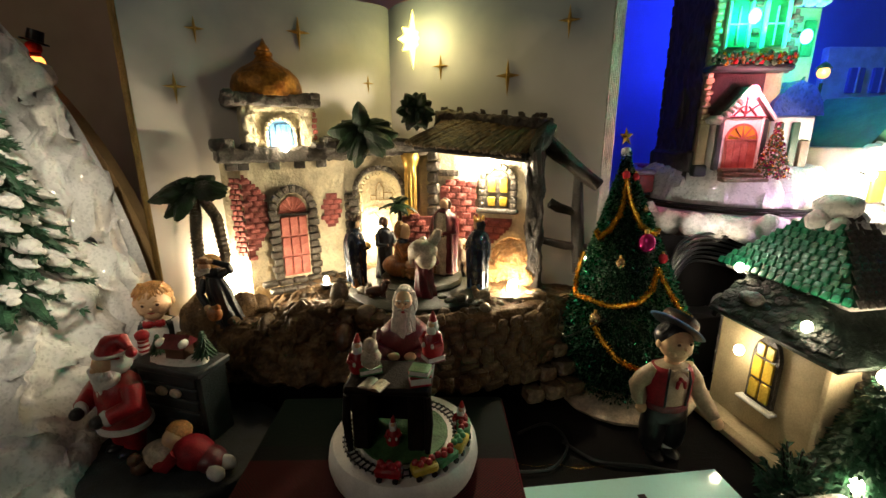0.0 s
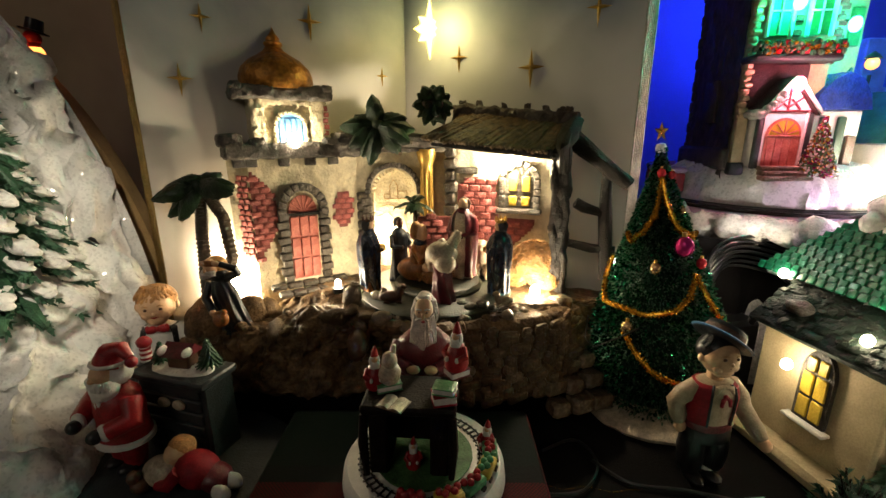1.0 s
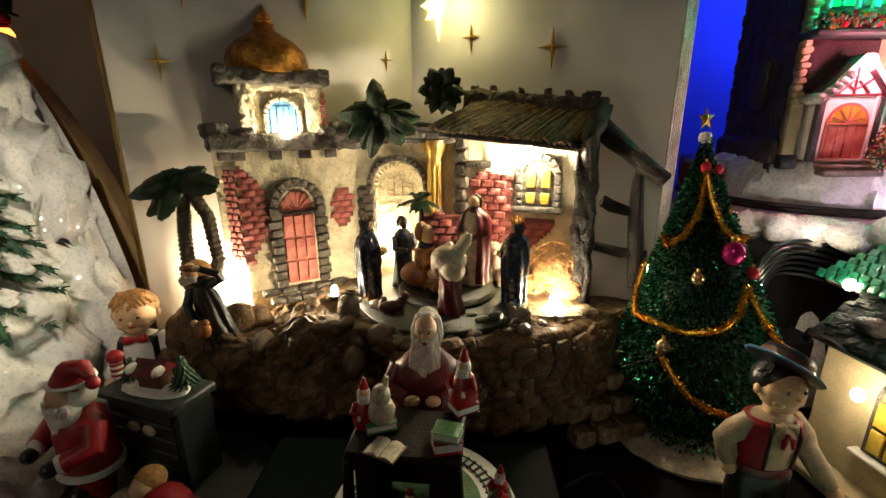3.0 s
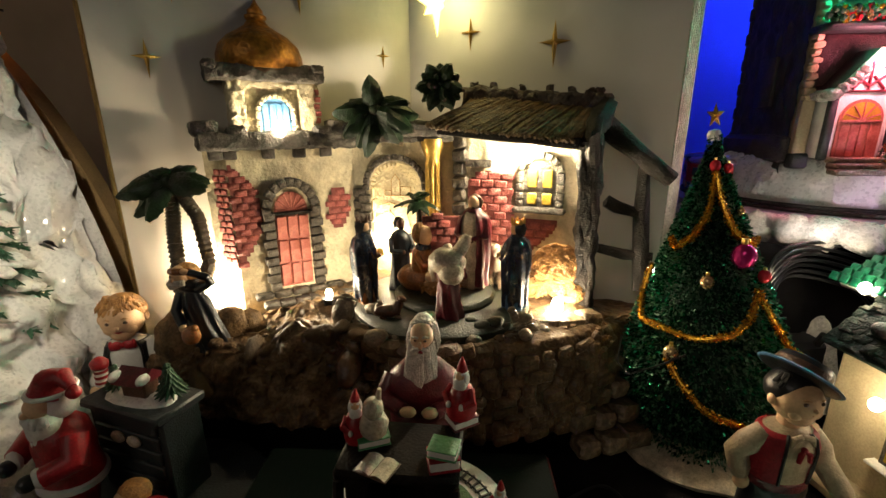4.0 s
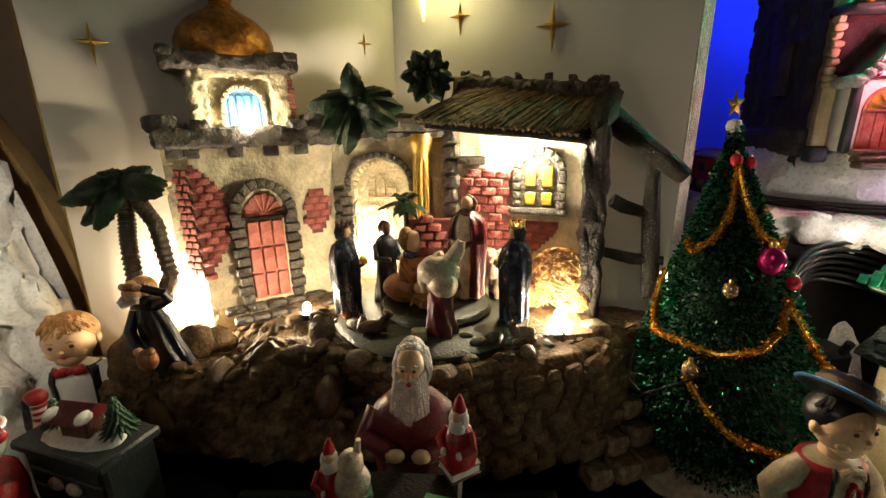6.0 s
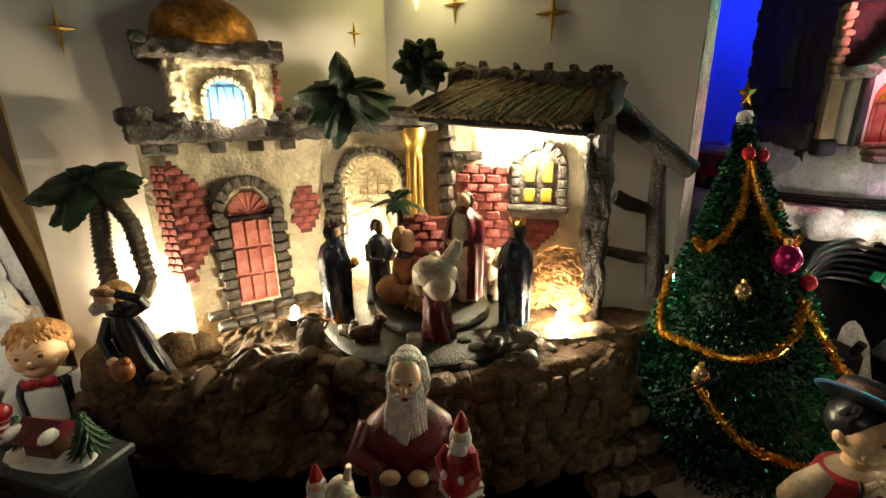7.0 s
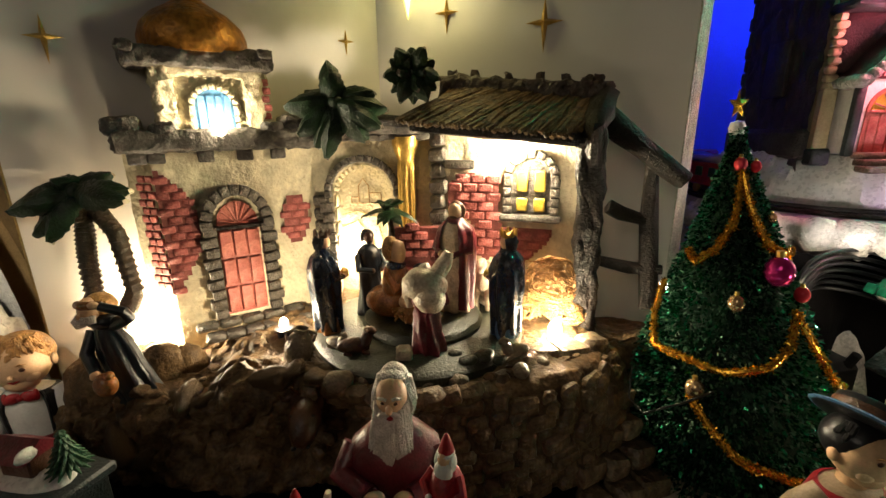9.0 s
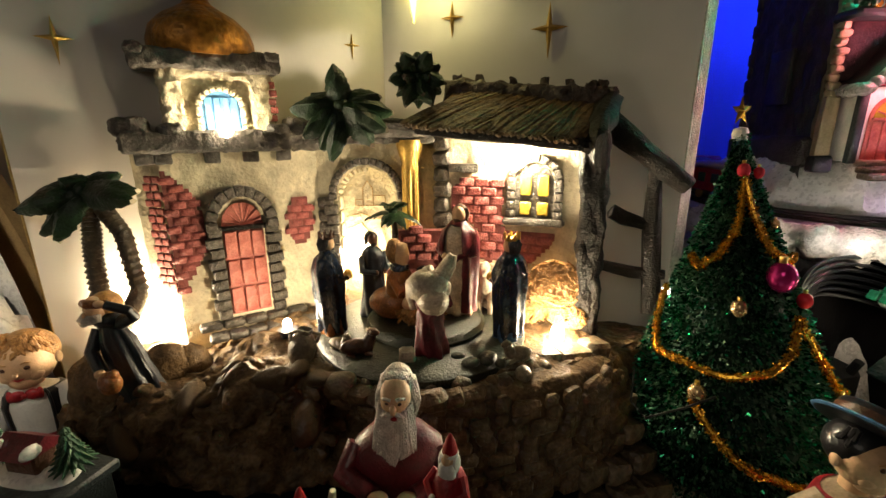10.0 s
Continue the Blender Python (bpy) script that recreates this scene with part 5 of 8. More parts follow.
STAGE, INNER = FLOOR + 0.0072, FLOOR + 0.0142
GF = "cast figures of the nativity"
whole(robed(0.0665, "blue", hair="black", cape="navy", crown="gold", wide=1.0), "king_figurine", "painted king figurine in a glossy navy cape with a gold crown", "figurine", pose(0.0325, 0.3830, STAGE, 0, 0, -122), GF)
whole(robed(0.0655, "orange", cape="navy", hair="black", crown="hide"), "king_figurine", "painted king figurine in a long blue-black cape over orange robe", "figurine", pose(-0.0835, 0.3930, STAGE, 0, 0, 112), GF)
whole(robed(0.062, "ivory", hair="ivory", cape="orange", crown="gold"), "king_figurine", "painted king figurine in an orange and straw-coloured robe", "figurine", pose(0.004, 0.447, STAGE, 0, 0, -15), GF)
whole(robed(0.062, "cloak", hair="black", head="hide"), "page_figurine", "painted dark-haired attendant figurine in a black-green tunic", "figurine", pose(-0.0590, 0.4190, STAGE, 0, 0, 40), GF)
sh = robed(0.052, "maroon", head="ivory", hair="ivory", wide=1.12)
sh.ball((0, 0.004, 0.0410), (0.0125, 0.0090, 0.0095), "ivory", 18, 12)
sh.ball((-0.004, 0.008, 0.0350), (0.0085, 0.0070, 0.0080), "ivory", 14, 10)
sh.tube([(-0.006, 0.002, 0.046), (-0.010, -0.001, 0.053), (-0.012, -0.003, 0.058)], [0.0052, 0.0042, 0.0026], "ivory", 9)
sh.tube([(0.009, 0.004, 0.041), (0.012, -0.002, 0.031), (0.011, -0.003, 0.024)], [0.0036, 0.0026, 0.0018], "ivory", 8)
sh.box((0.010, 0.012, 0.004), (0.009, 0.007, 0.008), "ivory", 0.0015, (0, 0, 20))
sh.rough(0.0011, 230)
whole(sh, "shepherd_figurine", "painted shepherd figurine in maroon with a lamb on the shoulders", "figurine", pose(-0.0172, 0.3615, STAGE, 0, 0, 165) @ Matrix.Scale(1.06, 4), GF)
whole(robed(0.0755, "ivory", cape="maroon", hair="brown"), "carpenter_figurine", "painted standing figurine in a maroon cape over an ivory robe", "figurine", pose(0.0015, 0.4085, INNER, 0, 0, -30), GF)
mo = kneeling(0.053, "orange", hair="hay", cape="orange")
for v in mo.v:
    v.x, v.y = v.x * 0.80, v.y * 0.74
whole(mo, "mother_figurine", "painted kneeling figurine in an orange robe and pale veil", "figurine", pose(-0.0400, 0.3970, INNER, 0, 0, 70), GF)
whole(sitting_sheep(0.042), "sheep_figurine", "ivory cast sheep sitting on the turning stage", "sheep", pose(0.0240, 0.4240, STAGE, 0, 0, -25), GF)
for x, y, a, h, coat, label in ((-0.0605, 0.3600, 100, 0.019, "hide", "brown cast ram lying on the turning stage"), (-0.0730, 0.3665, 60, 0.014, "tanstone", "tan cast lamb lying on the turning stage"), (0.0335, 0.3520, -70, 0.016, "tanstone", "tan cast lamb lying beside the navy king")):
    whole(sheep(h, coat), "sheep_figurine", label, "sheep", pose(x, y, STAGE, 0, 0, a), GF)
for x, y, w in ((0.0060, 0.3475, 0.011), (0.0155, 0.3520, 0.013), (-0.0010, 0.3565, 0.008), (0.0230, 0.3470, 0.008)):
    group_part("stage_stone", Shape().ball((0, 0, 0.1 * w), (0.55 * w, 0.42 * w, 0.28 * w), "plinth", 14, 9).rough(w * 0.08, 1.2 / w), "flat mossy stone", pose(x, y, STAGE, 0, 0, x * 3000))
b = Shape()
b.ball((0, 0, 0.008), (0.014, 0.010, 0.0075), "hay", 16, 8)
b.ball((0, -0.001, 0.014), (0.009, 0.005, 0.005), "ivory", 12, 8)
b.ball((-0.009, -0.001, 0.017), 0.0042, "skin", 10, 8)
for k in range(26):
    a = rnd.uniform(0, 6.28)
    b.tube([(0.011 * math.cos(a), 0.008 * math.sin(a), 0.010), (0.017 * math.cos(a + 0.4), 0.012 * math.sin(a + 0.4), 0.005 + 0.008 * rnd.random())], 0.0008, "hay", 5)
whole(b.rough(0.0006, 250), "manger_figurine", "small straw manger with a swaddled cast infant", "figurine", pose(-0.0235, 0.3850, INNER, 0, 0, 20), GF)
jug = Shape().lathe([(0.0, 0.0), (0.0045, 0.0), (0.0075, 0.006), (0.0082, 0.012), (0.0060, 0.018), (0.0040, 0.0205), (0.0046, 0.023), (0.0036, 0.0232), (0.0028, 0.019), (0.0, 0.018)], "tanstone", 20)
for sg in (-1, 1):
    jug.tube([(sg * 0.0040, 0, 0.0215), (sg * 0.0085, 0, 0.0200), (sg * 0.0076, 0, 0.0150)], 0.0010, "tanstone", 7)
whole(jug.rough(0.0004, 200), "jug_figurine", "small tan cast jug beside the turning stage", "jug", pose(-0.0960, 0.3585, FLOOR + 0.0015, 0, 14, 20), GF)
for k, (x, y, w, mat) in enumerate(((-0.066, 0.338, 0.017, "tanstone"), (-0.082, 0.344, 0.010, "tanstone"), (-0.052, 0.341, 0.011, "tanstone"), (-0.036, 0.338, 0.013, "rock"), (-0.018, 0.336, 0.010, "tanstone"), (0.000, 0.337, 0.012, "tanstone"), (0.018, 0.340, 0.010, "rock"), (0.036, 0.346, 0.013, "tanstone"), (0.050, 0.356, 0.010, "tanstone"))):
    st1 = Shape().ball((0, 0, 0.22 * w), (0.5 * w, 0.40 * w, 0.36 * w), mat, 14, 9).rough(w * 0.10, 1.2 / w)
    group_part("rim_boulder", st1, "rounded tan stone", pose(x, y, FLOOR - 0.001, 0, 0, 37 * k))
ledge = Shape().ball((0, 0, 0), (0.017, 0.009, 0.018), "rock", 24, 16).ball((0.014, 0.003, -0.002), (0.014, 0.009, 0.016), "rock", 20, 14)
group_part("boulder", ledge.rough(0.002, 90).rough(0.0014, 200), "rounded brown boulder", pose(-0.1925, 0.3815, 0.0335, 0, 0, 24))
bl = Shape()
bl.ball((0, 0, 0.0), (0.022, 0.019, 0.030), "rock", 30, 20)
bl.ball((0.014, -0.006, -0.018), (0.016, 0.013, 0.020), "rock", 24, 16)
bl.ball((-0.006, -0.010, -0.034), (0.024, 0.015, 0.022), "rock", 24, 16)
group_part("boulder", bl.rough(0.003, 70).rough(0.0014, 190), "big rounded brown boulder", pose(-0.2235, 0.373, 0.024))

# ruined brick wall with a little palm on the inner stage
ruin = thing("brick_ruin", "small ruined red brick wall with an iron gate and a palm", "wall", pose(-0.026, 0.436, INNER))
Shape().box((0, 0.004, 0.026), (0.042, 0.006, 0.052), "mortar", 0.001).rough(0.001, 160).make("wall_core", ruin)
for row in range(8):
    for k in range(4):
        x = -0.018 + 0.0115 * k + (row % 2) * 0.0055 - 0.002
        if row > 5 and abs(x) > 0.014 - 0.004 * (row - 5):
            continue
        if abs(x - 0.002) < 0.009 and row < 4:
            continue
        piece("brick", (0.0104, 0.0045, 0.0058), "brick", ruin, (x, 0.0, 0.006 + 0.0066 * row), (0, rnd.uniform(-3, 3), 0), 0.001)
gate = Shape()
gate.prism([(-0.0065, 0.002), (0.0065, 0.002), (0.0065, 0.018)] + arc(0, 0.018, 0.0065, 0, 180, 8)[1:-1] + [(-0.0065, 0.018)], -0.0005, 0.001, "black")
for x in (-0.004, 0.0, 0.004):
    gate.tube([(x, -0.0012, 0.003), (x, -0.0012, 0.021)], 0.0005, "stone", 6)
gate.make("gate", ruin, "dark barred gate", m=pose(0.002, 0.0, 0))
pc = palm_crown((0, 0, 0), 0.019, 9, 11)
pc.tube([(0.0, 0.0, -0.034), (0.001, 0, -0.016), (0, 0, 0)], [0.003, 0.0024, 0.002], "trunk", 8)
pc.make("palm", ruin, "little dark palm", m=pose(-0.019, -0.003, 0.066), sharp=60)

# shepherd and cow on the rock
def lookout(h):
    """A bearded shepherd in a sweeping cloak, one arm raised to the brow, a water skin at the hip."""
    s = Shape()
    n = 22

    def cloak(u, v):
        a = 2 * math.pi * u
        r = 0.104 + 0.062 * (1 - v) ** 1.5 - 0.055 * max(0.0, v - 0.80) / 0.20
        r *= 1 + (0.05 + 0.10 * (1 - v)) * math.sin(9 * a + 4 * v)
        cx = 0.20 * (1 - v) ** 1.5
        return (h * (cx + r * math.cos(a)), h * (0.78 * r * math.sin(a) + 0.05 * (1 - v)), h * 0.84 * v)

    s.sheet(cloak, 48, n, "cloak")
    s.ball((0.0, 0.0, 0.82 * h), (0.105 * h, 0.085 * h, 0.06 * h), "cloak", 16, 10)
    s.ball((-0.03 * h, -0.05 * h, 0.905 * h), (0.062 * h, 0.066 * h, 0.080 * h), "skin", 16, 11)
    s.ball((-0.015 * h, 0.015 * h, 0.915 * h), (0.092 * h, 0.082 * h, 0.080 * h), "hair", 18, 12)
    s.tube([(-0.10 * h, -0.055 * h, 0.935 * h), (-0.02 * h, -0.105 * h, 0.955 * h), (0.07 * h, -0.055 * h, 0.945 * h)], 0.026 * h, "orange", 9)
    s.tube([(-0.085 * h, 0.0, 0.95 * h), (-0.125 * h, 0.0, 0.88 * h), (-0.110 * h, 0.01 * h, 0.78 * h)], [0.03 * h, 0.044 * h, 0.03 * h], "hide", 10)
    for k in range(16):
        a = -1.2 + 2.4 * k / 15
        x, y = 0.058 * math.sin(a), -0.060 - 0.052 * math.cos(a)
        s.tube([((x - 0.03) * h, y * h, 0.885 * h), ((x * 1.15 - 0.035) * h, (y - 0.016) * h, 0.850 * h), ((x * 0.8 - 0.045) * h, (y - 0.020) * h, (0.815 + 0.02 * abs(a)) * h)], [0.012 * h, 0.020 * h, 0.006 * h], "beard", 6)
    s.ball((-0.035 * h, -0.120 * h, 0.885 * h), (0.014 * h, 0.016 * h, 0.022 * h), "skin", 8, 6)
    s.tube([(0.075 * h, 0.0, 0.800 * h), (0.215 * h, -0.03 * h, 0.865 * h), (0.212 * h, -0.05 * h, 0.910 * h), (0.095 * h, -0.09 * h, 0.955 * h)], [0.046 * h, 0.036 * h, 0.032 * h, 0.026 * h], "cloak", 12)
    s.ball((0.065 * h, -0.100 * h, 0.962 * h), (0.036 * h, 0.024 * h, 0.022 * h), "skin", 10, 7)
    s.tube([(-0.09 * h, 0.0, 0.74 * h), (-0.110 * h, -0.07 * h, 0.61 * h), (0.000 * h, -0.13 * h, 0.52 * h)], [0.045 * h, 0.042 * h, 0.034 * h], "cloak", 12)
    s.ball((0.085 * h, -0.160 * h, 0.470 * h), (0.075 * h, 0.055 * h, 0.075 * h), "orange", 16, 10, (0, -20, 0))
    s.ball((0.125 * h, -0.160 * h, 0.535 * h), (0.030 * h, 0.030 * h, 0.026 * h), "orange", 10, 8)
    s.ball((0.012 * h, -0.150 * h, 0.515 * h), 0.030 * h, "skin", 10, 7)
    return s.rough(h * 0.006, 2.0 / h).rough(h * 0.005, 9.0 / h)


whole(lookout(0.093), "shepherd_figurine", "painted shepherd figurine in a black-blue cloak shading the eyes", "figurine", pose(-0.2045, 0.3610, 0.0025, 0, 0, -10), GF)


def cow():
    s = Shape()
    s.ball((0, 0.008, 0.022), (0.016, 0.028, 0.015), "hide", 16, 10)
    s.tube([(0, -0.014, 0.026), (0, -0.026, 0.033), (0, -0.032, 0.034)], [0.011, 0.009, 0.008], "hide", 10)
    s.ball((0, -0.038, 0.030), (0.0075, 0.013, 0.0085), "hide", 12, 8, (28, 0, 0))
    for sg in (-1, 1):
        s.tube([(sg * 0.003, -0.032, 0.0400), (sg * 0.0055, -0.033, 0.0425), (sg * 0.0060, -0.035, 0.0450)], [0.0014, 0.0010, 0.0004], "hide", 8)
        s.ball((sg * 0.0042, -0.0415, 0.0345), (0.0012, 0.0012, 0.0012), "black", 8, 6)
        s.ball((sg * 0.0030, -0.0490, 0.0240), (0.0012, 0.0010, 0.0010), "black", 8, 6)
    for sg in (-1, 1):
        s.ball((sg * 0.0095, -0.029, 0.0365), (0.0045, 0.002, 0.0026), "hide", 8, 6)
        for y in (-0.010, 0.026):
            s.tube([(sg * 0.009, y, 0.016), (sg * 0.010, y - 0.002, 0.0)], [0.0055, 0.004], "hide", 9)
    return s.rough(0.0008, 120)


whole(cow(), "cow_figurine", "dark brown cast cow looking out of a hollow in the rock", "cow", pose(-0.0880, 0.3780, -0.0060, 0, 0, 4) @ Matrix.Scale(1.2, 4), GF)

# ---- the writing-desk figurine on its round base ----
disc = thing("round_base", "white round musical base with a painted railway track", "figurine base", pose(-0.0275, 0.232, -0.0080) @ Matrix.Diagonal((0.94, 0.94, 1, 1)))
s = Shape()
s.lathe([(0.0, 0.0), (0.044, 0.0), (0.0490, 0.003), (0.0505, 0.009), (0.0495, 0.016), (0.0470, 0.0195), (0.0, 0.020)], "white", 56)
s.make("plinth", disc)
s = Shape()
s.lathe([(0.0, 0.0202), (0.0300, 0.0202), (0.0300, 0.0212), (0.0, 0.0214)], "grass", 40)
s.rough(0.0004, 200).make("lawn", disc, "dark green lawn disc")
for rr in (0.0345, 0.0395):
    pts = [(rr * math.cos(2 * math.pi * k / 48), rr * math.sin(2 * math.pi * k / 48), 0.0204) for k in range(49)]
    Shape().tube(pts, 0.0005, "black", 6).make("track_rail", disc, "thin black rail")
for k in range(54):
    a = 2 * math.pi * k / 54
    piece("sleeper", (0.0075, 0.0012, 0.0008), "black", disc, (0.037 * math.cos(a), 0.037 * math.sin(a), 0.0203), (0, 0, math.degrees(a)))


def toy_wagon(mat, load):
    w = thing("toy_wagon", "tiny painted toy railway wagon", "toy train", None, "wagons on the round base")
    Shape().box((0, 0, 0.0048), (0.0150, 0.0085, 0.0055), mat, 0.0012).make("wagon_body", w)
    s = Shape()
    for k in range(5):
        s.ball((-0.005 + 0.0025 * k, 0.0012 * (-1) ** k, 0.0082), 0.0021, load, 8, 6)
    s.make("cargo", w)
    for x in (-0.0045, 0.0045):
        for y in (-0.0042, 0.0042):
            Shape().tube([(x, y - 0.0006, 0.0018), (x, y + 0.0006, 0.0018)], 0.0018, "black", 10).make("wheel", w)
    return w


for deg, mat, load in ((-98, "red", "red"), (-68, "yellow", "red"), (-46, "green", "red"), (-24, "yellow", "green"), (-2, "green", "red")):
    w = toy_wagon(mat, load)
    w.matrix_basis = pose(-0.0275 + 0.0380 * math.cos(radians(deg)), 0.232 + 0.0380 * math.sin(radians(deg)), 0.0121, 0, 0, deg + 90)
dk = thing("writing_desk", "dark wooden writing desk covered with toys and books", "desk", pose(-0.034, 0.228, 0.0131, 0, 0, -4))
Shape().box((0, 0.001, 0.0405), (0.051, 0.034, 0.005), "desk", 0.0015).make("desktop", dk)
for x in (-0.0165, 0.0165):
    Shape().box((x, 0.001, 0.019), (0.010, 0.030, 0.038), "desk", 0.0012).make("pedestal", dk)
Shape().box((0, 0.012, 0.021), (0.030, 0.004, 0.034), "desk", 0.001).make("back_panel", dk)
for sg in (-1, 1):
    Shape().tube([(sg * 0.0235, -0.014, 0.038), (sg * 0.0242, -0.015, 0.02), (sg * 0.0232, -0.014, 0.0)], [0.0022, 0.0028, 0.0018], "desk", 8).make("leg", dk)


def book_block(c, size, cover, turn, name="toy_book"):
    b = thing(name, "tiny closed book with a painted cover on the desk", "book", pose(*c, 0, 0, turn), "books on the desk")
    Shape().box((0, 0, size[2] / 2), (size[0] * 0.94, size[1] * 0.92, size[2] * 0.7), "white", 0.0004).make("page_block", b)
    for z in (size[2] * 0.08, size[2] * 0.92):
        Shape().box((0, 0, z), (size[0], size[1], size[2] * 0.16), cover, 0.0003).make("cover", b)
    return b


DT = 0.0131 + 0.0430
book_block((-0.0160, 0.219, DT), (0.0125, 0.0100, 0.0060), "wine", 12)
book_block((-0.0155, 0.219, DT + 0.0060), (0.0120, 0.0100, 0.0040), "green", -14)
book_block((-0.047, 0.232, DT), (0.014, 0.010, 0.004), "green", 20)
op = Shape()
for sg in (-1, 1):
    op.sheet(lambda u, v, sg=sg: (sg * 0.011 * u, -0.008 + 0.016 * v, 0.0006 + 0.0022 * math.sin(math.pi * min(1, u * 1.1)) ** 0.7), 6, 3, "ivory")
op.box((0, 0, 0.0004), (0.023, 0.017, 0.0008), "brown", 0.0002)
whole(op, "open_toy_book", "tiny open book with pale pages lying on the desk", "book", pose(-0.0425, 0.2165, DT, 0, 0, -24) @ Matrix.Scale(0.68, 4), "books on the desk", sharp=70)


def elf(h):
    s = Shape()
    s.lathe([(0.0, 0.0), (0.30 * h, 0.0), (0.33 * h, 0.10 * h), (0.29 * h, 0.32 * h), (0.21 * h, 0.48 * h), (0.10 * h, 0.56 * h), (0.0, 0.58 * h)], "red", 16)
    s.ball((0, -0.04 * h, 0.68 * h), (0.11 * h, 0.12 * h, 0.13 * h), "skin", 12, 9)
    s.ball((0, -0.09 * h, 0.54 * h), (0.16 * h, 0.10 * h, 0.15 * h), "white", 12, 9)
    for sg in (-1, 1):
        s.ball((sg * 0.12 * h, -0.01 * h, 0.63 * h), (0.06 * h, 0.10 * h, 0.12 * h), "white", 10, 7)
    s.lathe([(0.125 * h, 0.0), (0.12 * h, 0.06 * h), (0.08 * h, 0.18 * h), (0.03 * h, 0.28 * h), (0.0, 0.31 * h)], "red", 14, pose(0, 0.01 * h, 0.72 * h, 8, 6, 0))
    s.tube([(0.12 * h * math.cos(a / 12 * 2 * math.pi), 0.12 * h * math.sin(a / 12 * 2 * math.pi), 0.74 * h) for a in range(13)], 0.024 * h, "white", 6)
    for sg in (-1, 1):
        s.tube([(sg * 0.22 * h, 0, 0.45 * h), (sg * 0.32 * h, -0.12 * h, 0.32 * h), (sg * 0.16 * h, -0.28 * h, 0.28 * h)], [0.08 * h, 0.085 * h, 0.06 * h], "red", 8)
        s.ball((sg * 0.15 * h, -0.30 * h, 0.28 * h), 0.06 * h, "white", 8, 6)
    for v in s.v:
        v.x, v.y = v.x * 0.72, v.y * 0.80
    return s.rough(h * 0.008, 2.5 / h)


E1 = "helpers round the desk"
whole(elf(0.0245), "elf_figurine", "tiny helper figurine in a red coat and pointed red cap", "figurine", pose(-0.0545, 0.234, DT, 0, 0, 15), E1)
book_block((-0.0085, 0.2455, DT), (0.013, 0.011, 0.005), "maroon", 30)
whole(elf(0.0290), "elf_figurine", "tiny helper figurine in a red coat and pointed red cap", "figurine", pose(-0.0085, 0.2455, DT + 0.0050, 0, 0, -25), E1)
whole(elf(0.0205), "elf_figurine", "tiny helper figurine in a red coat standing beside the track", "figurine", pose(0.0098, 0.2375, 0.0110, 0, 0, -30), E1)
whole(elf(0.019), "elf_figurine", "tiny helper figurine in red sitting under the desk", "figurine", pose(-0.033, 0.222, 0.0131, 0, 0, 5), E1)
t = Shape()
t.ball((0, 0, 0.007), (0.0062, 0.0058, 0.007), "ivory", 12, 9)
t.ball((0, -0.001, 0.0155), (0.0046, 0.0046, 0.005), "ivory", 12, 9)
t.tube([(0.002, 0, 0.018), (0.003, 0.0, 0.024)], [0.0015, 0.001], "ivory", 7)
whole(t.rough(0.0004, 300), "rabbit_figurine", "tiny ivory toy rabbit on the desk", "toy", pose(-0.0455, 0.2285, DT + 0.0042, 0, 0, 10), E1)

om = Shape()
om.lathe([(0.0, -0.01), (0.021, -0.01), (0.023, 0.02), (0.0245, 0.044), (0.0225, 0.056), (0.013, 0.064), (0.0, 0.067)], "maroon", 24, Matrix.Diagonal((1, 0.72, 1, 1)))
om.ball((0, -0.0045, 0.0805), (0.0088, 0.0094, 0.0120), "skin", 22, 16)
om.ball((0, 0.0042, 0.0842), (0.0094, 0.0098, 0.0112), "beard", 18, 12)
om.ball((0, 0.0000, 0.0912), (0.0066, 0.0060, 0.0030), "beard", 16, 10)
for sg in (-1, 1):
    for k in range(5, 16):
        e = k / 15
        x0, y0 = sg * 0.0086 * math.sin(0.5 + 1.2 * e), 0.006 - 0.0115 * (1 - e)
        om.tube([(sg * 0.0072, -0.003 + 0.006 * e, 0.0895), (x0 * 1.0, y0 + 0.001, 0.0865), (sg * (0.0100 + 0.0006 * math.sin(k * 2)), y0 * 0.9, 0.0790), (sg * (0.0104 + 0.001 * math.sin(k * 3)), y0, 0.0725), (sg * 0.0090, y0 - 0.002, 0.0675)], [0.0012, 0.0019, 0.0021, 0.0019, 0.0008], "beard", 6)
for k in range(60):
    a = rnd.uniform(-1.35, 1.35)
    x = 0.0090 * math.sin(a)
    y = -0.004 - 0.0088 * math.cos(a)
    ln = 0.0180 - 0.006 * abs(math.sin(a)) + rnd.uniform(-0.003, 0.002)
    om.tube([(x, y, 0.0742 + 0.005 * abs(math.sin(a))), (x * 1.12, y - 0.0030, 0.066), (x * 1.05 + rnd.uniform(-0.0015, 0.0015), y - 0.0048, 0.0612), (x * 0.75, y - 0.0055, 0.0755 - ln)], [0.0014, 0.0019, 0.0016, 0.0005], "beard", 6)
om.ball((0, -0.0146, 0.0795), (0.0019, 0.0024, 0.0030), "skin", 10, 8)
om.ball((0, -0.0142, 0.0742), (0.0020, 0.0016, 0.0010), "red", 8, 6)
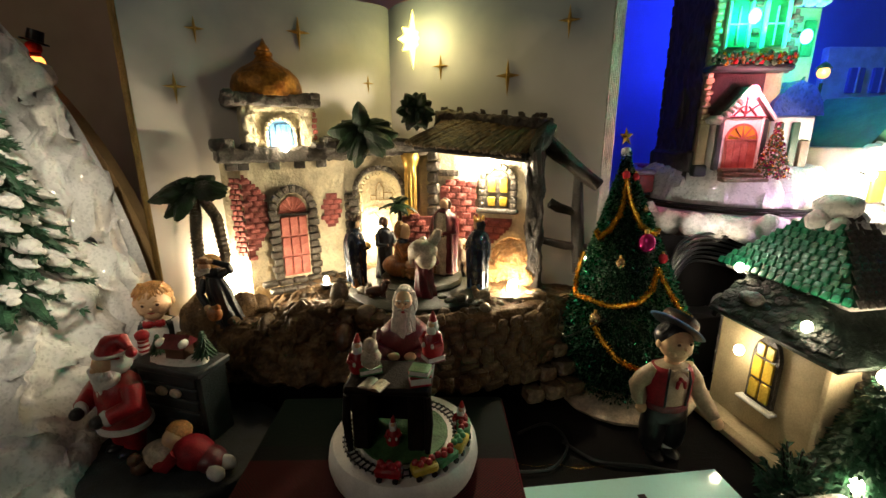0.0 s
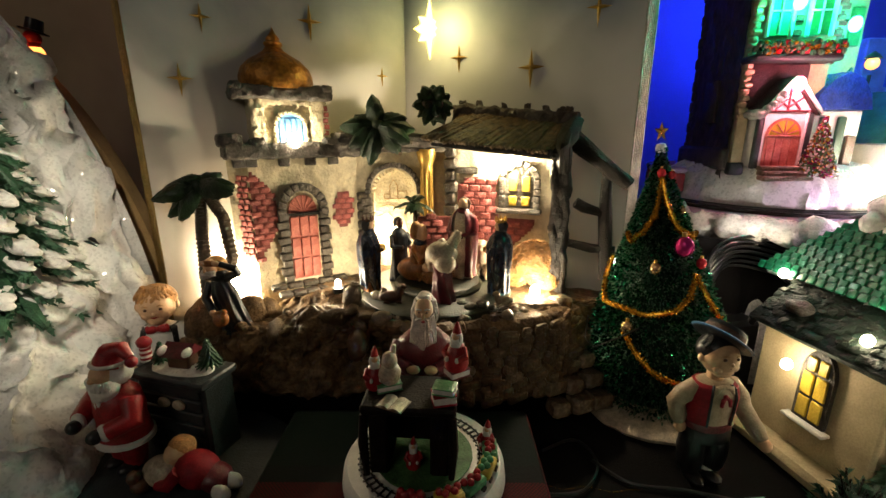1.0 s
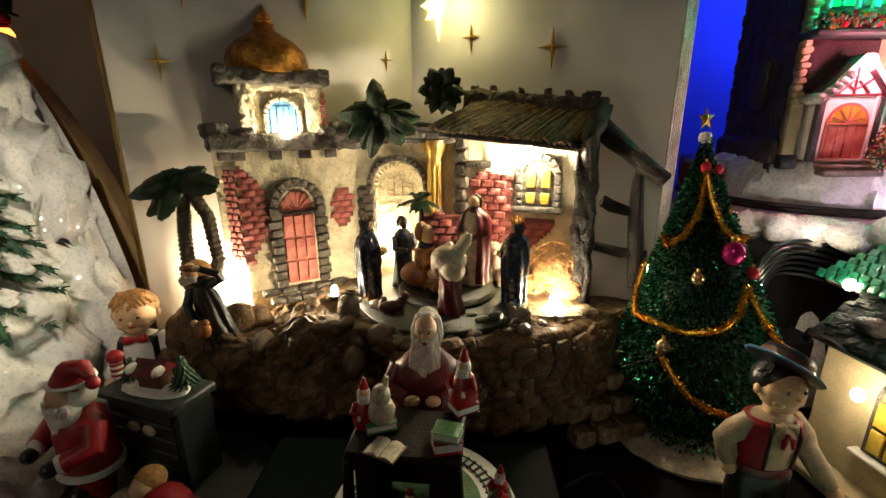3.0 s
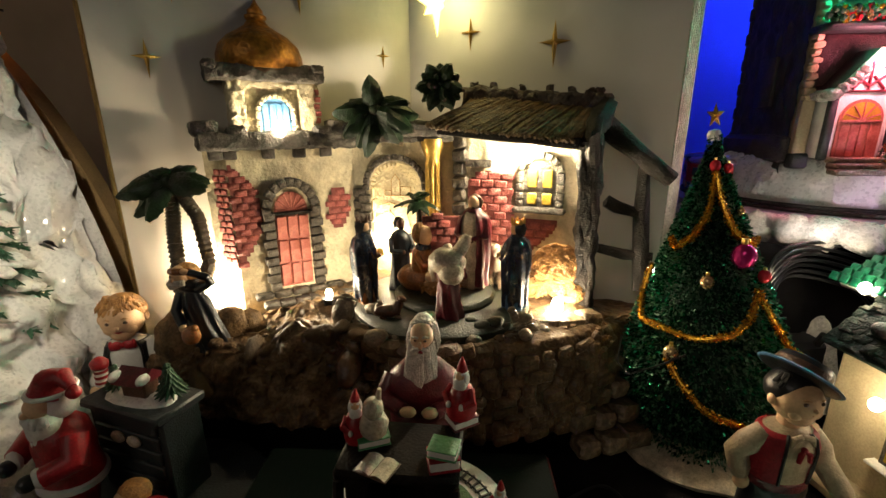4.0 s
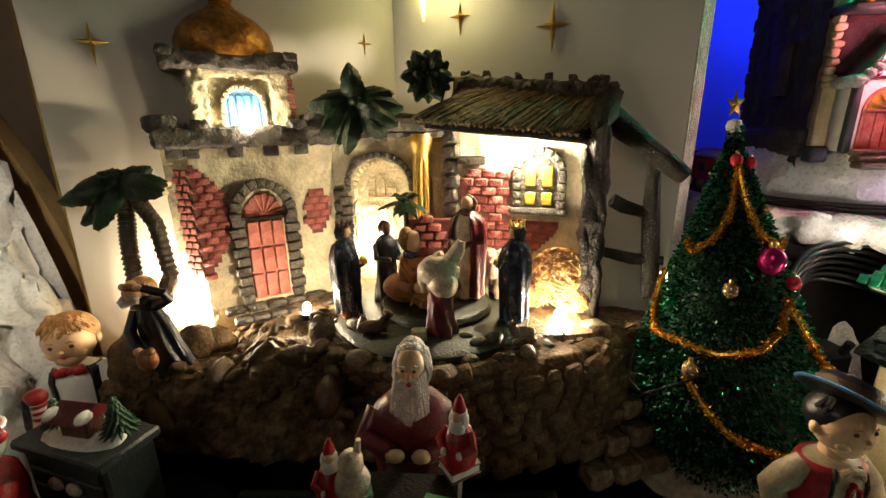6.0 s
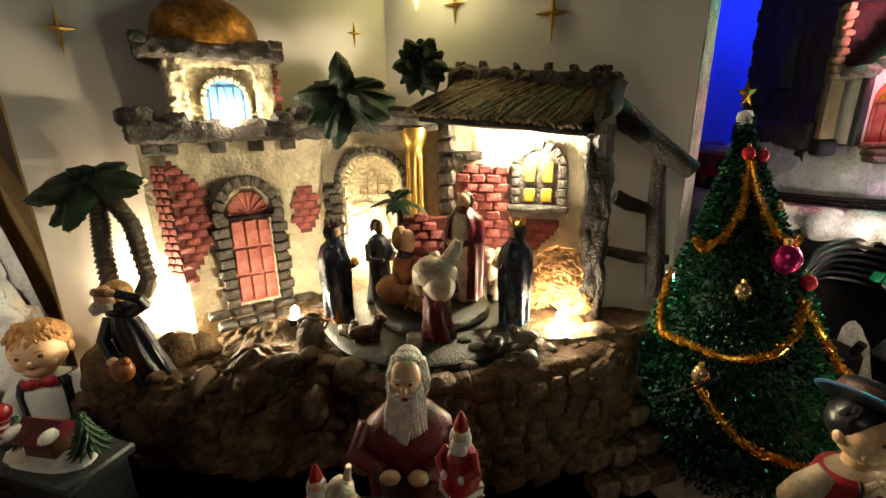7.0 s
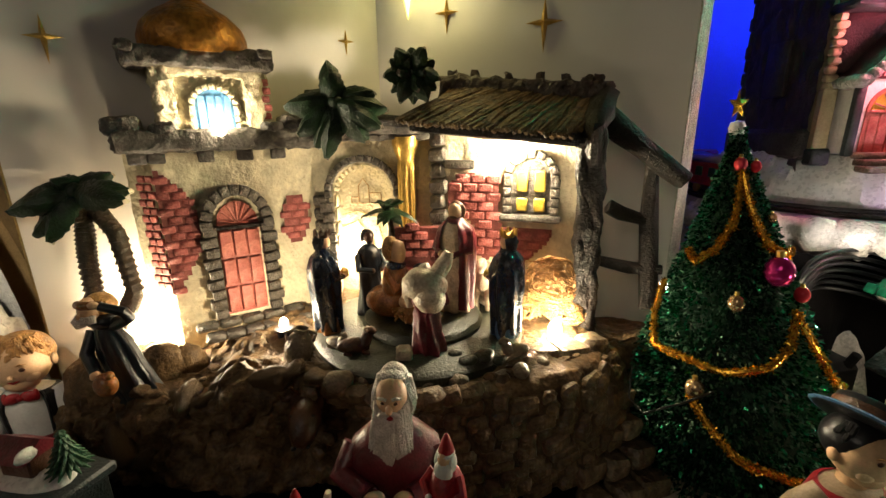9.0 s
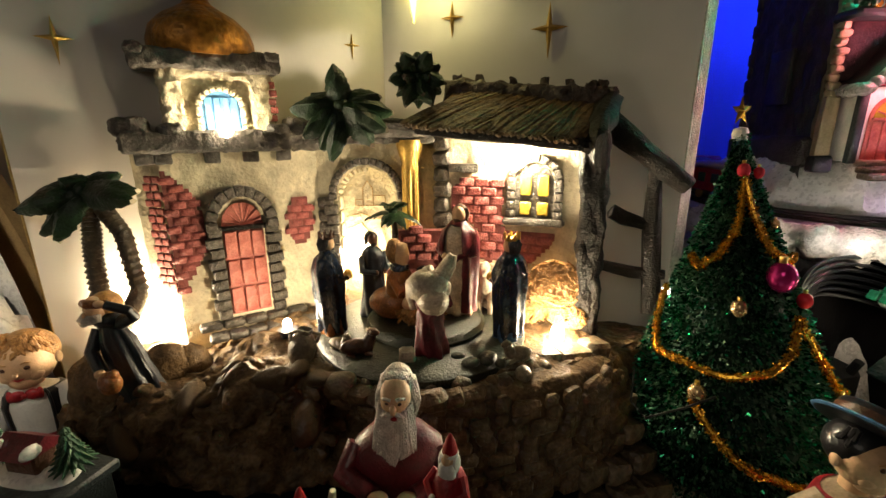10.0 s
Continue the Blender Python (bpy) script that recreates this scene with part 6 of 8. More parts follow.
for sg in (-1, 1):
    om.ball((sg * 0.0034, -0.0140, 0.0762), (0.0036, 0.0018, 0.0013), "beard", 8, 6, (0, sg * 20, 0))
    om.ball((sg * 0.0032, -0.0130, 0.0822), (0.0012, 0.0010, 0.0008), "hide", 8, 6)
    om.tube([(sg * 0.0058, -0.0112, 0.0838), (sg * 0.0034, -0.0132, 0.0850), (sg * 0.0014, -0.0138, 0.0846)], 0.0009, "beard", 6)
    om.tube([(sg * 0.020, 0.0, 0.053), (sg * 0.0255, -0.008, 0.042), (sg * 0.010, -0.021, 0.041)], [0.0072, 0.0072, 0.005], "maroon", 12)
    om.ball((sg * 0.007, -0.0235, 0.042), (0.0055, 0.004, 0.0036), "skin", 10, 7)
for v in om.v:
    f = max(0.0, min(1.0, (v.z - 0.060) / 0.010))
    v.x *= 1 - 0.13 * f
    v.y = v.y * (1 - 0.10 * f)
    v.z += f * (0.004 - 0.10 * (v.z - 0.0738))
whole(om.rough(0.0005, 160), "old_man_figurine", "seated bearded figurine in a dark red coat behind the desk", "figurine", pose(-0.0285, 0.2755, 0.0190, 0, 0, -3) @ Matrix.Scale(0.79, 4))

# ---- the figurines with the toy stall ----
ov = Shape()
ov.lathe([(0.0, 0.0), (0.98, 0.0), (1.0, 0.004), (0.985, 0.008), (0.95, 0.0095), (0.0, 0.010)], "greybox", 48, Matrix.Diagonal((0.072, 0.060, 1, 1)))
whole(ov.rough(0.0007, 90), "oval_base", "slate grey oval base under the stall figurines", "figurine base", pose(-0.200, 0.282, TABLE, 0, 0, 12))
OB = TABLE + 0.0098
stl = thing("toy_stall", "slate grey toy stall with a snowy counter", "stall", pose(-0.2075, 0.3020, OB - 0.0045, 0, 0, -17) @ Matrix.Diagonal((0.84, 0.80, 1.0, 1)))
for x in (-0.034, 0.034):
    Shape().box((x, 0.0, 0.031), (0.006, 0.032, 0.062), "greybox", 0.001).make("side_panel", stl)
for k in range(6):
    Shape().box((0, -0.016, 0.006 + 0.0102 * k), (0.064, 0.004, 0.0092), "greybox", 0.001).make("plank", stl)
Shape().box((0, 0, 0.0645), (0.078, 0.042, 0.006), "greybox", 0.0015).make("counter", stl, "pale grey counter edge")
sn = Shape()
sn.ball((0, 0, 0.066), (0.034, 0.017, 0.005), "snow", 20, 8)
sn.rough(0.002, 120).make("counter_snow", stl, "thin lumpy snow")
for x in (-0.006, 0.010):
    Shape().ball((x, -0.0195, 0.047), (0.0068, 0.003, 0.0038), "ivory", 10, 7).make("mitten", stl, "small cream mitten")
th = thing("toy_house", "tiny toy house with a dark red snowy roof", "toy house", pose(-0.2055, 0.3000, OB + 0.0655, 0, 0, -10) @ Matrix.Scale(0.85, 4))
Shape().box((0, 0, 0.0065), (0.020, 0.013, 0.013), "brown", 0.001).make("house_wall", th)
s = Shape().prism([(-0.0035, 0.0), (0.0035, 0.0), (0.0, 0.009)], -0.013, 0.013, "maroon", pose(0, 0, 0, 0, 0, 90) @ Matrix.Diagonal((3.2, 1, 1, 1)))
s.rough(0.0005, 200).make("house_roof", th, "dark red roof", m=pose(0, 0, 0.0125))
for sg in (-1, 1):
    Shape().ball((sg * 0.0115, -0.007, 0.0165), (0.003, 0.006, 0.004), "snow", 8, 6).make("roof_snow", th, "white snow patch")


def small_fir(h, r):
    s = Shape()
    for j in range(7):
        z = h * (0.1 + 0.13 * j)
        n = 14 - j
        for k in range(n):
            a = 2 * math.pi * (k + 0.5 * (j % 2)) / n
            rr = r * (1 - j / 7.4)
            s.tube([(0, 0, z + h * 0.10), (rr * 0.6 * math.cos(a), rr * 0.6 * math.sin(a), z + h * 0.04), (rr * math.cos(a), rr * math.sin(a), z - h * 0.03)], [r * 0.10, r * 0.13, r * 0.03], "pine", 5)
    s.tube([(0, 0, 0), (0, 0, h)], [r * 0.12, r * 0.04], "pine", 6)
    return s.rough(h * 0.01, 3 / h)


ty = Shape().tube([(0, 0, 0), (0, 0, 0.012)], [0.0042, 0.0034], "white", 12)
for k in range(3):
    ty.tube([(0, 0, 0.0015 + 0.0038 * k), (0, 0, 0.0033 + 0.0038 * k)], 0.0043 - 0.0002 * k, "red", 12)
ty.ball((0, 0, 0.0150), (0.0056, 0.0052, 0.0048), "red", 14, 9)
whole(ty.rough(0.0003, 250), "toy_figure", "tiny toy with a red cap and red-white stripes on the counter", "toy", pose(-0.2440, 0.3160, OB + 0.0605))
whole(small_fir(0.022, 0.0095), "toy_tree", "tiny dark green toy fir on the counter", "toy tree", pose(-0.1865, 0.300, OB + 0.0645))
whole(small_fir(0.016, 0.008), "toy_tree", "tiny dark green toy fir on the counter", "toy tree", pose(-0.2260, 0.307, OB + 0.0645))


def doll(h, hair, vest, trousers, bow, hat=None, arms=None, head=0.122, shirt="white"):
    """A boy doll of h with a waistcoat and bow tie, its feet at the origin."""
    s = Shape()
    for sg in (-1, 1):
        s.ball((sg * 0.055 * h, -0.03 * h, 0.025 * h), (0.05 * h, 0.085 * h, 0.03 * h), "black", 10, 7)
        s.tube([(sg * 0.055 * h, 0, 0.03 * h), (sg * 0.06 * h, 0, 0.08 * h)], 0.038 * h, "white", 10)
        s.tube([(sg * 0.058 * h, 0, 0.07 * h), (sg * 0.068 * h, 0, 0.10 * h), (sg * 0.066 * h, 0, 0.20 * h), (sg * 0.06 * h, 0, 0.32 * h)], [0.058 * h, 0.070 * h, 0.082 * h, 0.078 * h], trousers, 14)
    flat = Matrix.Diagonal((1, 0.74, 1, 1))
    s.lathe([(0.0, 0.27 * h), (0.13 * h, 0.28 * h), (0.140 * h, 0.34 * h), (0.125 * h, 0.37 * h), (0.0, 0.37 * h)], trousers, 22, flat)
    body = [(0.128 * h, 0.35 * h), (0.124 * h, 0.40 * h), (0.132 * h, 0.49 * h), (0.136 * h, 0.57 * h), (0.118 * h, 0.625 * h), (0.060 * h, 0.655 * h)]
    s.lathe(body + [(0.0, 0.665 * h)], shirt, 24, flat)
    s.lathe([(0.130 * h, 0.352 * h), (0.136 * h, 0.370 * h), (0.133 * h, 0.395 * h), (0.124 * h, 0.400 * h)], "maroon", 24, flat)
    wrap(s, body[1:-1] + [(0.092 * h, 0.640 * h)], 30 if hat else 38, 0.010 * h, vest, flat)
    for sg in (-1, 1):
        a = radians(-90 + sg * (30 if hat else 38))
        s.tube([((r + 0.011 * h) * math.cos(a), 0.74 * (r + 0.011 * h) * math.sin(a), z) for r, z in body[1:-1] + [(0.092 * h, 0.640 * h)]], 0.0075 * h, "black", 6)
    arms = arms or (((-0.175, -0.01, 0.47), (-0.185, -0.07, 0.38)), ((0.175, -0.01, 0.47), (0.185, -0.07, 0.38)))
    for sg, (elbow, wrist) in zip((-1, 1), arms):
        e, w = Vector(elbow) * h, Vector(wrist) * h
        s.tube([(sg * 0.100 * h, 0, 0.622 * h), Vector((sg * 0.128 * h, 0, 0.605 * h)).lerp(e, 0.5), e, e.lerp(w, 0.7), w], [0.042 * h, 0.054 * h, 0.050 * h, 0.046 * h, 0.032 * h], shirt, 14)
        s.ball(w + (w - e).normalized() * 0.03 * h, (0.034 * h, 0.034 * h, 0.038 * h), "skin", 12, 8)
        if hat:
            s.tube([(0, -0.104 * h, 0.590 * h), (sg * 0.020 * h, -0.112 * h, 0.578 * h), (sg * 0.026 * h, -0.114 * h, 0.540 * h)], [0.008 * h, 0.012 * h, 0.009 * h], bow, 7)
            s.tube([(0, -0.080 * h, 0.640 * h), (sg * 0.040 * h, -0.086 * h, 0.632 * h), (sg * 0.052 * h, -0.092 * h, 0.600 * h)], [0.012 * h, 0.016 * h, 0.006 * h], shirt, 8)
        else:
            s.ball((sg * 0.034 * h, -0.094 * h, 0.638 * h), (0.038 * h, 0.017 * h, 0.028 * h), bow, 10, 8, (0, sg * 14, 0))
            s.ball((sg * 0.060 * h, -0.092 * h, 0.640 * h), (0.014 * h, 0.014 * h, 0.032 * h), bow, 8, 6)
    s.ball((0, -0.102 * h, (0.592 if hat else 0.638) * h), 0.014 * h, bow, 8, 6)
    s.tube([(0, 0, 0.64 * h), (0, 0, 0.70 * h)], 0.045 * h, "skin", 12)
    c = 0.785 * h
    r = head * h
    s.ball((0, -0.01 * h, c), (r * 0.97, r * 0.93, r), "skin", 26, 18)
    s.ball((0, -0.01 * h - r * 0.30, c - r * 0.58), (r * 0.60, r * 0.52, r * 0.50), "skin", 18, 12)
    up = r * (0.26 if hat else 0.06)
    for sg in (-1, 1):
        s.ball((sg * r * 0.38, -0.01 * h - r * 0.50, c - r * 0.34), (r * 0.36, r * 0.28, r * 0.34), "skin", 18, 12)
        s.ball((sg * r * 0.36, -0.01 * h - r * (0.83 - 0.25 * abs(up / r) ** 2), c + up), (r * 0.12, r * 0.07, r * 0.09), "hide", 10, 7)
        s.tube([(sg * r * 0.22, -0.01 * h - r * 0.90, c + up + r * 0.20), (sg * r * 0.38, -0.01 * h - r * 0.86, c + up + r * 0.24), (sg * r * 0.52, -0.01 * h - r * 0.76, c + up + r * 0.18)], [r * 0.02, r * 0.03, r * 0.015], "hair", 6)
        s.ball((sg * r * 1.0, r * 0.05, c - r * 0.05), (r * 0.14, r * 0.20, r * 0.26), "skin", 10, 7)
    s.ball((0, -0.01 * h - r * 0.95, c + up - r * 0.24), (r * 0.10, r * 0.12, r * 0.11), "skin", 10, 7)
    s.tube([(-r * 0.19, -0.01 * h - r * 0.80, c + up - r * 0.47), (0, -0.01 * h - r * 0.86, c + up - r * 0.52), (r * 0.19, -0.01 * h - r * 0.80, c + up - r * 0.47)], [r * 0.025, r * 0.045, r * 0.025], "red", 7)
    s.ball((0, r * 0.22, c + r * 0.30), (r * 1.06, r * 0.98, r * 0.92), hair, 24, 16)
    for k in range(22 if hat else 90):
        a = rnd.uniform(-3.6, 0.46) if not hat else rnd.choice((rnd.uniform(-0.35, 0.5), rnd.uniform(-3.6, -2.7)))
        e = rnd.random()
        rr = r * (1.02 - 0.42 * e)
        px, pz = rr * math.cos(a), c + r * (0.52 + 0.52 * e) - r * 0.10 * math.sin(a * 3 + 1)
        py = 0.012 * h + rr * 0.92 * math.sin(a)
        s.tube([(px * 0.86, py * 0.86, pz + r * 0.16), (px, py, pz), (px * 1.02 + r * rnd.uniform(-0.12, 0.12), py * 1.02, pz - r * rnd.uniform(0.1, 0.24))], [r * 0.10, r * 0.10, r * 0.02], hair, 7)
    if hat:
        hm = pose(0.012 * h, 0.02 * h, 0.868 * h, -12, 38, 0)
        s.lathe([(0.0, 0.0), (0.148 * h, 0.004 * h), (0.160 * h, 0.012 * h), (0.156 * h, 0.019 * h), (0.108 * h, 0.022 * h), (0.102 * h, 0.074 * h), (0.094 * h, 0.084 * h), (0.0, 0.086 * h)], hat, 36, hm)
        s.lathe([(0.109 * h, 0.024 * h), (0.1080 * h, 0.042 * h), (0.1060 * h, 0.058 * h)], "hide", 30, hm)
        # Blue ring paints the cyan highlight along the black brim.
        s.lathe([(0.156 * h, 0.006 * h), (0.164 * h, 0.012 * h), (0.157 * h, 0.0185 * h)], "blue", 36, hm)
    return s.rough(h * 0.003, 2.4 / h)


whole(doll(0.122, "hair", "black", "black", "red", arms=(((-0.175, -0.01, 0.47), (-0.185, -0.07, 0.38)), ((0.170, -0.05, 0.49), (0.150, -0.14, 0.42)))), "boy_figurine", "cast boy figurine with ginger hair, black waistcoat and red bow tie", "figurine", pose(-0.2645, 0.366, TABLE - 0.001, 0, 0, 21))
whole(doll(0.121, "black", "wine", "black", "wine", "black", (((-0.190, 0.03, 0.50), (-0.165, 0.01, 0.38)), ((0.175, -0.03, 0.47), (0.230, -0.14, 0.33))), 0.100, "shirt"), "hat_boy_figurine", "cast boy figurine in a black brimmed hat and red waistcoat", "figurine", pose(0.1672, 0.279, TABLE, 0, 0, 6))


def santa(h):
    s = Shape()
    for sg in (-1, 1):
        s.ball((sg * 0.075 * h, -0.05 * h, 0.035 * h), (0.065 * h, 0.10 * h, 0.04 * h), "black", 12, 8)
        s.tube([(sg * 0.07 * h, 0, 0.04 * h), (sg * 0.08 * h, 0, 0.16 * h), (sg * 0.075 * h, 0, 0.30 * h)], [0.075 * h, 0.09 * h, 0.10 * h], "red", 12)
    s.lathe([(0.0, 0.24 * h), (0.21 * h, 0.25 * h), (0.215 * h, 0.30 * h), (0.19 * h, 0.42 * h), (0.20 * h, 0.52 * h), (0.18 * h, 0.63 * h), (0.10 * h, 0.70 * h), (0.0, 0.71 * h)], "red", 22, Matrix.Diagonal((1, 0.8, 1, 1)))
    s.lathe([(0.205 * h, 0.235 * h), (0.232 * h, 0.25 * h), (0.232 * h, 0.285 * h), (0.205 * h, 0.30 * h)], "white", 22, Matrix.Diagonal((1, 0.82, 1, 1)))
    s.ball((0, -0.055 * h, 0.815 * h), (0.090 * h, 0.090 * h, 0.085 * h), "skin", 16, 11)
    s.ball((0, 0.02 * h, 0.80 * h), (0.132 * h, 0.115 * h, 0.11 * h), "white", 16, 10)
    s.ball((0, -0.070 * h, 0.700 * h), (0.125 * h, 0.090 * h, 0.105 * h), "white", 18, 12)
    for k in range(70):
        a, e = rnd.uniform(-1.5, 1.5), rnd.random()
        x, y = (0.125 - 0.05 * e) * h * math.sin(a), -0.055 * h - (0.095 - 0.02 * e) * h * math.cos(a)
        s.ball((x, y, (0.765 - 0.19 * e * math.cos(a * 0.8)) * h), (0.026 * h, 0.022 * h, 0.032 * h), "white", 8, 6)
    s.ball((0, -0.145 * h, 0.795 * h), 0.022 * h, "skin", 8, 6)
    s.tube([(0.128 * h * math.cos(k / 16 * 2 * math.pi), 0.01 * h + 0.125 * h * math.sin(k / 16 * 2 * math.pi), 0.893 * h) for k in range(17)], 0.014 * h, "white", 8)
    s.tube([(0, 0.01 * h, 0.885 * h), (0.02 * h, 0.02 * h, 0.95 * h), (0.09 * h, 0.05 * h, 0.985 * h), (0.16 * h, 0.05 * h, 0.93 * h)], [0.118 * h, 0.095 * h, 0.055 * h, 0.03 * h], "red", 12)
    s.ball((0.175 * h, 0.05 * h, 0.90 * h), 0.042 * h, "red", 10, 8)
    for sg in (-1, 1):
        s.tube([(sg * 0.17 * h, 0, 0.62 * h), (sg * 0.25 * h, -0.05 * h, 0.50 * h), (sg * 0.17 * h, -0.19 * h, 0.46 * h)], [0.08 * h, 0.085 * h, 0.065 * h], "red", 11)
        s.ball((sg * 0.16 * h, -0.20 * h, 0.46 * h), (0.07 * h, 0.04 * h, 0.065 * h), "white", 10, 7)
        s.ball((sg * 0.13 * h, -0.25 * h, 0.45 * h), 0.052 * h, "black", 10, 8)
    return s.rough(h * 0.004, 2.4 / h)


whole(santa(0.091), "santa_figurine", "cast figurine with white beard, red fur-trimmed coat and cap", "figurine", pose(-0.241, 0.279, OB - 0.0003, 0, 0, -24))
ly = Shape()
ly.ball((0.010, 0, 0.016), (0.019, 0.016, 0.0140), "wine", 18, 12, (0, 18, 0))
ly.ball((0.026, 0.001, 0.011), (0.014, 0.013, 0.0105), "maroon", 16, 10, (0, 10, 0))
ly.tube([(0.004, -0.012, 0.022), (-0.004, -0.018, 0.012), (-0.014, -0.017, 0.010)], [0.006, 0.0055, 0.004], "wine", 9)
ly.ball((-0.010, 0.002, 0.026), (0.0105, 0.0105, 0.0105), "skin", 14, 10)
ly.ball((-0.009, 0.006, 0.030), (0.0115, 0.0105, 0.0095), "hair", 14, 10)
ly.ball((-0.020, -0.006, 0.013), (0.017, 0.013, 0.0125), "ivory", 16, 10)
ly.ball((-0.030, -0.018, 0.008), (0.008, 0.008, 0.0078), "brown", 12, 8)
ly.ball((-0.032, -0.021, 0.017), (0.0055, 0.0055, 0.0055), "brown", 12, 8)
for y in (-0.010, 0.004):
    ly.ball((0.040, y, 0.008), (0.009, 0.0055, 0.0075), "white", 10, 8)
whole(ly.rough(0.0006, 150), "sleeper_figurine", "cast figurine of a child in red asleep with soft toys", "figurine", pose(-0.188, 0.260, OB - 0.0003, 0, 0, -14) @ Matrix.Scale(0.80, 4))

# ---- the tinsel tree ----
TREE = pose(0.1745, 0.363, TABLE, -4.0, -3.6, 0) @ Matrix.Diagonal((0.86, 0.86, 1, 1))
tree = thing("christmas_tree", "small green tinsel Christmas tree with gold garland and baubles", "christmas tree", TREE)
TZ = 0.232


def tree_r(z):
    """Radius of the crown at a height over the table."""
    return max(0.004, min(0.070, 0.42 * (TZ - 0.004 - z)) * (1.0 if z > 0.055 else 0.93))


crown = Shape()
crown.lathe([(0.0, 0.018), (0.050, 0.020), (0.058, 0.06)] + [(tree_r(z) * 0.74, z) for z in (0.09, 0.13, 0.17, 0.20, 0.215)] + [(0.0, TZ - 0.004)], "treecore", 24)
q = random.Random(21)
vs, fs = [], []
for k in range(34000):
    z = 0.016 + (TZ - 0.020) * (1 - q.random() ** 0.62)
    a = q.uniform(0, 2 * math.pi)
    r0 = tree_r(z) * q.uniform(0.78, 1.01)
    ln = q.uniform(0.0014, 0.0038) * (0.6 + 0.4 * min(1, tree_r(z) / 0.04))
    d = Vector((math.cos(a) + q.uniform(-0.6, 0.6), math.sin(a) + q.uniform(-0.6, 0.6), q.uniform(-0.7, 0.5))).normalized()
    p = Vector((r0 * math.cos(a), r0 * math.sin(a), z))
    side = d.cross(Vector((q.uniform(-1, 1), q.uniform(-1, 1), q.uniform(-1, 1)))).normalized() * q.uniform(0.0005, 0.0011)
    n = len(vs)
    vs += [p - side, p + side, p + d * ln + side * 0.7, p + d * ln - side * 0.7]
    fs.append((n, n + 1, n + 2, n + 3))
half = len(fs) * 3 // 5
crown.add(vs, fs[:half], "tinsel")
crown.add(vs, fs[half:], "pine")
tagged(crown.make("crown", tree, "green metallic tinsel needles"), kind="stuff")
base = Shape().lathe([(0.0, 0.0), (0.070, 0.0), (0.072, 0.003), (0.066, 0.007), (0.036, 0.012), (0.0, 0.014)], "ivory", 40)
base.rough(0.002, 60).make("tree_base", tree, "cream snowy foot")
Shape().tube([(0, 0, 0.012), (0, 0, 0.05)], 0.006, "timber", 10).make("trunk", tree)


def garland(points):
    """A gold tinsel rope hung over the crown; points: angle in degrees, height over the table."""
    pts = []
    for (a0, z0), (a1, z1) in zip(points, points[1:]):
        for k in range(14):
            t = k / 14
            sag = math.sin(math.pi * t)
            a, z = a0 + (a1 - a0) * t, z0 + (z1 - z0) * t
            r = tree_r(z) + 0.0035
            pts.append(Vector((r * math.cos(radians(a)), r * math.sin(radians(a)), z)))
    s = Shape().tube(pts, 0.0019, "goldtinsel", 8)
    vs, fs = [], []
    for p in pts:
        for k in range(44):
            d = Vector((q.gauss(0, 1), q.gauss(0, 1), q.gauss(0, 1))).normalized()
            sd = d.orthogonal().normalized() * 0.0004
            c = p + Vector((q.uniform(-1, 1), q.uniform(-1, 1), q.uniform(-1, 1))) * 0.0016
            n = len(vs)
            e = c + d * q.uniform(0.0010, 0.0022)
            vs += [c - sd, c + sd, e + sd, e - sd]
            fs.append((n, n + 1, n + 2, n + 3))
    s.add(vs, fs, "goldtinsel")
    return s.make("garland", tree, "sparkling gold tinsel rope")


def onto(angle, z, out=0.0):
    r = tree_r(z) + out
    return (r * math.cos(radians(angle)), r * math.sin(radians(angle)), z)


garland([(-172, 0.160), (-158, 0.155), (-140, 0.163), (-122, 0.178), (-110, 0.204), (-98, 0.182), (-84, 0.165), (-62, 0.158), (-40, 0.160)])
garland([(-196, 0.138), (-188, 0.120), (-172, 0.104), (-150, 0.104), (-124, 0.101), (-100, 0.105), (-84, 0.115), (-72, 0.130), (-62, 0.108), (-54, 0.092), (-40, 0.084)])
garland([(-140, 0.086), (-130, 0.074), (-118, 0.062), (-104, 0.053), (-90, 0.047), (-76, 0.043)])


def bauble(angle, z, r, mat, label):
    s = Shape().ball(onto(angle, z, r * 0.7), r, mat, 18, 12)
    x, y, zz = onto(angle, z, r * 0.7)
    s.tube([(x, y, zz + r * 0.9), (x, y, zz + r * 1.35)], r * 0.28, "gold", 8)
    return s.make("bauble", tree, label)


bauble(-82, 0.152, 0.0082, "magenta", "shiny magenta bauble")
bauble(-118, 0.136, 0.0048, "goldball", "dull gold bauble")
bauble(-112, 0.208, 0.0040, "redball", "red berry bauble")
bauble(-60, 0.206, 0.0034, "redball", "red berry bauble")
bauble(-56, 0.137, 0.0045, "redball", "red berry bauble")
bauble(-138, 0.090, 0.0056, "goldball", "clear golden bauble")
bauble(-52, 0.085, 0.0040, "goldball", "dull gold bauble")
bauble(-75, 0.066, 0.0036, "goldball", "dull gold bauble")
bauble(-200, 0.134, 0.0030, "wled", "glowing white bulb")
bauble(-60, 0.178, 0.0028, "goldball", "dull gold bauble")
top = Shape()
top.lathe([(0.004, -0.004), (0.0052, 0.0), (0.004, 0.003), (0.0, 0.004)], "snow", 14)
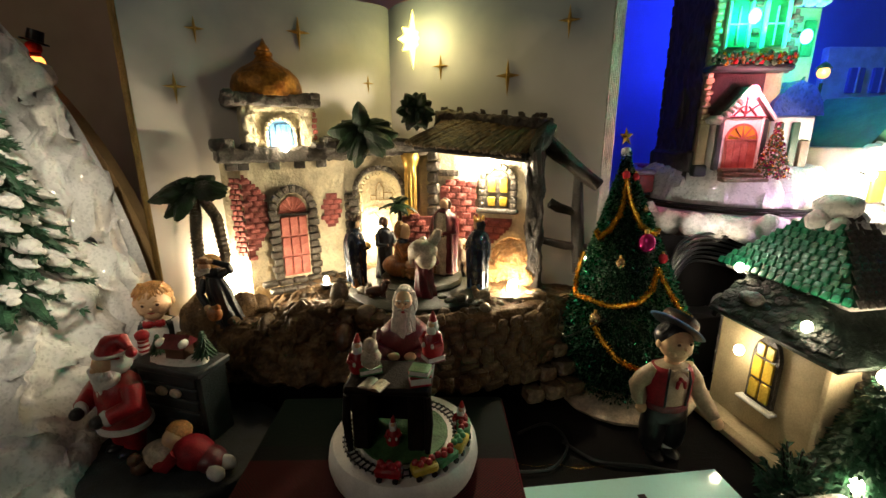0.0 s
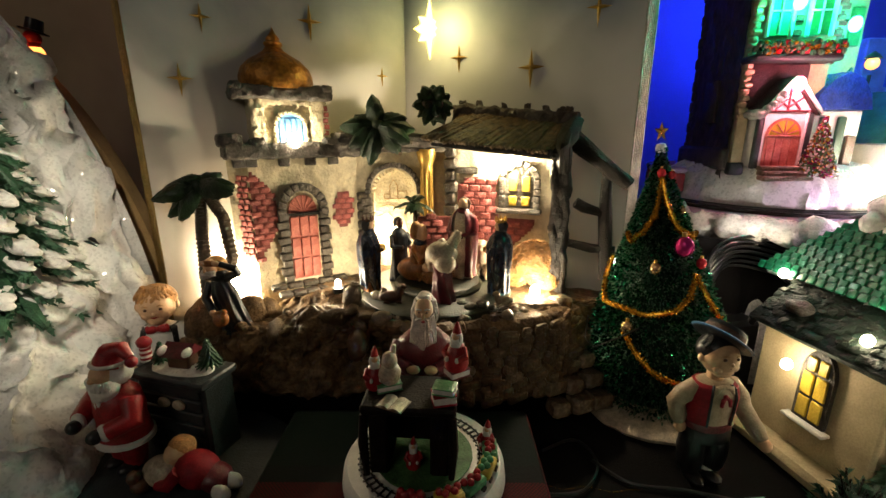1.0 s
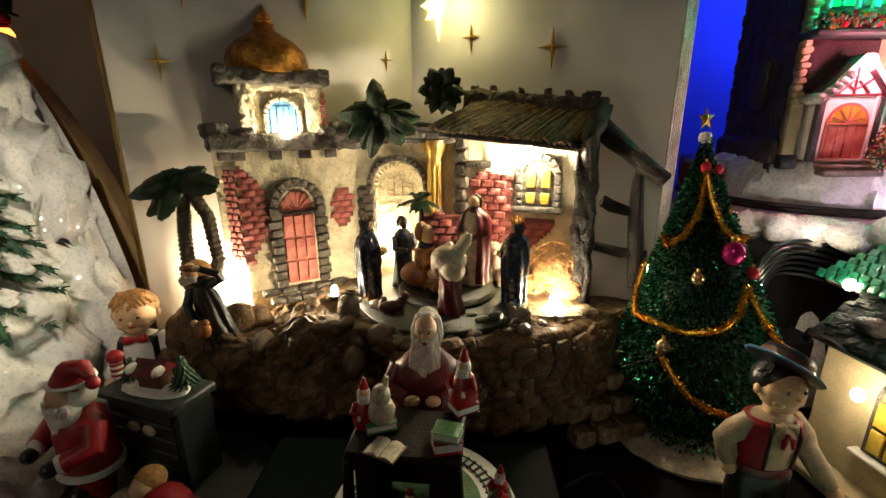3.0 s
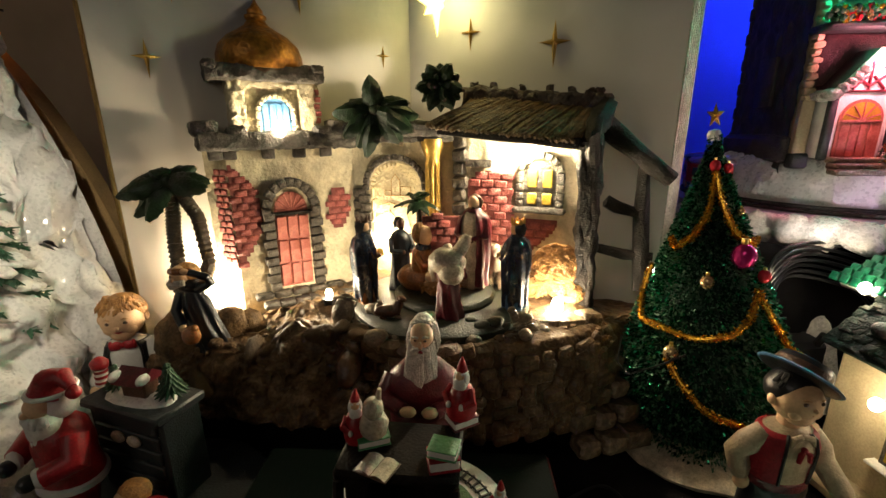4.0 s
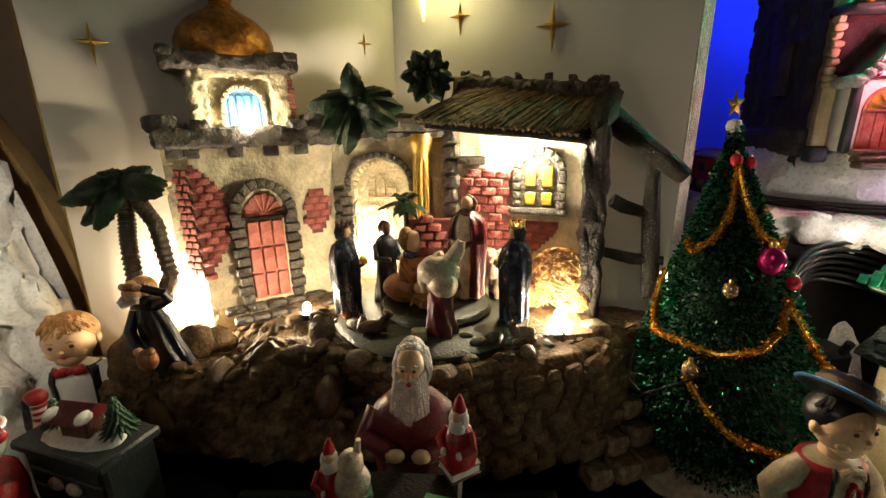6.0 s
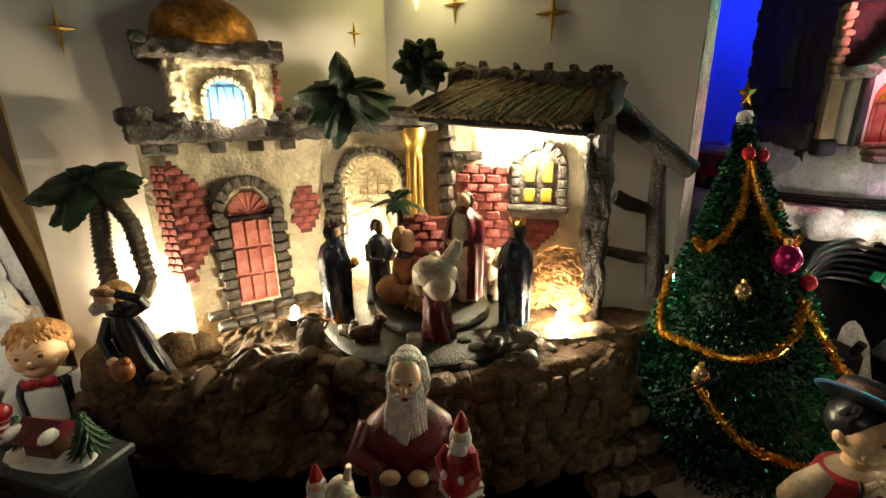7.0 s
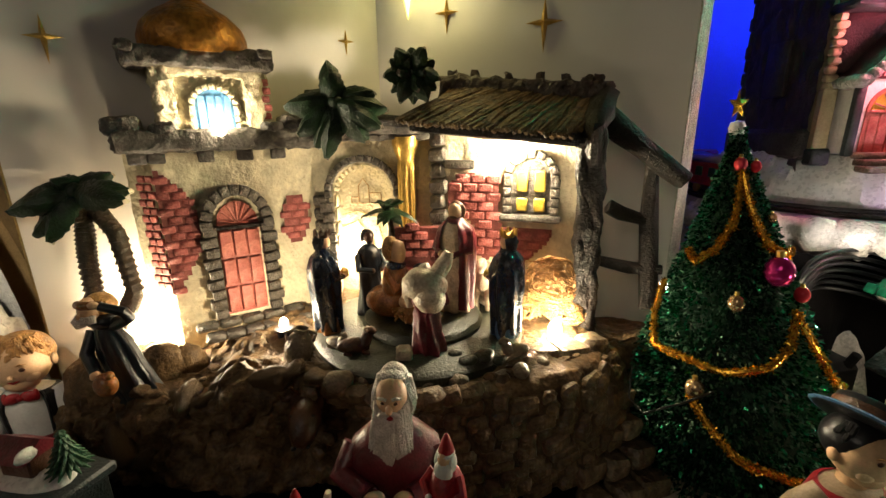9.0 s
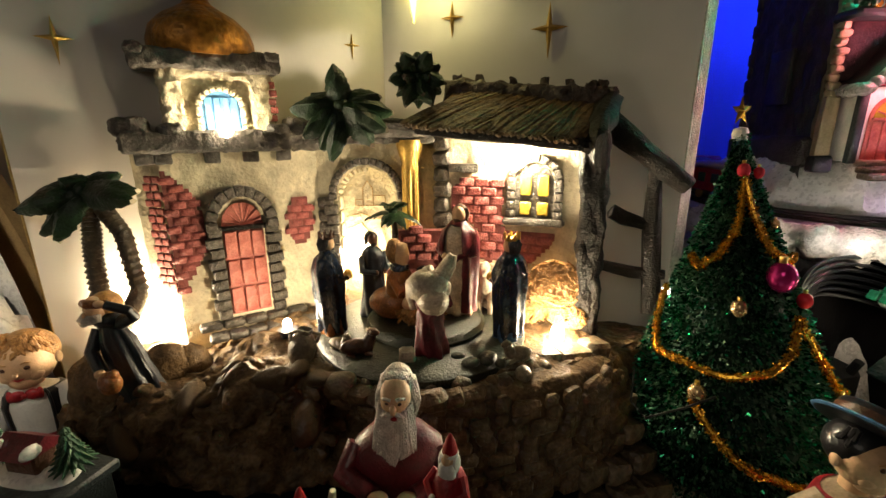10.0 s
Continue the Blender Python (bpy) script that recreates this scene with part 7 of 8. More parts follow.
for k in range(5):
    a = 2 * math.pi * k / 5 + 0.3
    top.add([(0, -0.002, 0.0125), (0.0035 * math.cos(a + 0.63), 0, 0.0125 + 0.0035 * math.sin(a + 0.63)), (0.0088 * math.cos(a), 0, 0.0125 + 0.0088 * math.sin(a)), (0.0035 * math.cos(a - 0.63), 0, 0.0125 + 0.0035 * math.sin(a - 0.63)), (0, 0.002, 0.0125)],
            [(0, 3, 2), (0, 2, 1), (4, 2, 3), (4, 1, 2)], "goldtinsel")
top.make("treetop_star", tree, "tiny gold star on a snowy cap", m=pose(0.001, 0.003, TZ - 0.004, 0, 0, 15))
w = Shape()
w.tube([onto(-176, 0.090, 0.012), onto(-168, 0.074, 0.014), onto(-158, 0.070, 0.012), onto(-142, 0.082, 0.008), onto(-128, 0.092, 0.007)], 0.0007, "wire", 6)
w.make("light_wire", tree, "thin dark light wire")

# ---- the hanging star lamp ----
s = Shape()
rim = []
for k in range(16):
    a = math.pi / 8 * k
    ln = 0.0095 if k % 2 else {4: 0.029, 12: 0.030}.get(k, 0.0165)
    rim.append((ln * math.cos(a), 0.0, ln * (1.0 if k % 2 == 0 else 1.25) * math.sin(a)))
s.add(rim + [(0, -0.0075, 0), (0, 0.0075, 0)], [(k, (k + 1) % 16, 16) for k in range(16)] + [((k + 1) % 16, k, 17) for k in range(16)], "star")
ls = whole(s, "star_lamp", "glowing yellow star-shaped lamp hung before the book", "lamp", pose(-0.0310, 0.500, 0.2955, 0, 0, 0))
ls.visible_shadow = False
whole(Shape().tube([(-0.031, 0.500, 0.322), (-0.034, 0.512, 0.333), (-0.040, 0.530, 0.336)], 0.0008, "wire", 6), "lamp_wire", "thin dark wire of the star lamp over the book", "wire")

# ---- snowy hill with the big pine ----
def hill_h(x, y):
    a = 0.206 + 0.044 * max(0.0, min(1.0, (0.36 - y) / 0.12))
    k = max(0.0, min(1.0, (y - 0.362) / 0.024))
    a += 0.021 * k * k * (3 - 2 * k)
    e = 1 - ((x + 0.50) / a) ** 2
    arch = 0.41 * math.sqrt(e) if e > 0 else 0.0
    t = max(0.0, min(1.0, (y - 0.20) / 0.185))
    f = 0.10 + 0.90 * t ** 1.6
    return arch * f


def hill(u, v):
    x = -0.70 + 0.465 * u ** 0.72
    y = 0.165 + 0.226 * v
    z = TABLE + hill_h(x, y)
    w = Vector((x, y, z))
    k = min(1.0, hill_h(x, y) / 0.03)
    return w + noise.noise_vector(w * 22) * 0.013 * k + noise.noise_vector(w * 55) * 0.0095 * k + noise.noise_vector(w * 130) * 0.0042 * k + noise.noise_vector(w * 300) * 0.0014 * k


hl = Shape().sheet(hill, 200, 150, "snow")
hl.sheet(lambda u, v: (-0.70 + 0.465 * u ** 0.72, 0.392, TABLE + hill_h(-0.70 + 0.465 * u ** 0.72, 0.40) * v), 60, 4, "snow")
whole(hl, "snow_hill", "large glittering white snow hill with lumpy sides", "snow hill", kind="structure", sharp=80)
bd = Shape()
ring = [(-0.50 + 0.224 * math.cos(a), 0.362 * math.sin(a)) for a in [math.pi * k / 40 for k in range(41)]]
inner = [(-0.50 + 0.196 * math.cos(a), 0.335 * math.sin(a)) for a in [math.pi * k / 40 for k in range(40, -1, -1)]]
bd.prism(ring + inner, 0.0, 0.014, "tan")
whole(bd, "arched_board", "tan arched board standing behind the snow hill", "board", pose(0, 0.416, TABLE))

pine = thing("snowy_pine", "dark green model pine with snow on every branch", "tree", pose(-0.352, 0.324, 0.060))
PH = 0.232
s = Shape().tube([(0, 0, -0.03), (0, 0, PH * 0.9)], [0.009, 0.003], "timber", 10)
s.make("trunk", pine)
leaf, cap = Shape(), Shape()
lv, lf = [], []
for j in range(13):
    z = 0.010 + (PH - 0.022) * j / 13
    rr = 0.052 * (1 - j / 13.6) + 0.005
    n = max(5, int(15 - j * 0.8))
    for k in range(n):
        a = 2 * math.pi * (k + 0.5 * (j % 2)) / n + q.uniform(-0.15, 0.15)
        d = Vector((math.cos(a), math.sin(a), 0))
        side = Vector((-d.y, d.x, 0))
        tip = d * rr * q.uniform(0.88, 1.10) + Vector((0, 0, z - 0.010 + q.uniform(-0.003, 0.003)))
        root = d * rr * 0.20 + Vector((0, 0, z + 0.009))
        mid = root.lerp(tip, 0.6) + Vector((0, 0, 0.003))
        leaf.tube([root, mid, tip], [0.0052, 0.0062, 0.0018], "pine", 6)
        for m in range(60):
            t = q.uniform(0.15, 1.05)
            p = root.lerp(tip, t) + side * q.uniform(-1, 1) * 0.007 * (1.1 - 0.5 * t)
            dd = (d * 0.7 + side * q.uniform(-0.7, 0.7) + Vector((0, 0, q.uniform(-1.0, 0.25)))).normalized()
            sd = dd.orthogonal().normalized() * q.uniform(0.0010, 0.0017)
            n0 = len(lv)
            e = p + dd * q.uniform(0.004, 0.008)
            lv += [p - sd, p + sd, e + sd * 0.3, e - sd * 0.3]
            lf.append((n0, n0 + 1, n0 + 2, n0 + 3))
        if q.random() < 0.80:
            sz = q.uniform(0.75, 1.2) * (0.45 + 0.55 * rr / 0.055)
            for t, w in ((0.80, 1.0), (0.62, 0.85), (0.97, 0.6)):
                c = root.lerp(tip, t) + Vector((0, 0, 0.0052)) + side * q.uniform(-0.002, 0.002)
                cap.ball(c, (0.0082 * sz * w, 0.0088 * sz * w, 0.0044 * sz * w), "snow", 10, 7, (0, 24, math.degrees(a)))
leaf.add(lv, lf, "pine")
leaf.rough(0.0008, 140)
cap.rough(0.0016, 150).rough(0.0006, 420)
tagged(leaf.make("crown", pine, "dark green needle branches"), kind="stuff")
tagged(cap.make("branch_snow", pine, "thick white snow pads"), kind="stuff")
p2 = copy_thing(pine, pose(-0.372, 0.268, -0.050, 0, 0, 40))
p2.scale = (0.42, 0.42, 0.42)
tagged(p2, "low dark green model pine in the snow", "tree")

sm = Shape()
sm.ball((0, 0, 0.008), (0.0068, 0.006, 0.007), "oled", 12, 9)
sm.ball((0, 0, 0.0205), (0.0065, 0.006, 0.0065), "red", 12, 9)
sm.lathe([(0.0105, 0.0), (0.0105, 0.0015), (0.0065, 0.002), (0.006, 0.011), (0.0, 0.0115)], "black", 16, pose(0.0015, 0, 0.025, 0, 16, 0))
sm.tube([(-0.006, -0.004, 0.0145), (0, -0.0072, 0.0142), (0.006, -0.004, 0.0145)], 0.0018, "red", 7)
whole(sm, "snowman_lamp", "tiny glowing orange-red snowman lamp in a black top hat", "lamp", pose(-0.370, 0.423, 0.252, 0, 0, 20))
lamp("snowman_light", (-0.372, 0.405, 0.262), 0.003, (1.0, 0.22, 0.05), 0.003)

# ---- cotton snow and the railway base of the village ----
def cotton(u, v):
    x, y = 0.195 + 0.40 * u, 0.395 + 0.22 * v
    ed = min(1.0, u / 0.14) * min(1.0, v / 0.24) * 1.0
    z = TABLE + 0.155 * max(0.0, min(1.0, ed)) ** 0.55
    w = Vector((x, y, z))
    return w + noise.noise_vector(w * 40) * 0.010 * ed + noise.noise_vector(w * 130) * 0.004 * ed


heap = Shape().sheet(cotton, 80, 60, "cotton")
n0 = len(heap.v)
heap.tube([(0.335 + 0.127 * math.cos(radians(a)), 0.500 + 0.127 * math.sin(radians(a)), 0.111 + 0.002 * math.sin(a * 0.4)) for a in range(-176, -4, 2)], [0.0105 + 0.002 * math.sin(k * 1.3) for k in range(86)], "cotton", 16)
heap.rough(0.0045, 75, n0).rough(0.0015, 260, n0)
# Black sheet added where the front of the cotton heap lies dark.
dark_front = Shape().sheet(lambda u, v: (0.196 + 0.26 * u, 0.3955 - 0.012 * math.sin(u * 31) * (1 - v) - 0.006 * math.sin(u * 12 + 1) + 0.010 * v, TABLE + 0.142 * v + 0.006 * math.sin(u * 17)), 90, 20, "cloth")
whole(dark_front.rough(0.002, 40), "dark_drape", "black sheet added to darken the front below the village", "cloth", kind="structure")
whole(heap, "cotton_snow", "heap of glittering cotton snow under the village", "cotton snow", kind="stuff", sharp=80)
VB = 0.128
VC = (0.335, 0.500)
vb = thing("railway_platform", "round railway base with dark track and lilac rim", "village base", pose(VC[0], VC[1], VB - 0.022))
Shape().lathe([(0.0, 0.0), (0.108, 0.0), (0.120, 0.004), (0.122, 0.012), (0.118, 0.016), (0.0, 0.016)], "purple", 64).make("rim", vb, "shiny lilac rim")
Shape().lathe([(0.096, 0.0165), (0.118, 0.0165), (0.118, 0.0195), (0.096, 0.0195)], "timber", 64).make("track", vb, "dark grooved track ring")
for rr in (0.102, 0.112):
    Shape().tube([(rr * math.cos(2 * math.pi * k / 64), rr * math.sin(2 * math.pi * k / 64), 0.0202) for k in range(65)], 0.0009, "black", 6).make("rail", vb, "black rail")
s = Shape().lathe([(0.0945, 0.014), (0.0965, 0.024), (0.0950, 0.036), (0.0900, 0.047), (0.0820, 0.055), (0.070, 0.058), (0.05, 0.059), (0.0, 0.060)], "snow", 200)
s.rough(0.0046, 55).rough(0.0022, 190).rough(0.0008, 520).make("ground_snow", vb, "pink-lit glitter snow ground")
VG = VB - 0.022 + 0.032

# ---- the tall village house ----
vh = thing("village_house", "tall model town house with arched red door, gable porch and balcony", "model house", pose(0.262, 0.450, VG + 0.026, 0, 0, -5))
Shape().box((0.0385, 0.046, 0.100), (0.075, 0.088, 0.270), "cream", 0.002).rough(0.001, 60).make("wall", vh, "cream rendered wall")
# Unlit side of the house: shade painted as a darker colour.
s = Shape()
s.sheet(lambda u, v: (-0.0018 - 0.002 * noise.noise(Vector((u * 14, v * 30, 2))) - 0.004 * max(0.0, 1 - v * 5), 0.092 - 0.091 * u, -0.03 + 0.265 * v), 50, 90, "shaded_wall")
s.rough(0.0014, 110).make("side_wall", vh, "rough side wall, darkened for its shade")
Shape().box((-0.0030, 0.046, 0.060), (0.004, 0.026, 0.042), "shaded_wall", 0.001).rough(0.0008, 150).make("blind_window", vh, "blind window in the darkened side wall")
Shape().box((-0.004, 0.046, 0.214), (0.016, 0.100, 0.014), "shaded_wall", 0.003).rough(0.0015, 110).make("side_cornice", vh, "cornice in the darkened side tone")
Shape().box((-0.003, 0.048, 0.004), (0.010, 0.096, 0.022), "shaded_wall", 0.003).rough(0.0015, 110).make("side_plinth", vh, "plinth in the darkened side tone")
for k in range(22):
    s = Shape().box((0.001, 0.0905 + 0.001 * (k % 2), 0.002 + k * 0.0112), (0.008, 0.007 if k % 2 else 0.005, 0.0108), "shaded_wall", 0.0012)
    s.rough(0.0008, 160).make("back_quoin", vh, "corner stone in the darkened side tone")
for k in range(34):
    s = Shape().box((0.0034 if k % 2 else 0.0024, -0.003, 0.044 + k * 0.0056), (0.0085 if k % 2 else 0.0066, 0.006, 0.0053), "cream", 0.0014)
    s.rough(0.0010, 220).make("quoin", vh)
Shape().box((0.0040, -0.003, 0.022), (0.0100, 0.008, 0.042), "cream", 0.0015).rough(0.0006, 120).make("corner_pilaster", vh, "plain cream corner pilaster")
Shape().box((0.0040, -0.004, -0.004), (0.0125, 0.011, 0.012), "greybox", 0.0015).rough(0.0006, 120).make("pilaster_foot", vh, "dark grey stone foot")
for k in range(2):
    x = 0.022 + 0.034 * k
    s = Shape().prism([(-0.0085, 0.0), (0.0085, 0.0), (0.0085, 0.034)] + arc(0, 0.034, 0.0085, 0, 180, 8)[1:-1] + [(-0.0085, 0.034)], -0.002, 0.002, "green")
    win = s.make("window", vh, "green lit window", m=pose(x, -0.001, 0.114))
    Shape().box((0, -0.003, 0.018), (0.0012, 0.002, 0.034), "white", 0.0003).make("glazing_bar", win)
    Shape().box((0, -0.003, 0.020), (0.0160, 0.002, 0.0012), "white", 0.0003).make("glazing_bar", win)
    for sg in (-1, 1):
        Shape().box((sg * 0.0100, -0.003, 0.019), (0.0030, 0.004, 0.042), "white", 0.0008).make("casing", win, "pale window casing")
for row in range(16):
    for k in range(8):
        x = 0.009 + 0.0086 * k + (row % 2) * 0.0043
        if min(abs(x - 0.022), abs(x - 0.056)) < 0.0150 or x > 0.074:
            continue
        piece("brick", (0.0078, 0.004, 0.0052), "brick", vh, (x, -0.001, 0.110 + 0.0060 * row), (0, rnd.uniform(-2, 2), 0), 0.001)
Shape().box((0.0345, -0.008, 0.0935), (0.074, 0.024, 0.006), "greybox", 0.002).rough(0.0005, 120).make("balcony", vh, "grey balcony slab")
gb = Shape()
for k in range(260):
    x = -0.002 + 0.073 * q.random()
    gb.ball((x, -0.016 + q.uniform(-0.004, 0.004), 0.1015 + q.uniform(-0.005, 0.005)), q.uniform(0.0012, 0.0028), q.choice(("pine", "pine", "darkgreen", "treecore", "goldtinsel", "redball", "goldball")), 6, 4)
tagged(gb.make("balcony_garland", vh, "glittering green and red garland"), kind="stuff")
# the porch, and a dark slab that paints the shade over it
Shape().box((0.030, -0.002, 0.072), (0.050, 0.008, 0.038), "plum_shade", 0.002).rough(0.0012, 120).make("shaded_upper_wall", vh, "dark plum slab for the shaded area over the porch")
pm = pose(0.0310, -0.0215, -0.0015)
Shape().box((0, 0.010, 0.025), (0.041, 0.021, 0.050), "white", 0.001).rough(0.0005, 100).make("porch_wall", vh, "white porch wall", m=pm)
Shape().prism([(-0.022, 0.048), (0.022, 0.048), (0.0, 0.0755)], -0.0008, 0.020, "white").make("gable", vh, "white timbered gable", m=pm)
for pts in ([(-0.021, 0.0495), (0.021, 0.0495)], [(-0.0105, 0.0510), (-0.002, 0.0600)], [(0.0105, 0.0510), (0.002, 0.0600)], [(0.0, 0.0500), (0.0, 0.0700)], [(-0.011, 0.0610), (0.0, 0.0530)], [(0.011, 0.0610), (0.0, 0.0530)]):
    Shape().tube([(x, -0.0014, z) for x, z in pts], 0.0010, "maroon", 6).make("timber", vh, "dark red timber strip", m=pm)
for sg in (-1, 1):
    slope = math.degrees(math.atan2(0.0275, 0.022))
    s = Shape().box((0, 0.008, 0), (0.041, 0.030, 0.0032), "plum_shade", 0.001)
    s.rough(0.0007, 140).make("porch_roof", vh, "dark plum porch roof", m=pm @ pose(sg * 0.0130, 0, 0.0620, 0, sg * slope, 0))
    s = Shape().box((0, -0.0075, 0.0004), (0.040, 0.0022, 0.0036), "white", 0.0008)
    s.rough(0.0005, 150).make("bargeboard", vh, "white snowy bargeboard", m=pm @ pose(sg * 0.0130, 0, 0.0620, 0, sg * slope, 0))
s = Shape()
for k in range(9):
    s.ball((-0.0275 + 0.0009 * k, -0.008 + 0.0042 * k, 0.0465 + 0.0006 * (k % 3)), (0.0052, 0.0040, 0.0040), "greysnow", 10, 7)
for k in range(5):
    s.ball((-0.0245 + 0.0036 * k, -0.0090, 0.0475 + 0.0040 * k), (0.0040, 0.0024, 0.0036), "greysnow", 9, 6)
tagged(s.rough(0.0014, 180).make("eave_snow", vh, "grey snow along the porch eave", m=pm), kind="stuff")
s = Shape().prism([(-0.0150, 0.0), (0.0150, 0.0), (0.0150, 0.029)] + arc(0, 0.029, 0.0150, 0, 180, 14)[1:-1] + [(-0.0150, 0.029)], -0.0018, 0.0005, "red_wood")
pdoor = s.make("door", vh, "dark red arched door", m=pm)
s = Shape().prism([(-0.0128, 0.0290), (0.0128, 0.0290)] + arc(0, 0.0290, 0.0128, 0, 180, 14)[1:], -0.0026, -0.0010, "glass_y")
s.make("fan_light", pdoor, "amber fan light")
for k in range(5):
    a = radians(20 + 35 * k)
    Shape().tube([(0, -0.0029, 0.0290), (0.0125 * math.cos(a), -0.0029, 0.0290 + 0.0125 * math.sin(a))], 0.0006, "red_wood", 5).make("glazing_bar", pdoor)
Shape().box((0, -0.0026, 0.0283), (0.028, 0.0018, 0.0016), "red_wood", 0.0004).make("transom", pdoor)
for k in range(4):
    Shape().box((-0.0099 + 0.0066 * k, -0.0020, 0.0140), (0.0058, 0.0012, 0.0255), "red_wood", 0.0004).make("plank", pdoor)
for sg in (-1, 1):
    Shape().box((sg * 0.0205, 0.0, 0.0235), (0.0052, 0.0060, 0.049), "greybox", 0.001).rough(0.0003, 200).make("post", vh, "grey-green porch pilaster", m=pm)
    Shape().box((sg * 0.0180, -0.0012, 0.026), (0.0022, 0.0022, 0.048), "white", 0.0006).make("trim", vh, "white trim strip", m=pm)
for k in range(3):
    Shape().box((0, -0.006 - 0.0045 * k, -0.0005 - 0.0040 * k), (0.036 + 0.003 * k, 0.012, 0.0045), "tanstone", 0.001).rough(0.0004, 200).make("step", vh, m=pm)
# wing with blue roof
vw = thing("village_wing", "lower model wing with a blue snowy roof and bay window", "model house", pose(0.3290, 0.462, VG + 0.012, 0, 0, 4))
Shape().box((0.028, 0.04, 0.085), (0.056, 0.07, 0.17), "cream", 0.002).rough(0.001, 70).make("wall", vw, "pale wall")
s = Shape().prism([(-0.004, 0.0), (0.054, 0.0), (0.050, 0.014), (0.040, 0.027), (0.024, 0.033), (0.010, 0.026), (0.000, 0.013)], -0.022, 0.02, "bayblue")
s.rough(0.002, 80).make("bay_roof", vw, "glittering blue bay roof", m=pose(0, 0, 0.064))
Shape().box((0.026, -0.008, 0.032), (0.046, 0.022, 0.064), "white", 0.0015).make("bay", vw, "white bay wall")
for x in (0.010, 0.028):
    Shape().box((x, -0.020, 0.032), (0.009, 0.003, 0.052), "darkgreen", 0.001).make("shutter", vw, "dark green shutter")
Shape().box((0.040, -0.020, 0.024), (0.012, 0.004, 0.034), "brown", 0.002).rough(0.001, 160).make("wreath_panel", vw, "brown decorated panel")
Shape().tube([(0.030, -0.010, 0.088), (0.034, -0.012, 0.102)], [0.004, 0.001], "darkgreen", 8).make("finial", vw)
for row in range(9):
    for k in range(6):
        x = 0.004 + 0.0106 * k + (row % 2) * 0.005
        if min(abs(x - 0.014), abs(x - 0.044)) < 0.0095 or x > 0.056:
            continue
        piece("brick", (0.0097, 0.004, 0.0058), "brick", vw, (x, 0.0045, 0.110 + 0.0068 * row), (0, rnd.uniform(-2, 2), 0), 0.001)
for k in range(14):
    Shape().ball((0.002 + 0.004 * k, 0.002, 0.1725 + 0.002 * (k % 3)), (0.005, 0.006, 0.004), "snow", 9, 6).make("eave_snow", vw, "lumpy white snow")
for x in (0.014, 0.044):
    Shape().box((x, 0.004, 0.140), (0.013, 0.003, 0.034), "green", 0.001).make("window", vw, "green lit window")
for c, mat in (((0.292, 0.436, 0.303), "gled"), ((0.354, 0.448, 0.288), "gled"), ((0.290, 0.4165, 0.234), "rled")):
    ob = whole(Shape().ball((0, 0, 0), (0.0052, 0.0052, 0.0068), mat, 12, 9).tube([(0, 0.004, 0.003), (0, 0.012, 0.006)], 0.0012, "wire", 6), "light_bulb", "glowing coloured light bulb on a village house", "bulb", pose(*c), "coloured bulbs")
    ob.visible_shadow = False
lt = Shape()
lt.tube([(0, 0, -0.09), (0, 0, -0.010)], 0.0014, "black", 8)
lt.ball((0, 0, 0), (0.0055, 0.0055, 0.0055), "oled", 12, 9)
lt.lathe([(0.007, 0.004), (0.004, 0.008), (0.0, 0.011)], "black", 10)
lo = whole(lt, "street_lamp", "tiny orange street lantern on a black post", "lamp", pose(0.384, 0.455, 0.256))
lo.visible_shadow = False
# glitter tree by the door
gt = Shape()
for k in range(1500):
    z = 0.05 * (1 - math.sqrt(q.random()))
    a = q.uniform(0, 6.283)
    r0 = 0.016 * (1 - z / 0.052) * q.uniform(0.6, 1.0)
    gt.ball((r0 * math.cos(a), r0 * math.sin(a), z), q.uniform(0.0005, 0.0012), q.choice(("goldtinsel", "goldball", "magenta", "white", "grass")), 5, 4)
gt.lathe([(0.012, 0.0), (0.0, 0.048)], "grass", 12)
whole(gt, "glitter_tree", "tiny glittering gold and red tree by the door", "tree", pose(0.3170, 0.4130, VG + 0.018) @ Matrix.Scale(1.05, 4))


def railcar(mat, roof):
    w = thing("railway_car", "red model railway car with green windows", "model train", None, "model train")
    Shape().box((0, 0, 0.0165), (0.044, 0.018, 0.020), mat, 0.0015).make("car_body", w)
    Shape().box((0, 0, 0.029), (0.047, 0.021, 0.006), roof, 0.0025).make("car_roof", w)
    for x in (-0.009, 0.009):
        Shape().box((x, -0.0092, 0.0185), (0.0095, 0.0012, 0.0078), "darkgreen", 0.0004).make("window", w, "dark green window")
    Shape().box((0, 0, 0.005), (0.042, 0.014, 0.004), "black", 0.001).make("chassis", w, "black chassis")
    for x in (-0.012, 0.012):
        for y in (-0.0075, 0.0075):
            Shape().tube([(x, y - 0.001, 0.0042), (x, y + 0.001, 0.0042)], 0.0042, "gold", 14).make("wheel", w, "brass wheel")
    return w


for deg, mat, roof in ((-226, "red", "red"), (-203, "red", "darkgreen"), (-179, "red", "purple")):
    w = railcar(mat, roof)
    w.matrix_basis = pose(VC[0] + 0.107 * math.cos(radians(deg)), VC[1] + 0.107 * math.sin(radians(deg)), VB - 0.022 + 0.0205, 0, 0, deg + 90)

# ---- blue backdrop with a pale house ----
bp = thing("backdrop_panel", "deep blue display panel with a pale blue house front", "panel", pose(0.52, 0.66, TABLE))
Shape().box((0, 0, 0.35), (0.72, 0.012, 0.70), "bluewall", 0.002).make("panel", bp)
Shape().box((0.085, -0.010, 0.305), (0.12, 0.012, 0.11), "paleblue", 0.002).make("house_front", bp, "pale blue house front")
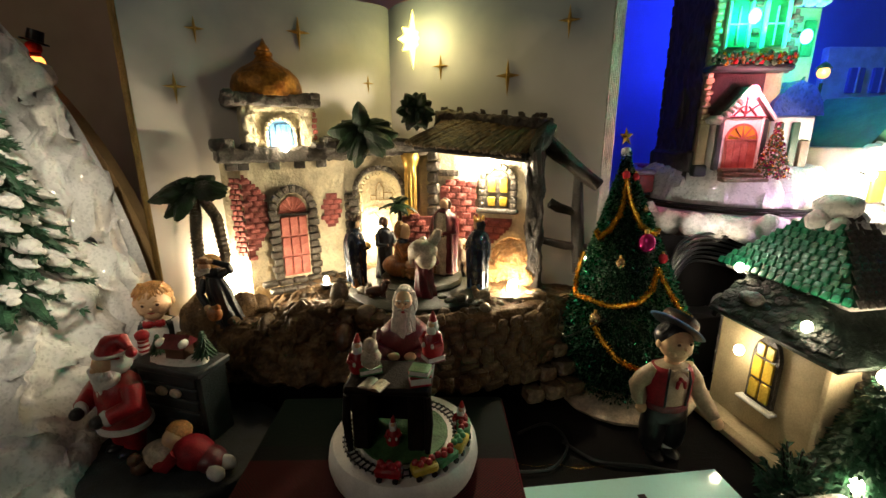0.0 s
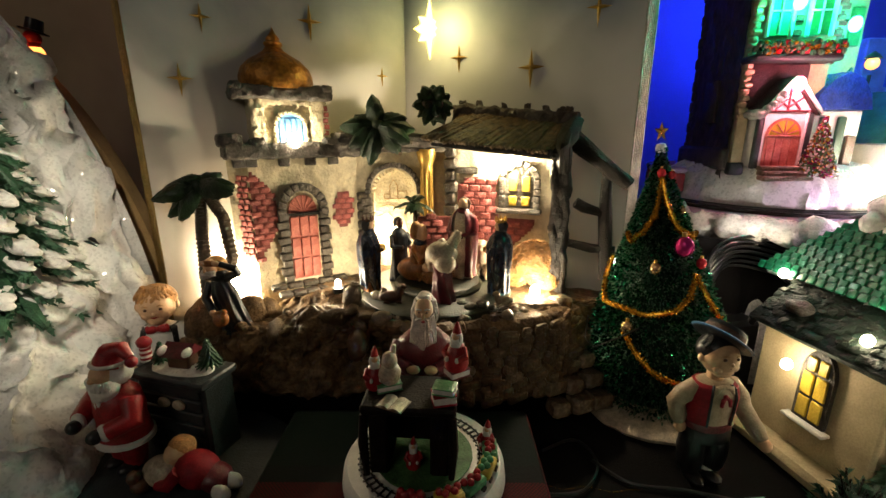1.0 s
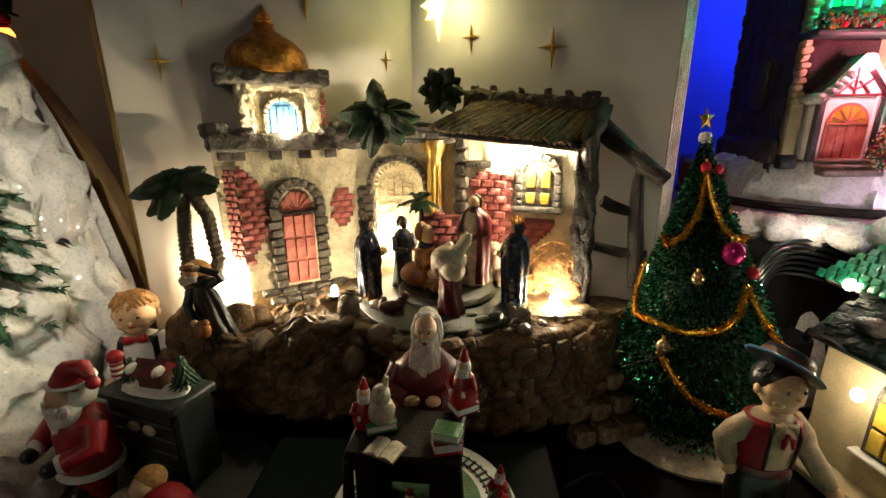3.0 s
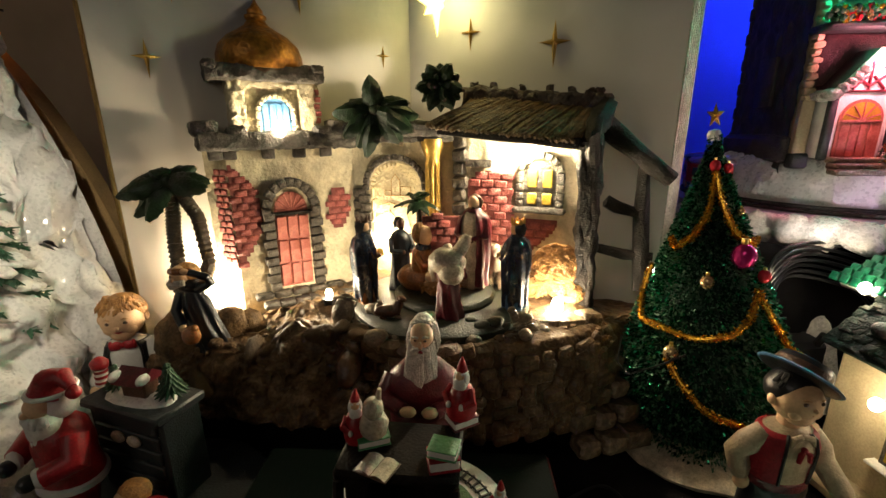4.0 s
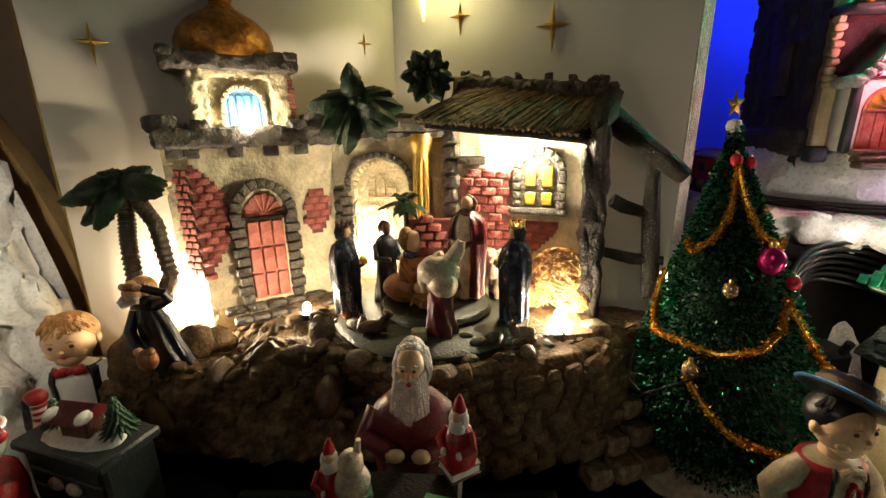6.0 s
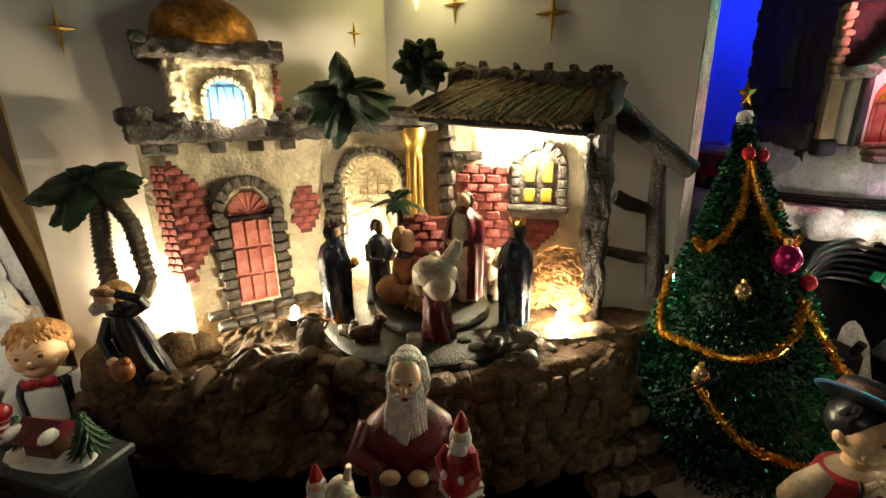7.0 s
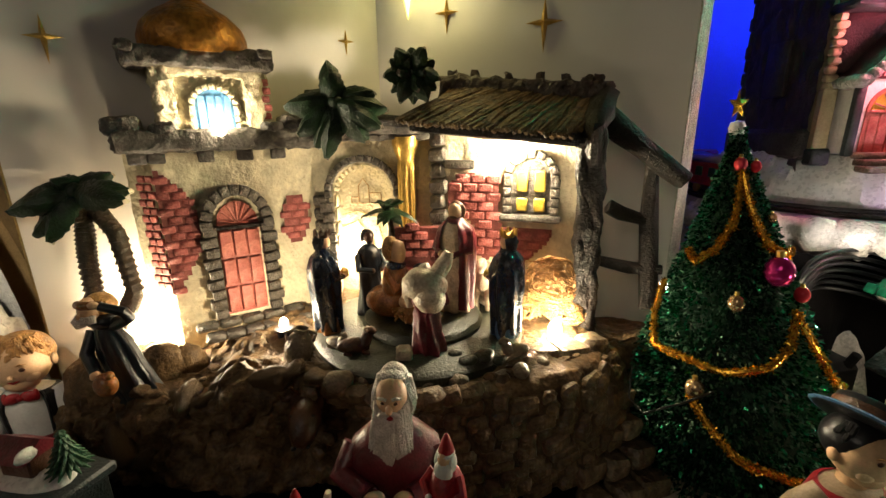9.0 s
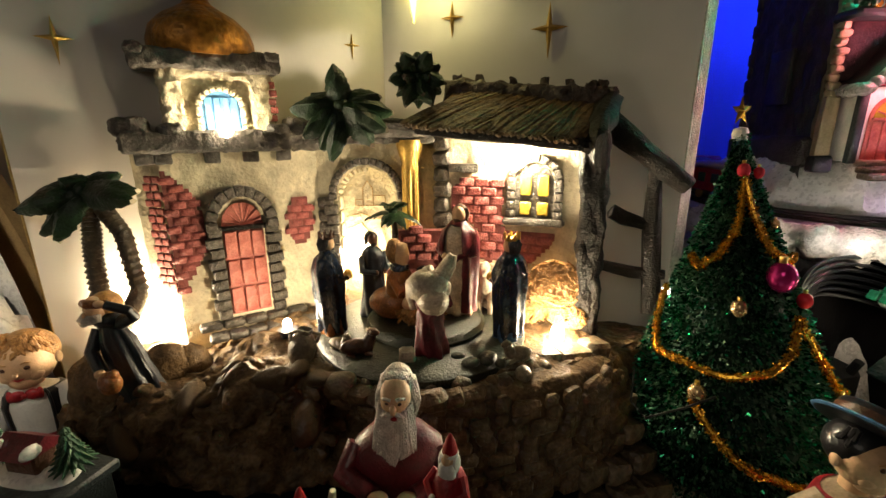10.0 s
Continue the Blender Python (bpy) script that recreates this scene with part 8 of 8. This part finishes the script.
for x in (0.070, 0.105):
    Shape().box((x, -0.018, 0.315), (0.022, 0.005, 0.034), "bluewall", 0.001).make("window", bp, "dark blue window")
    Shape().box((x, -0.0205, 0.315), (0.002, 0.004, 0.034), "paleblue", 0.0005).make("glazing_bar", bp)

# ---- the brightly lit cottage ----
ct = thing("lit_cottage", "white model cottage with green roof, brightly lit", "model house", pose(0.420, 0.425, 0.100, 0, 0, 12))
Shape().box((0.03, 0.03, 0.042), (0.075, 0.06, 0.084), "white", 0.002).rough(0.001, 80).make("wall", ct, "white wall")
s = Shape().prism([(-0.02, 0.084), (0.08, 0.084), (0.036, 0.134), (0.026, 0.134)], -0.012, 0.07, "darkgreen")
s.rough(0.0012, 90).make("roof", ct, "dark green roof")
s = Shape()
for k in range(12):
    s.ball((-0.015 + 0.008 * k, -0.012, 0.083 + 0.002 * (k % 2)), (0.007, 0.006, 0.005), "snow", 9, 6)
s.rough(0.001, 140).make("eave_snow", ct, "lumpy white snow")
Shape().box((0.02, -0.002, 0.045), (0.018, 0.004, 0.032), "glass_y", 0.001).make("window", ct, "bright yellow window")
for c in ((0.412, 0.408, 0.158), (0.436, 0.405, 0.128), (0.430, 0.408, 0.21)):
    ob = whole(Shape().ball((0, 0, 0), (0.0040, 0.0040, 0.0048), "wled", 12, 9).tube([(0, 0.004, 0), (0, 0.012, 0.002)], 0.001, "wire", 6), "light_bulb", "glowing warm white bulb in front of the cottage", "bulb", pose(*c), "cottage bulbs")
    ob.visible_shadow = False

# ---- the church in front ----
ch = thing("church_model", "cream model church with green shingle roof and lit window", "model house", pose(0.252, 0.258, TABLE, 0, 0, 9))
Shape().box((0.055, 0.034, 0.049), (0.110, 0.092, 0.098), "cream", 0.002).rough(0.0008, 60).make("wall", ch, "cream rendered wall")
Shape().box((0.050, 0.030, 0.006), (0.138, 0.118, 0.012), "cream", 0.004).rough(0.0016, 60).make("plinth", ch, "cream sloping plinth")
for k in range(9):
    Shape().box((0.030 + 0.004 * (k % 2), -0.014, 0.016 + 0.0098 * k), (0.014, 0.008, 0.009), "stone", 0.002).rough(0.0008, 180).make("quoin", ch)
# window in the long side
wm = pose(-0.0005, 0.030, -0.012, 0, 0, -90) @ Matrix.Diagonal((0.72, 1, 1.20, 1))
s = Shape().prism([(-0.016, 0.042), (0.016, 0.042), (0.016, 0.072)] + arc(0, 0.072, 0.016, 0, 180, 12)[1:-1] + [(-0.016, 0.072)], -0.003, 0.001, "stone")
s.make("window_frame", ch, "grey arched frame", m=wm)
for k, (x, z, wd, hh) in enumerate(((-0.0067, 0.0505, 0.0115, 0.013), (0.0067, 0.0505, 0.0115, 0.013), (-0.0067, 0.0655, 0.0115, 0.014), (0.0067, 0.0655, 0.0115, 0.014), (-0.0055, 0.0785, 0.009, 0.009), (0.0055, 0.0785, 0.009, 0.009))):
    Shape().box((x, -0.0035, z), (wd, 0.002, hh), "glass_y", 0.0008).make("pane", ch, "amber pane", m=wm)
Shape().box((0, -0.004, 0.0405), (0.044, 0.008, 0.0022), "white", 0.0008).make("sill", ch, "white sill", m=wm)
# lower roof
lr = Shape()
lr.sheet(lambda u, v: (-0.007 + 0.037 * v, -0.022 + 0.042 * v + (0.110 - 0.042 * v) * (1 - u), 0.098 + 0.026 * v), 40, 12, "mossroof")
lr.sheet(lambda u, v: (-0.007 + 0.037 * v + (0.126 - 0.037 * v) * u, -0.022 + 0.042 * v, 0.098 + 0.026 * v), 40, 12, "mossroof")
lr.box((-0.004, 0.033, 0.0962), (0.008, 0.112, 0.005), "mossroof", 0.002)
lr.box((0.056, -0.019, 0.0962), (0.126, 0.008, 0.005), "mossroof", 0.002)
g3 = random.Random(5)
for k in range(170):
    v0, u0 = g3.random(), g3.random()
    lr.box((-0.004 + 0.034 * v0, -0.018 + 0.042 * v0 + (0.104 - 0.042 * v0) * u0, 0.1005 + 0.024 * v0), (0.006, 0.0085, 0.002), "mossroof", 0.0008, (g3.uniform(-6, 6), -32, g3.uniform(-15, 15)))
lr.rough(0.0016, 150)
lr.make("lower_roof", ch, "dark green lower roof with stone eaves")
Shape().box((0.072, 0.062, 0.124), (0.082, 0.112, 0.006), "white", 0.002).make("fascia", ch, "white fascia board")
AP = Vector((0.072, 0.062, 0.190))
CO = [Vector((0.027, 0.002, 0.127)), Vector((0.117, 0.002, 0.127)), Vector((0.117, 0.122, 0.127)), Vector((0.027, 0.122, 0.127))]
s = Shape()
s.add([*CO, AP], [(0, 1, 4), (1, 2, 4), (2, 3, 4), (3, 0, 4), (3, 2, 1, 0)], "darkgreen")
upper = s.make("upper_roof", ch, "steep green roof", sharp=20)
for face, (i, j) in enumerate(((3, 0), (0, 1))):
    a, b = CO[i], CO[j]
    nrm = (b - a).cross(AP - a).normalized()
    along = (b - a).normalized()
    up = nrm.cross(along).normalized()
    rot = (Matrix((along, up, nrm)).transposed() @ Matrix.Rotation(radians(9), 3, "X")).to_euler()
    rd = [math.degrees(v) for v in rot]
    rows = 15
    for r in range(rows):
        t = (r + 0.3) / (rows + 1)
        p0, p1 = a.lerp(AP, t), b.lerp(AP, t)
        ln = (p1 - p0).length
        n = max(1, int(ln / 0.0070))
        for k in range(n):
            f = (k + 0.5 + (0.25 if r % 2 else -0.0)) / n
            if f > 0.98:
                continue
            c = p0.lerp(p1, f) + nrm * 0.0016
            piece("shingle", (0.0064, 0.0066, 0.0018), "shingle" if face == 0 else "ledge", ch, tuple(c), rd, 0.0007)
s = Shape().ball((AP.x, AP.y, AP.z - 0.006), (0.015, 0.016, 0.012), "snow", 18, 10)
for k in range(8):
    s.ball((AP.x + 0.014 * math.cos(k), AP.y + 0.014 * math.sin(k), AP.z - 0.015 - 0.003 * (k % 3)), (0.009, 0.008, 0.008), "snow", 10, 7)
tagged(s.rough(0.002, 110).make("roof_snow", ch, "lumpy white snow on the peak"), kind="stuff")
s = Shape().ball((0.008, 0.062, 0.112), (0.008, 0.010, 0.006), "ledge", 14, 9)
s.rough(0.002, 120).make("roof_stone", ch, "grey rounded lump on the eaves")
for c in ((-0.0150, 0.043, 0.078), (0.004, 0.012, 0.1105), (0.024, 0.094, 0.128)):
    ob = Shape().ball(c, (0.0036, 0.0036, 0.0042), "led", 12, 9).make("bulb", ch, "glowing warm bulb")
    ob.visible_shadow = False

# ---- greenery, lights and wires at the church ----
def bush(name, label, c, size, count, seed):
    g = random.Random(seed)
    th = thing(name, label, "artificial greenery", pose(*c))
    s = Shape()
    vs, fs = [], []
    for k in range(count):
        d = Vector((g.gauss(0, 1), g.gauss(0, 1), abs(g.gauss(0, 0.8)))).normalized()
        p = Vector((d.x * size[0], d.y * size[1], d.z * size[2])) * g.uniform(0.35, 1.0)
        s.tube([p * 0.4, p], 0.0006, "timber", 4)
        for m in range(16):
            e0 = p * g.uniform(0.5, 1.0)
            dd = (d + Vector((g.uniform(-1, 1), g.uniform(-1, 1), g.uniform(-0.8, 0.8)))).normalized()
            sd = dd.orthogonal().normalized() * g.uniform(0.0010, 0.0022)
            e1 = e0 + dd * g.uniform(0.004, 0.008)
            n = len(vs)
            vs += [e0 - sd, e0 + sd, e1]
            fs.append((n, n + 1, n + 2))
    s.add(vs, fs, "darkgreen")
    tagged(s.make("foliage", th, "dark green needles"), kind="stuff")
    return th


ctree = thing("model_tree", "dark green model fir tree beside the church", "tree", pose(0.278, 0.230, TABLE))
Shape().tube([(0, 0, 0), (0, 0, 0.06)], [0.004, 0.002], "timber", 8).make("trunk", ctree)
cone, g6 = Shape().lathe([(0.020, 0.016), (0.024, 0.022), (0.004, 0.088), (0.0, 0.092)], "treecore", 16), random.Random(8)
cv, cf = [], []
for k in range(2600):
    t = g6.random() ** 1.4
    a = g6.uniform(0, 6.283)
    p = Vector((math.cos(a), math.sin(a), 0)) * (0.027 * (1 - t) + 0.003) * g6.uniform(0.85, 1.05) + Vector((0, 0, 0.016 + 0.078 * t))
    d = Vector((math.cos(a), math.sin(a), g6.uniform(-1.2, 0.2))).normalized() * g6.uniform(0.003, 0.006)
    sd = d.cross(Vector((0, 0, 1))).normalized() * g6.uniform(0.0008, 0.0018)
    n0 = len(cv)
    cv += [p - sd, p + sd, p + d + sd * 0.5, p + d - sd * 0.5]
    cf.append((n0, n0 + 1, n0 + 2, n0 + 3))
cone.add(cv, cf, "darkgreen")
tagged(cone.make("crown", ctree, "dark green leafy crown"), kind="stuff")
bush("fir_sprig", "dark green artificial fir sprig beside the church", (0.298, 0.222, TABLE), (0.026, 0.020, 0.040), 160, 4)
mound = Shape().lathe([(0.0, 0.0), (1.0, 0.0), (0.98, 0.25), (0.82, 0.62), (0.50, 0.90), (0.0, 1.0)], "snow", 30, Matrix.Diagonal((0.030, 0.022, 0.026, 1)))
whole(mound.rough(0.0022, 60), "snow_mound", "small pale snow mound on the table by the church", "snow", pose(0.236, 0.203, TABLE))
bush("fir_sprig", "low dark green artificial fir sprig on the table", (0.232, 0.232, TABLE), (0.022, 0.018, 0.048), 130, 9)
bush("fir_sprig", "dark green artificial fir sprig beside the church", (0.325, 0.245, TABLE), (0.030, 0.028, 0.095), 150, 14)
for c in ((0.258, 0.216, -0.018), (0.273, 0.230, 0.050), (0.292, 0.226, -0.014), (0.318, 0.236, 0.048)):
    s = Shape().ball((0, 0, 0), (0.0042, 0.0042, 0.0050), "led", 12, 9)
    s.tube([(0, 0.0, -0.004), (0, 0.004, -0.010), (0.004, 0.012, -0.016)], [0.0024, 0.002, 0.001], "wire", 7)
    ob = whole(s, "light_bulb", "glowing warm white bulb among the fir sprigs", "bulb", pose(*c), "sprig bulbs")
    ob.visible_shadow = False


def cable(pts, r=0.0014):
    pts = [Vector(p) for p in pts]
    out = []
    for k in range(len(pts) - 1):
        a, b, c, d = pts[max(0, k - 1)], pts[k], pts[k + 1], pts[min(len(pts) - 1, k + 2)]
        for j in range(8):
            t = j / 8
            out.append(0.5 * ((2 * b) + (c - a) * t + (2 * a - 5 * b + 4 * c - d) * t * t + (3 * b - a - 3 * c + d) * t ** 3))
    out.append(pts[-1])
    return Shape().tube(out, r, "wire", 7)


for k in range(7):
    o = 0.006 * k
    whole(cable([(0.205, 0.372 + o * 0.3, 0.060 - o * 0.7), (0.222, 0.385, 0.096 - o), (0.250, 0.388 + o * 0.5, 0.106 - o * 0.9), (0.285, 0.392, 0.098 - o * 0.8), (0.315, 0.400, 0.085 - o)], 0.0013 + 0.0002 * (k % 2)),
          "cable", "black electric cable looped over the cotton snow", "cable", None, "black cables")
# Box added in place of a dark tangle of cables.
ad = thing("power_adaptor", "black box standing in for a dark tangle of cables", "adaptor", pose(0.245, 0.392, TABLE, 0, 0, 10))
Shape().box((0, 0, 0.036), (0.060, 0.026, 0.072), "wire", 0.004).make("case", ad)
Shape().tube([(0.02, -0.010, 0.070), (0.02, -0.014, 0.080)], 0.003, "wire", 8).make("cable_collar", ad)
whole(cable([(0.095, 0.290, TABLE + 0.002), (0.115, 0.268, TABLE + 0.002), (0.150, 0.262, TABLE + 0.002), (0.190, 0.250, TABLE + 0.002)], 0.0013), "cable", "black electric cable lying on the table", "cable", None, "black cables")
whole(cable([(0.060, 0.300, TABLE + 0.002), (0.088, 0.312, TABLE + 0.002), (0.098, 0.288, TABLE + 0.002), (0.080, 0.262, TABLE + 0.002), (0.050, 0.258, TABLE + 0.002)], 0.0011), "cable", "black electric cable lying on the table", "cable", None, "black cables")
# white plastic device on the table
dv = thing("white_device", "flat white glossy plastic device on the table", "device", pose(0.116, 0.184, TABLE, 0, 0, 6))
Shape().box((0, 0, 0.009), (0.155, 0.105, 0.018), "slab", 0.003).make("shell", dv)
Shape().box((0.012, 0.030, 0.0182), (0.005, 0.010, 0.0012), "black", 0.0004).make("switch", dv, "small black switch")
bd = Shape()
g4 = random.Random(12)
for k in range(60):
    t = k / 59 + g4.uniform(-0.006, 0.006)
    bd.ball((0.010 + 0.108 * t, 0.2695 - 0.008 * t + 0.0016 * math.sin(t * 21), TABLE + 0.0012), g4.uniform(0.0003, 0.0006), "goldtinsel", 6, 4)
whole(bd, "bead_string", "thin string of tiny glittering gold beads on the cloth", "beads", kind="stuff")
